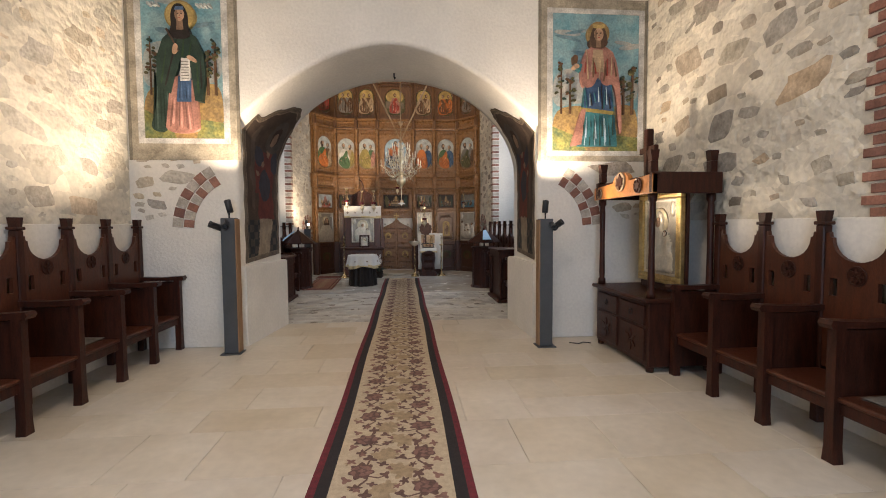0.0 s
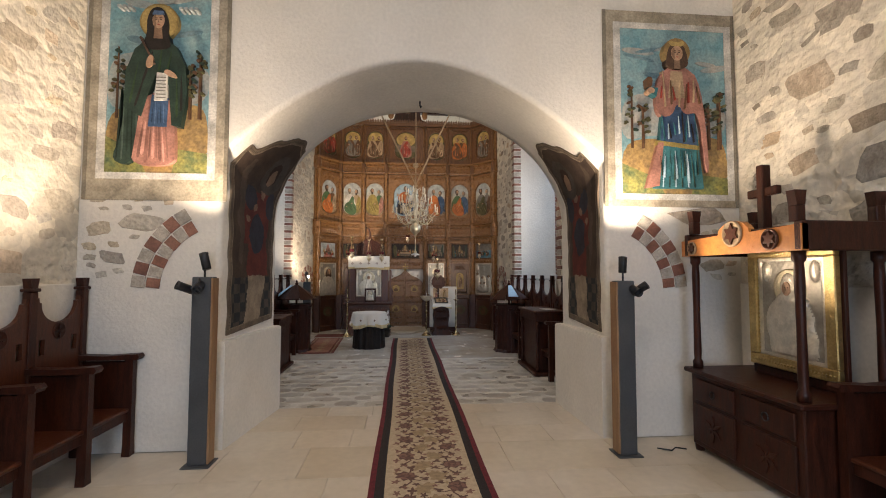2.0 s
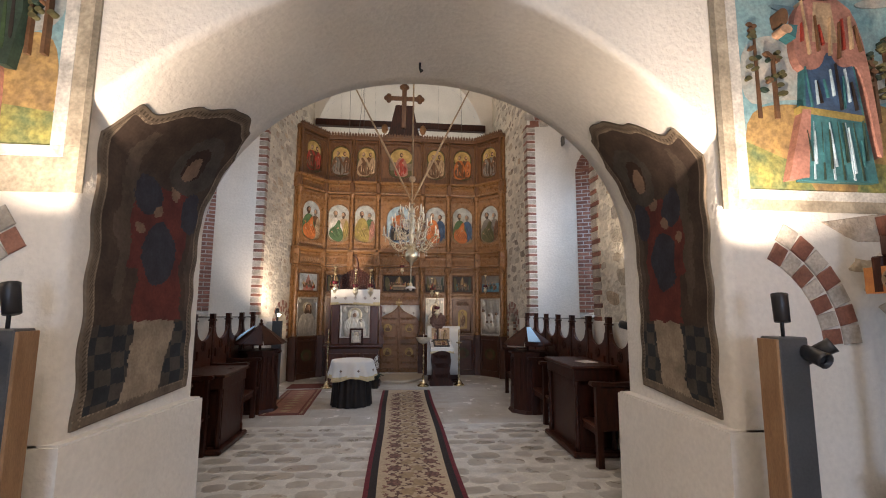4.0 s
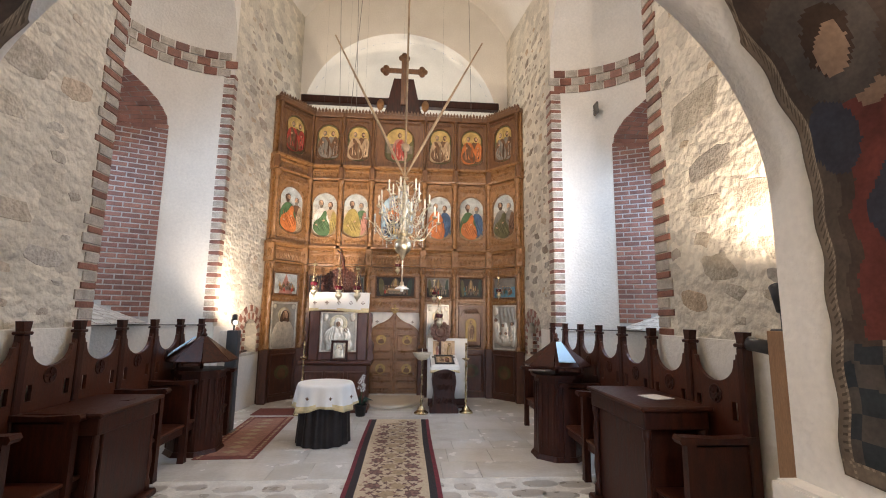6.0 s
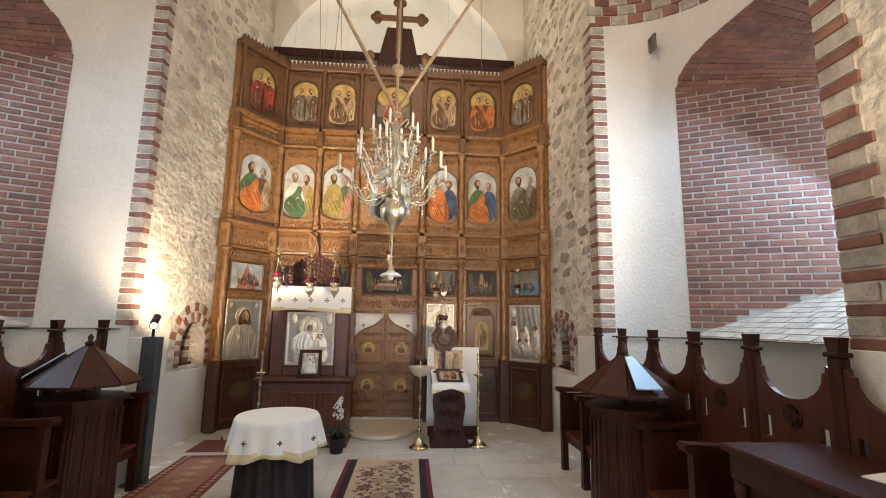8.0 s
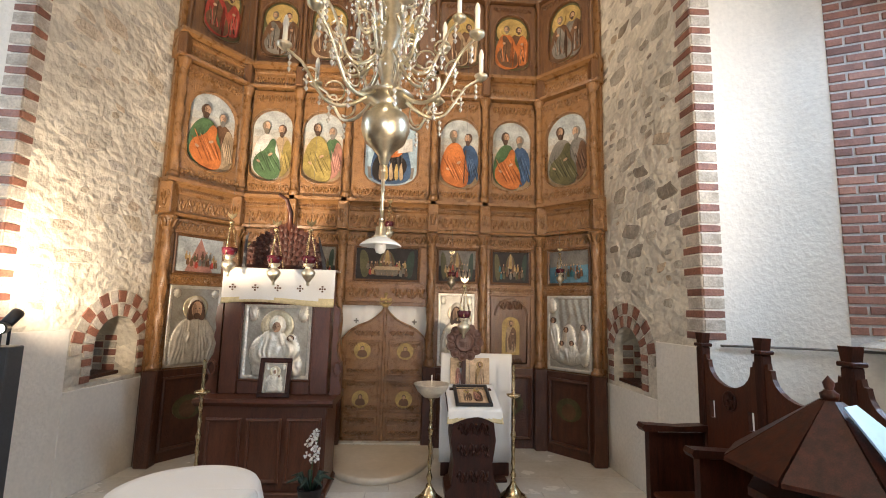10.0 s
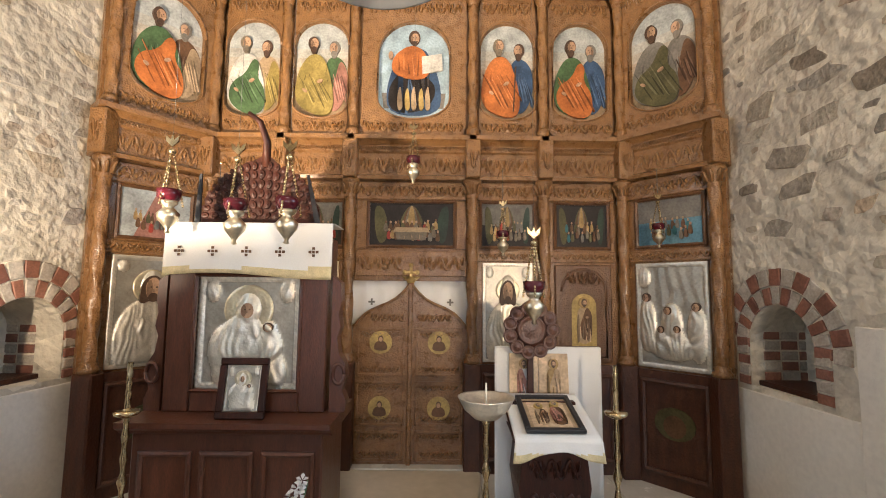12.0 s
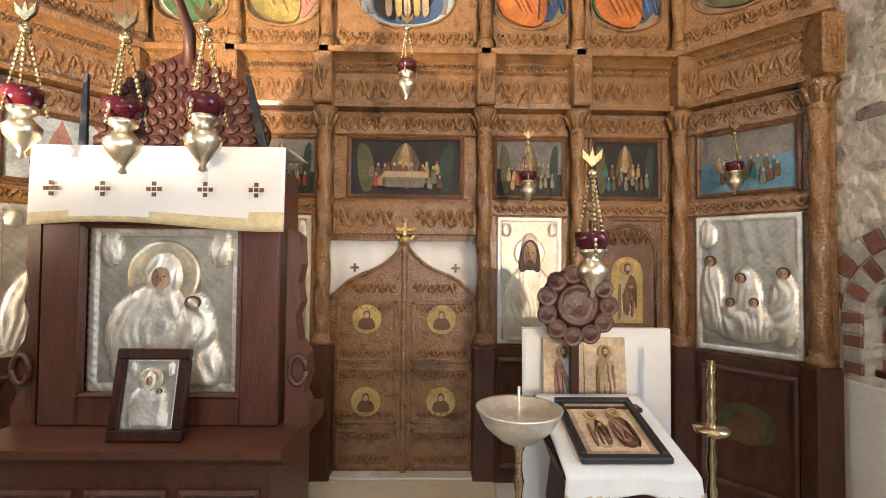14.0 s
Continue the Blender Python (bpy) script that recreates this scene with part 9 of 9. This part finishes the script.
# brick lining of the embrasures
for side in (-1, 1):
    near, far, emb, inner, outer = NAVE[side]
    X, ya, yb, s = CONCH[side]
    # far jamb, brick by brick
    p0, p1 = inner[-1], outer[-1]
    d = Vector((p1.x - p0.x, p1.y - p0.y, 0))
    length = d.length
    d.normalize()
    nrm = Vector((d.y, -d.x, 0))
    if nrm.y > 0:
        nrm = -nrm
    z, i = p0.z + 0.05, 0
    while z < EMB["spring"] + 0.06:
        t = -0.11 * (i % 2)
        while t < length:
            a0, a1 = max(0.0, t), min(length, t + 0.218)
            if a1 - a0 > 0.05:
                zf = p0.z + (p1.z - p0.z) * ((a0 + a1) / 2 / length)
                if z > zf + 0.03:
                    c = Vector((p0.x, p0.y, z)) + d * (a0 + a1) / 2
                    lay_brick(emb, BRICK, c, d, nrm, a1 - a0 - 0.006, 0.056, 0.010)
            t += 0.23
        z += 0.074
        i += 1
    # the head of the embrasure, joined
    bm = bmesh.new()
    for i in range(6, 18):
        for sub in range(3):
            f0, f1 = (sub + 0.06) / 3, (sub + 0.94) / 3
            a0, a1 = inner[i].lerp(inner[i + 1], f0), inner[i].lerp(inner[i + 1], f1)
            b0, b1 = outer[i].lerp(outer[i + 1], f0), outer[i].lerp(outer[i + 1], f1)
            off = 0.5 * ((i * 3 + sub) % 2)
            m = 5
            for k in range(-1, m):
                u0, u1 = max(0, (k + off + 0.03) / m), min(1, (k + off + 0.97) / m)
                if u1 - u0 < 0.04:
                    continue
                quad = [a0.lerp(b0, u0), a1.lerp(b1, u0), a1.lerp(b1, u1), a0.lerp(b0, u1)]
                nn = (quad[1] - quad[0]).cross(quad[3] - quad[0]).normalized()
                cen = Vector((X + s * 2, (ya + yb) / 2, EMB["spring"]))
                if nn.dot(cen - quad[0]) < 0:
                    nn = -nn
                lo = [bm.verts.new(p) for p in quad]
                hi = [bm.verts.new(p + nn * 0.014) for p in quad]
                bm.faces.new(hi)
                for e in range(4):
                    bm.faces.new((lo[e], lo[(e + 1) % 4], hi[(e + 1) % 4], hi[e]))
    tagged(part("brick_vault", bm, BRICK, emb), kind="stuff")
    bm = bmesh.new()
    a0, a1, b0, b1 = inner[0], inner[-1], outer[0], outer[-1]
    for r in range(12):
        for k in range(-1, 8):
            u0, u1 = max(0.0, (k + 0.5 * (r % 2) + 0.03) / 8), min(1.0, (k + 0.5 * (r % 2) + 0.97) / 8)
            if u1 - u0 < 0.03:
                continue
            quad = [a0.lerp(b0, q).lerp(a1.lerp(b1, q), u) for q, u in (((r + 0.08) / 12, u0), ((r + 0.08) / 12, u1), ((r + 0.92) / 12, u1), ((r + 0.92) / 12, u0))]
            lo, hi = [bm.verts.new(p) for p in quad], [bm.verts.new(p + Vector((0, 0, 0.012))) for p in quad]
            bm.faces.new(hi)
            for e in range(4):
                bm.faces.new((lo[e], lo[(e + 1) % 4], hi[(e + 1) % 4], hi[e]))
    tagged(part("brick_sill", bm, BRICK_GREY, emb, "sloping sill of pale bricks"), kind="stuff")
# brick strip at an opening of the porch's side wall
z, i = 1.5, 0
while z < 4.6:
    lay_brick(wall_pr, BRICK, (PR, 2.88 + 0.03 * (i % 2), z), (0, 1, 0), (-1, 0, 0), 0.26 if i % 2 else 0.2, 0.06, 0.02)
    z += 0.078
    i += 1


def brick_arch(parent, centre, along, normal, r, a0, a1, n, depth_r, thick=0.02, rows=1):
    """Voussoirs round a centre, in the plane of along and z."""
    along, normal = Vector(along), Vector(normal)
    for row in range(rows):
        rr = r + row * (depth_r + 0.012)
        for i in range(n):
            a = radians(a0 + (a1 - a0) * (i + 0.5) / n)
            w = radians(abs(a1 - a0)) * (rr + depth_r / 2) / n - 0.010
            out = along * math.cos(a) + Vector((0, 0, 1)) * math.sin(a)
            tang = normal.cross(out)
            c = Vector(centre) + out * (rr + depth_r / 2)
            ob = new("brick", brick_mesh(BRICK if (i + row) % 2 == 0 else BRICK_GREY, w, depth_r, thick))
            up = tang.cross(normal)
            ob.matrix_basis = Matrix.Translation(c) @ Matrix((tang, normal, up)).transposed().to_4x4()
            ob.parent = parent


# brick arches: fragments in the porch, and round the pier niches
brick_arch(wall_arch, (-1.78, WY, 1.40), (-1, 0, 0), (0, -1, 0), 0.60, 2, 62, 7, 0.115, 0.012, 2)
brick_arch(wall_arch, (1.72, WY, 1.40), (1, 0, 0), (0, -1, 0), 0.60, 2, 62, 7, 0.115, 0.012, 2)
for side in (-1, 1):
    X, ya, yb, s = CONCH[side]
    far = NAVE[side][1]
    pal = Vector((pier_x(side, NE) - X, NE - yb, 0)).normalized()
    brick_arch(far, (pier_x(side, 13.39), 13.39, 1.23), pal, (-s * pal.y, s * pal.x, 0), 0.275, -8, 188, 15, 0.115, 0.014, 2)
    z, i = 0.95, 0
    while z < 1.20:
        for y in (13.06, 13.72):
            lay_brick(far, BRICK if i % 2 == 0 else BRICK_GREY, (pier_x(side, y), y, z), (0, 1, 0), (-s, 0, 0), 0.11, 0.06, 0.014)
        z += 0.074
        i += 1
    z, i = 0.95, 0
    while z < 1.46:
        for k in range(3):
            lay_brick(far, BRICK if (i + k) % 2 == 0 else BRICK_GREY, (X + s * 0.4, 13.22 + 0.19 * k - 0.05 * (i % 2), z + 0.03), (0, 1, 0), (-s, 0, 0), 0.17, 0.06, 0.012)
            lay_brick(far, BRICK if (i + k) % 2 == 0 else BRICK_GREY, (X + s * (0.08 + 0.13 * k), 13.66, z + 0.03), (1, 0, 0), (0, -1, 0), 0.115, 0.06, 0.010)
        z += 0.074
        i += 1
    bm = bmesh.new()
    a, b = sorted((X - s * 0.03, X + s * 0.39))
    box(bm, a, b, 13.125, 13.655, 0.92, 0.955, 0.006)
    part("sill_board", bm, DARKWOOD, far, "dark wooden sill board")
# rubble left bare under the painted saints
stones_on(wall_arch, (-3.05, WY, 0), (1, 0, 0), (0, -1, 0), 0.95, 1.50, 2.27, 70, 31, lambda q, z: math.hypot(q - 1.27, z - 1.40) > 0.95, 0.012, 1.1)
stones_on(wall_arch, (2.30, WY, 0), (1, 0, 0), (0, -1, 0), 0.80, 1.50, 2.27, 60, 32, lambda q, z: math.hypot(q + 0.58, z - 1.40) > 0.95, 0.012, 1.1)
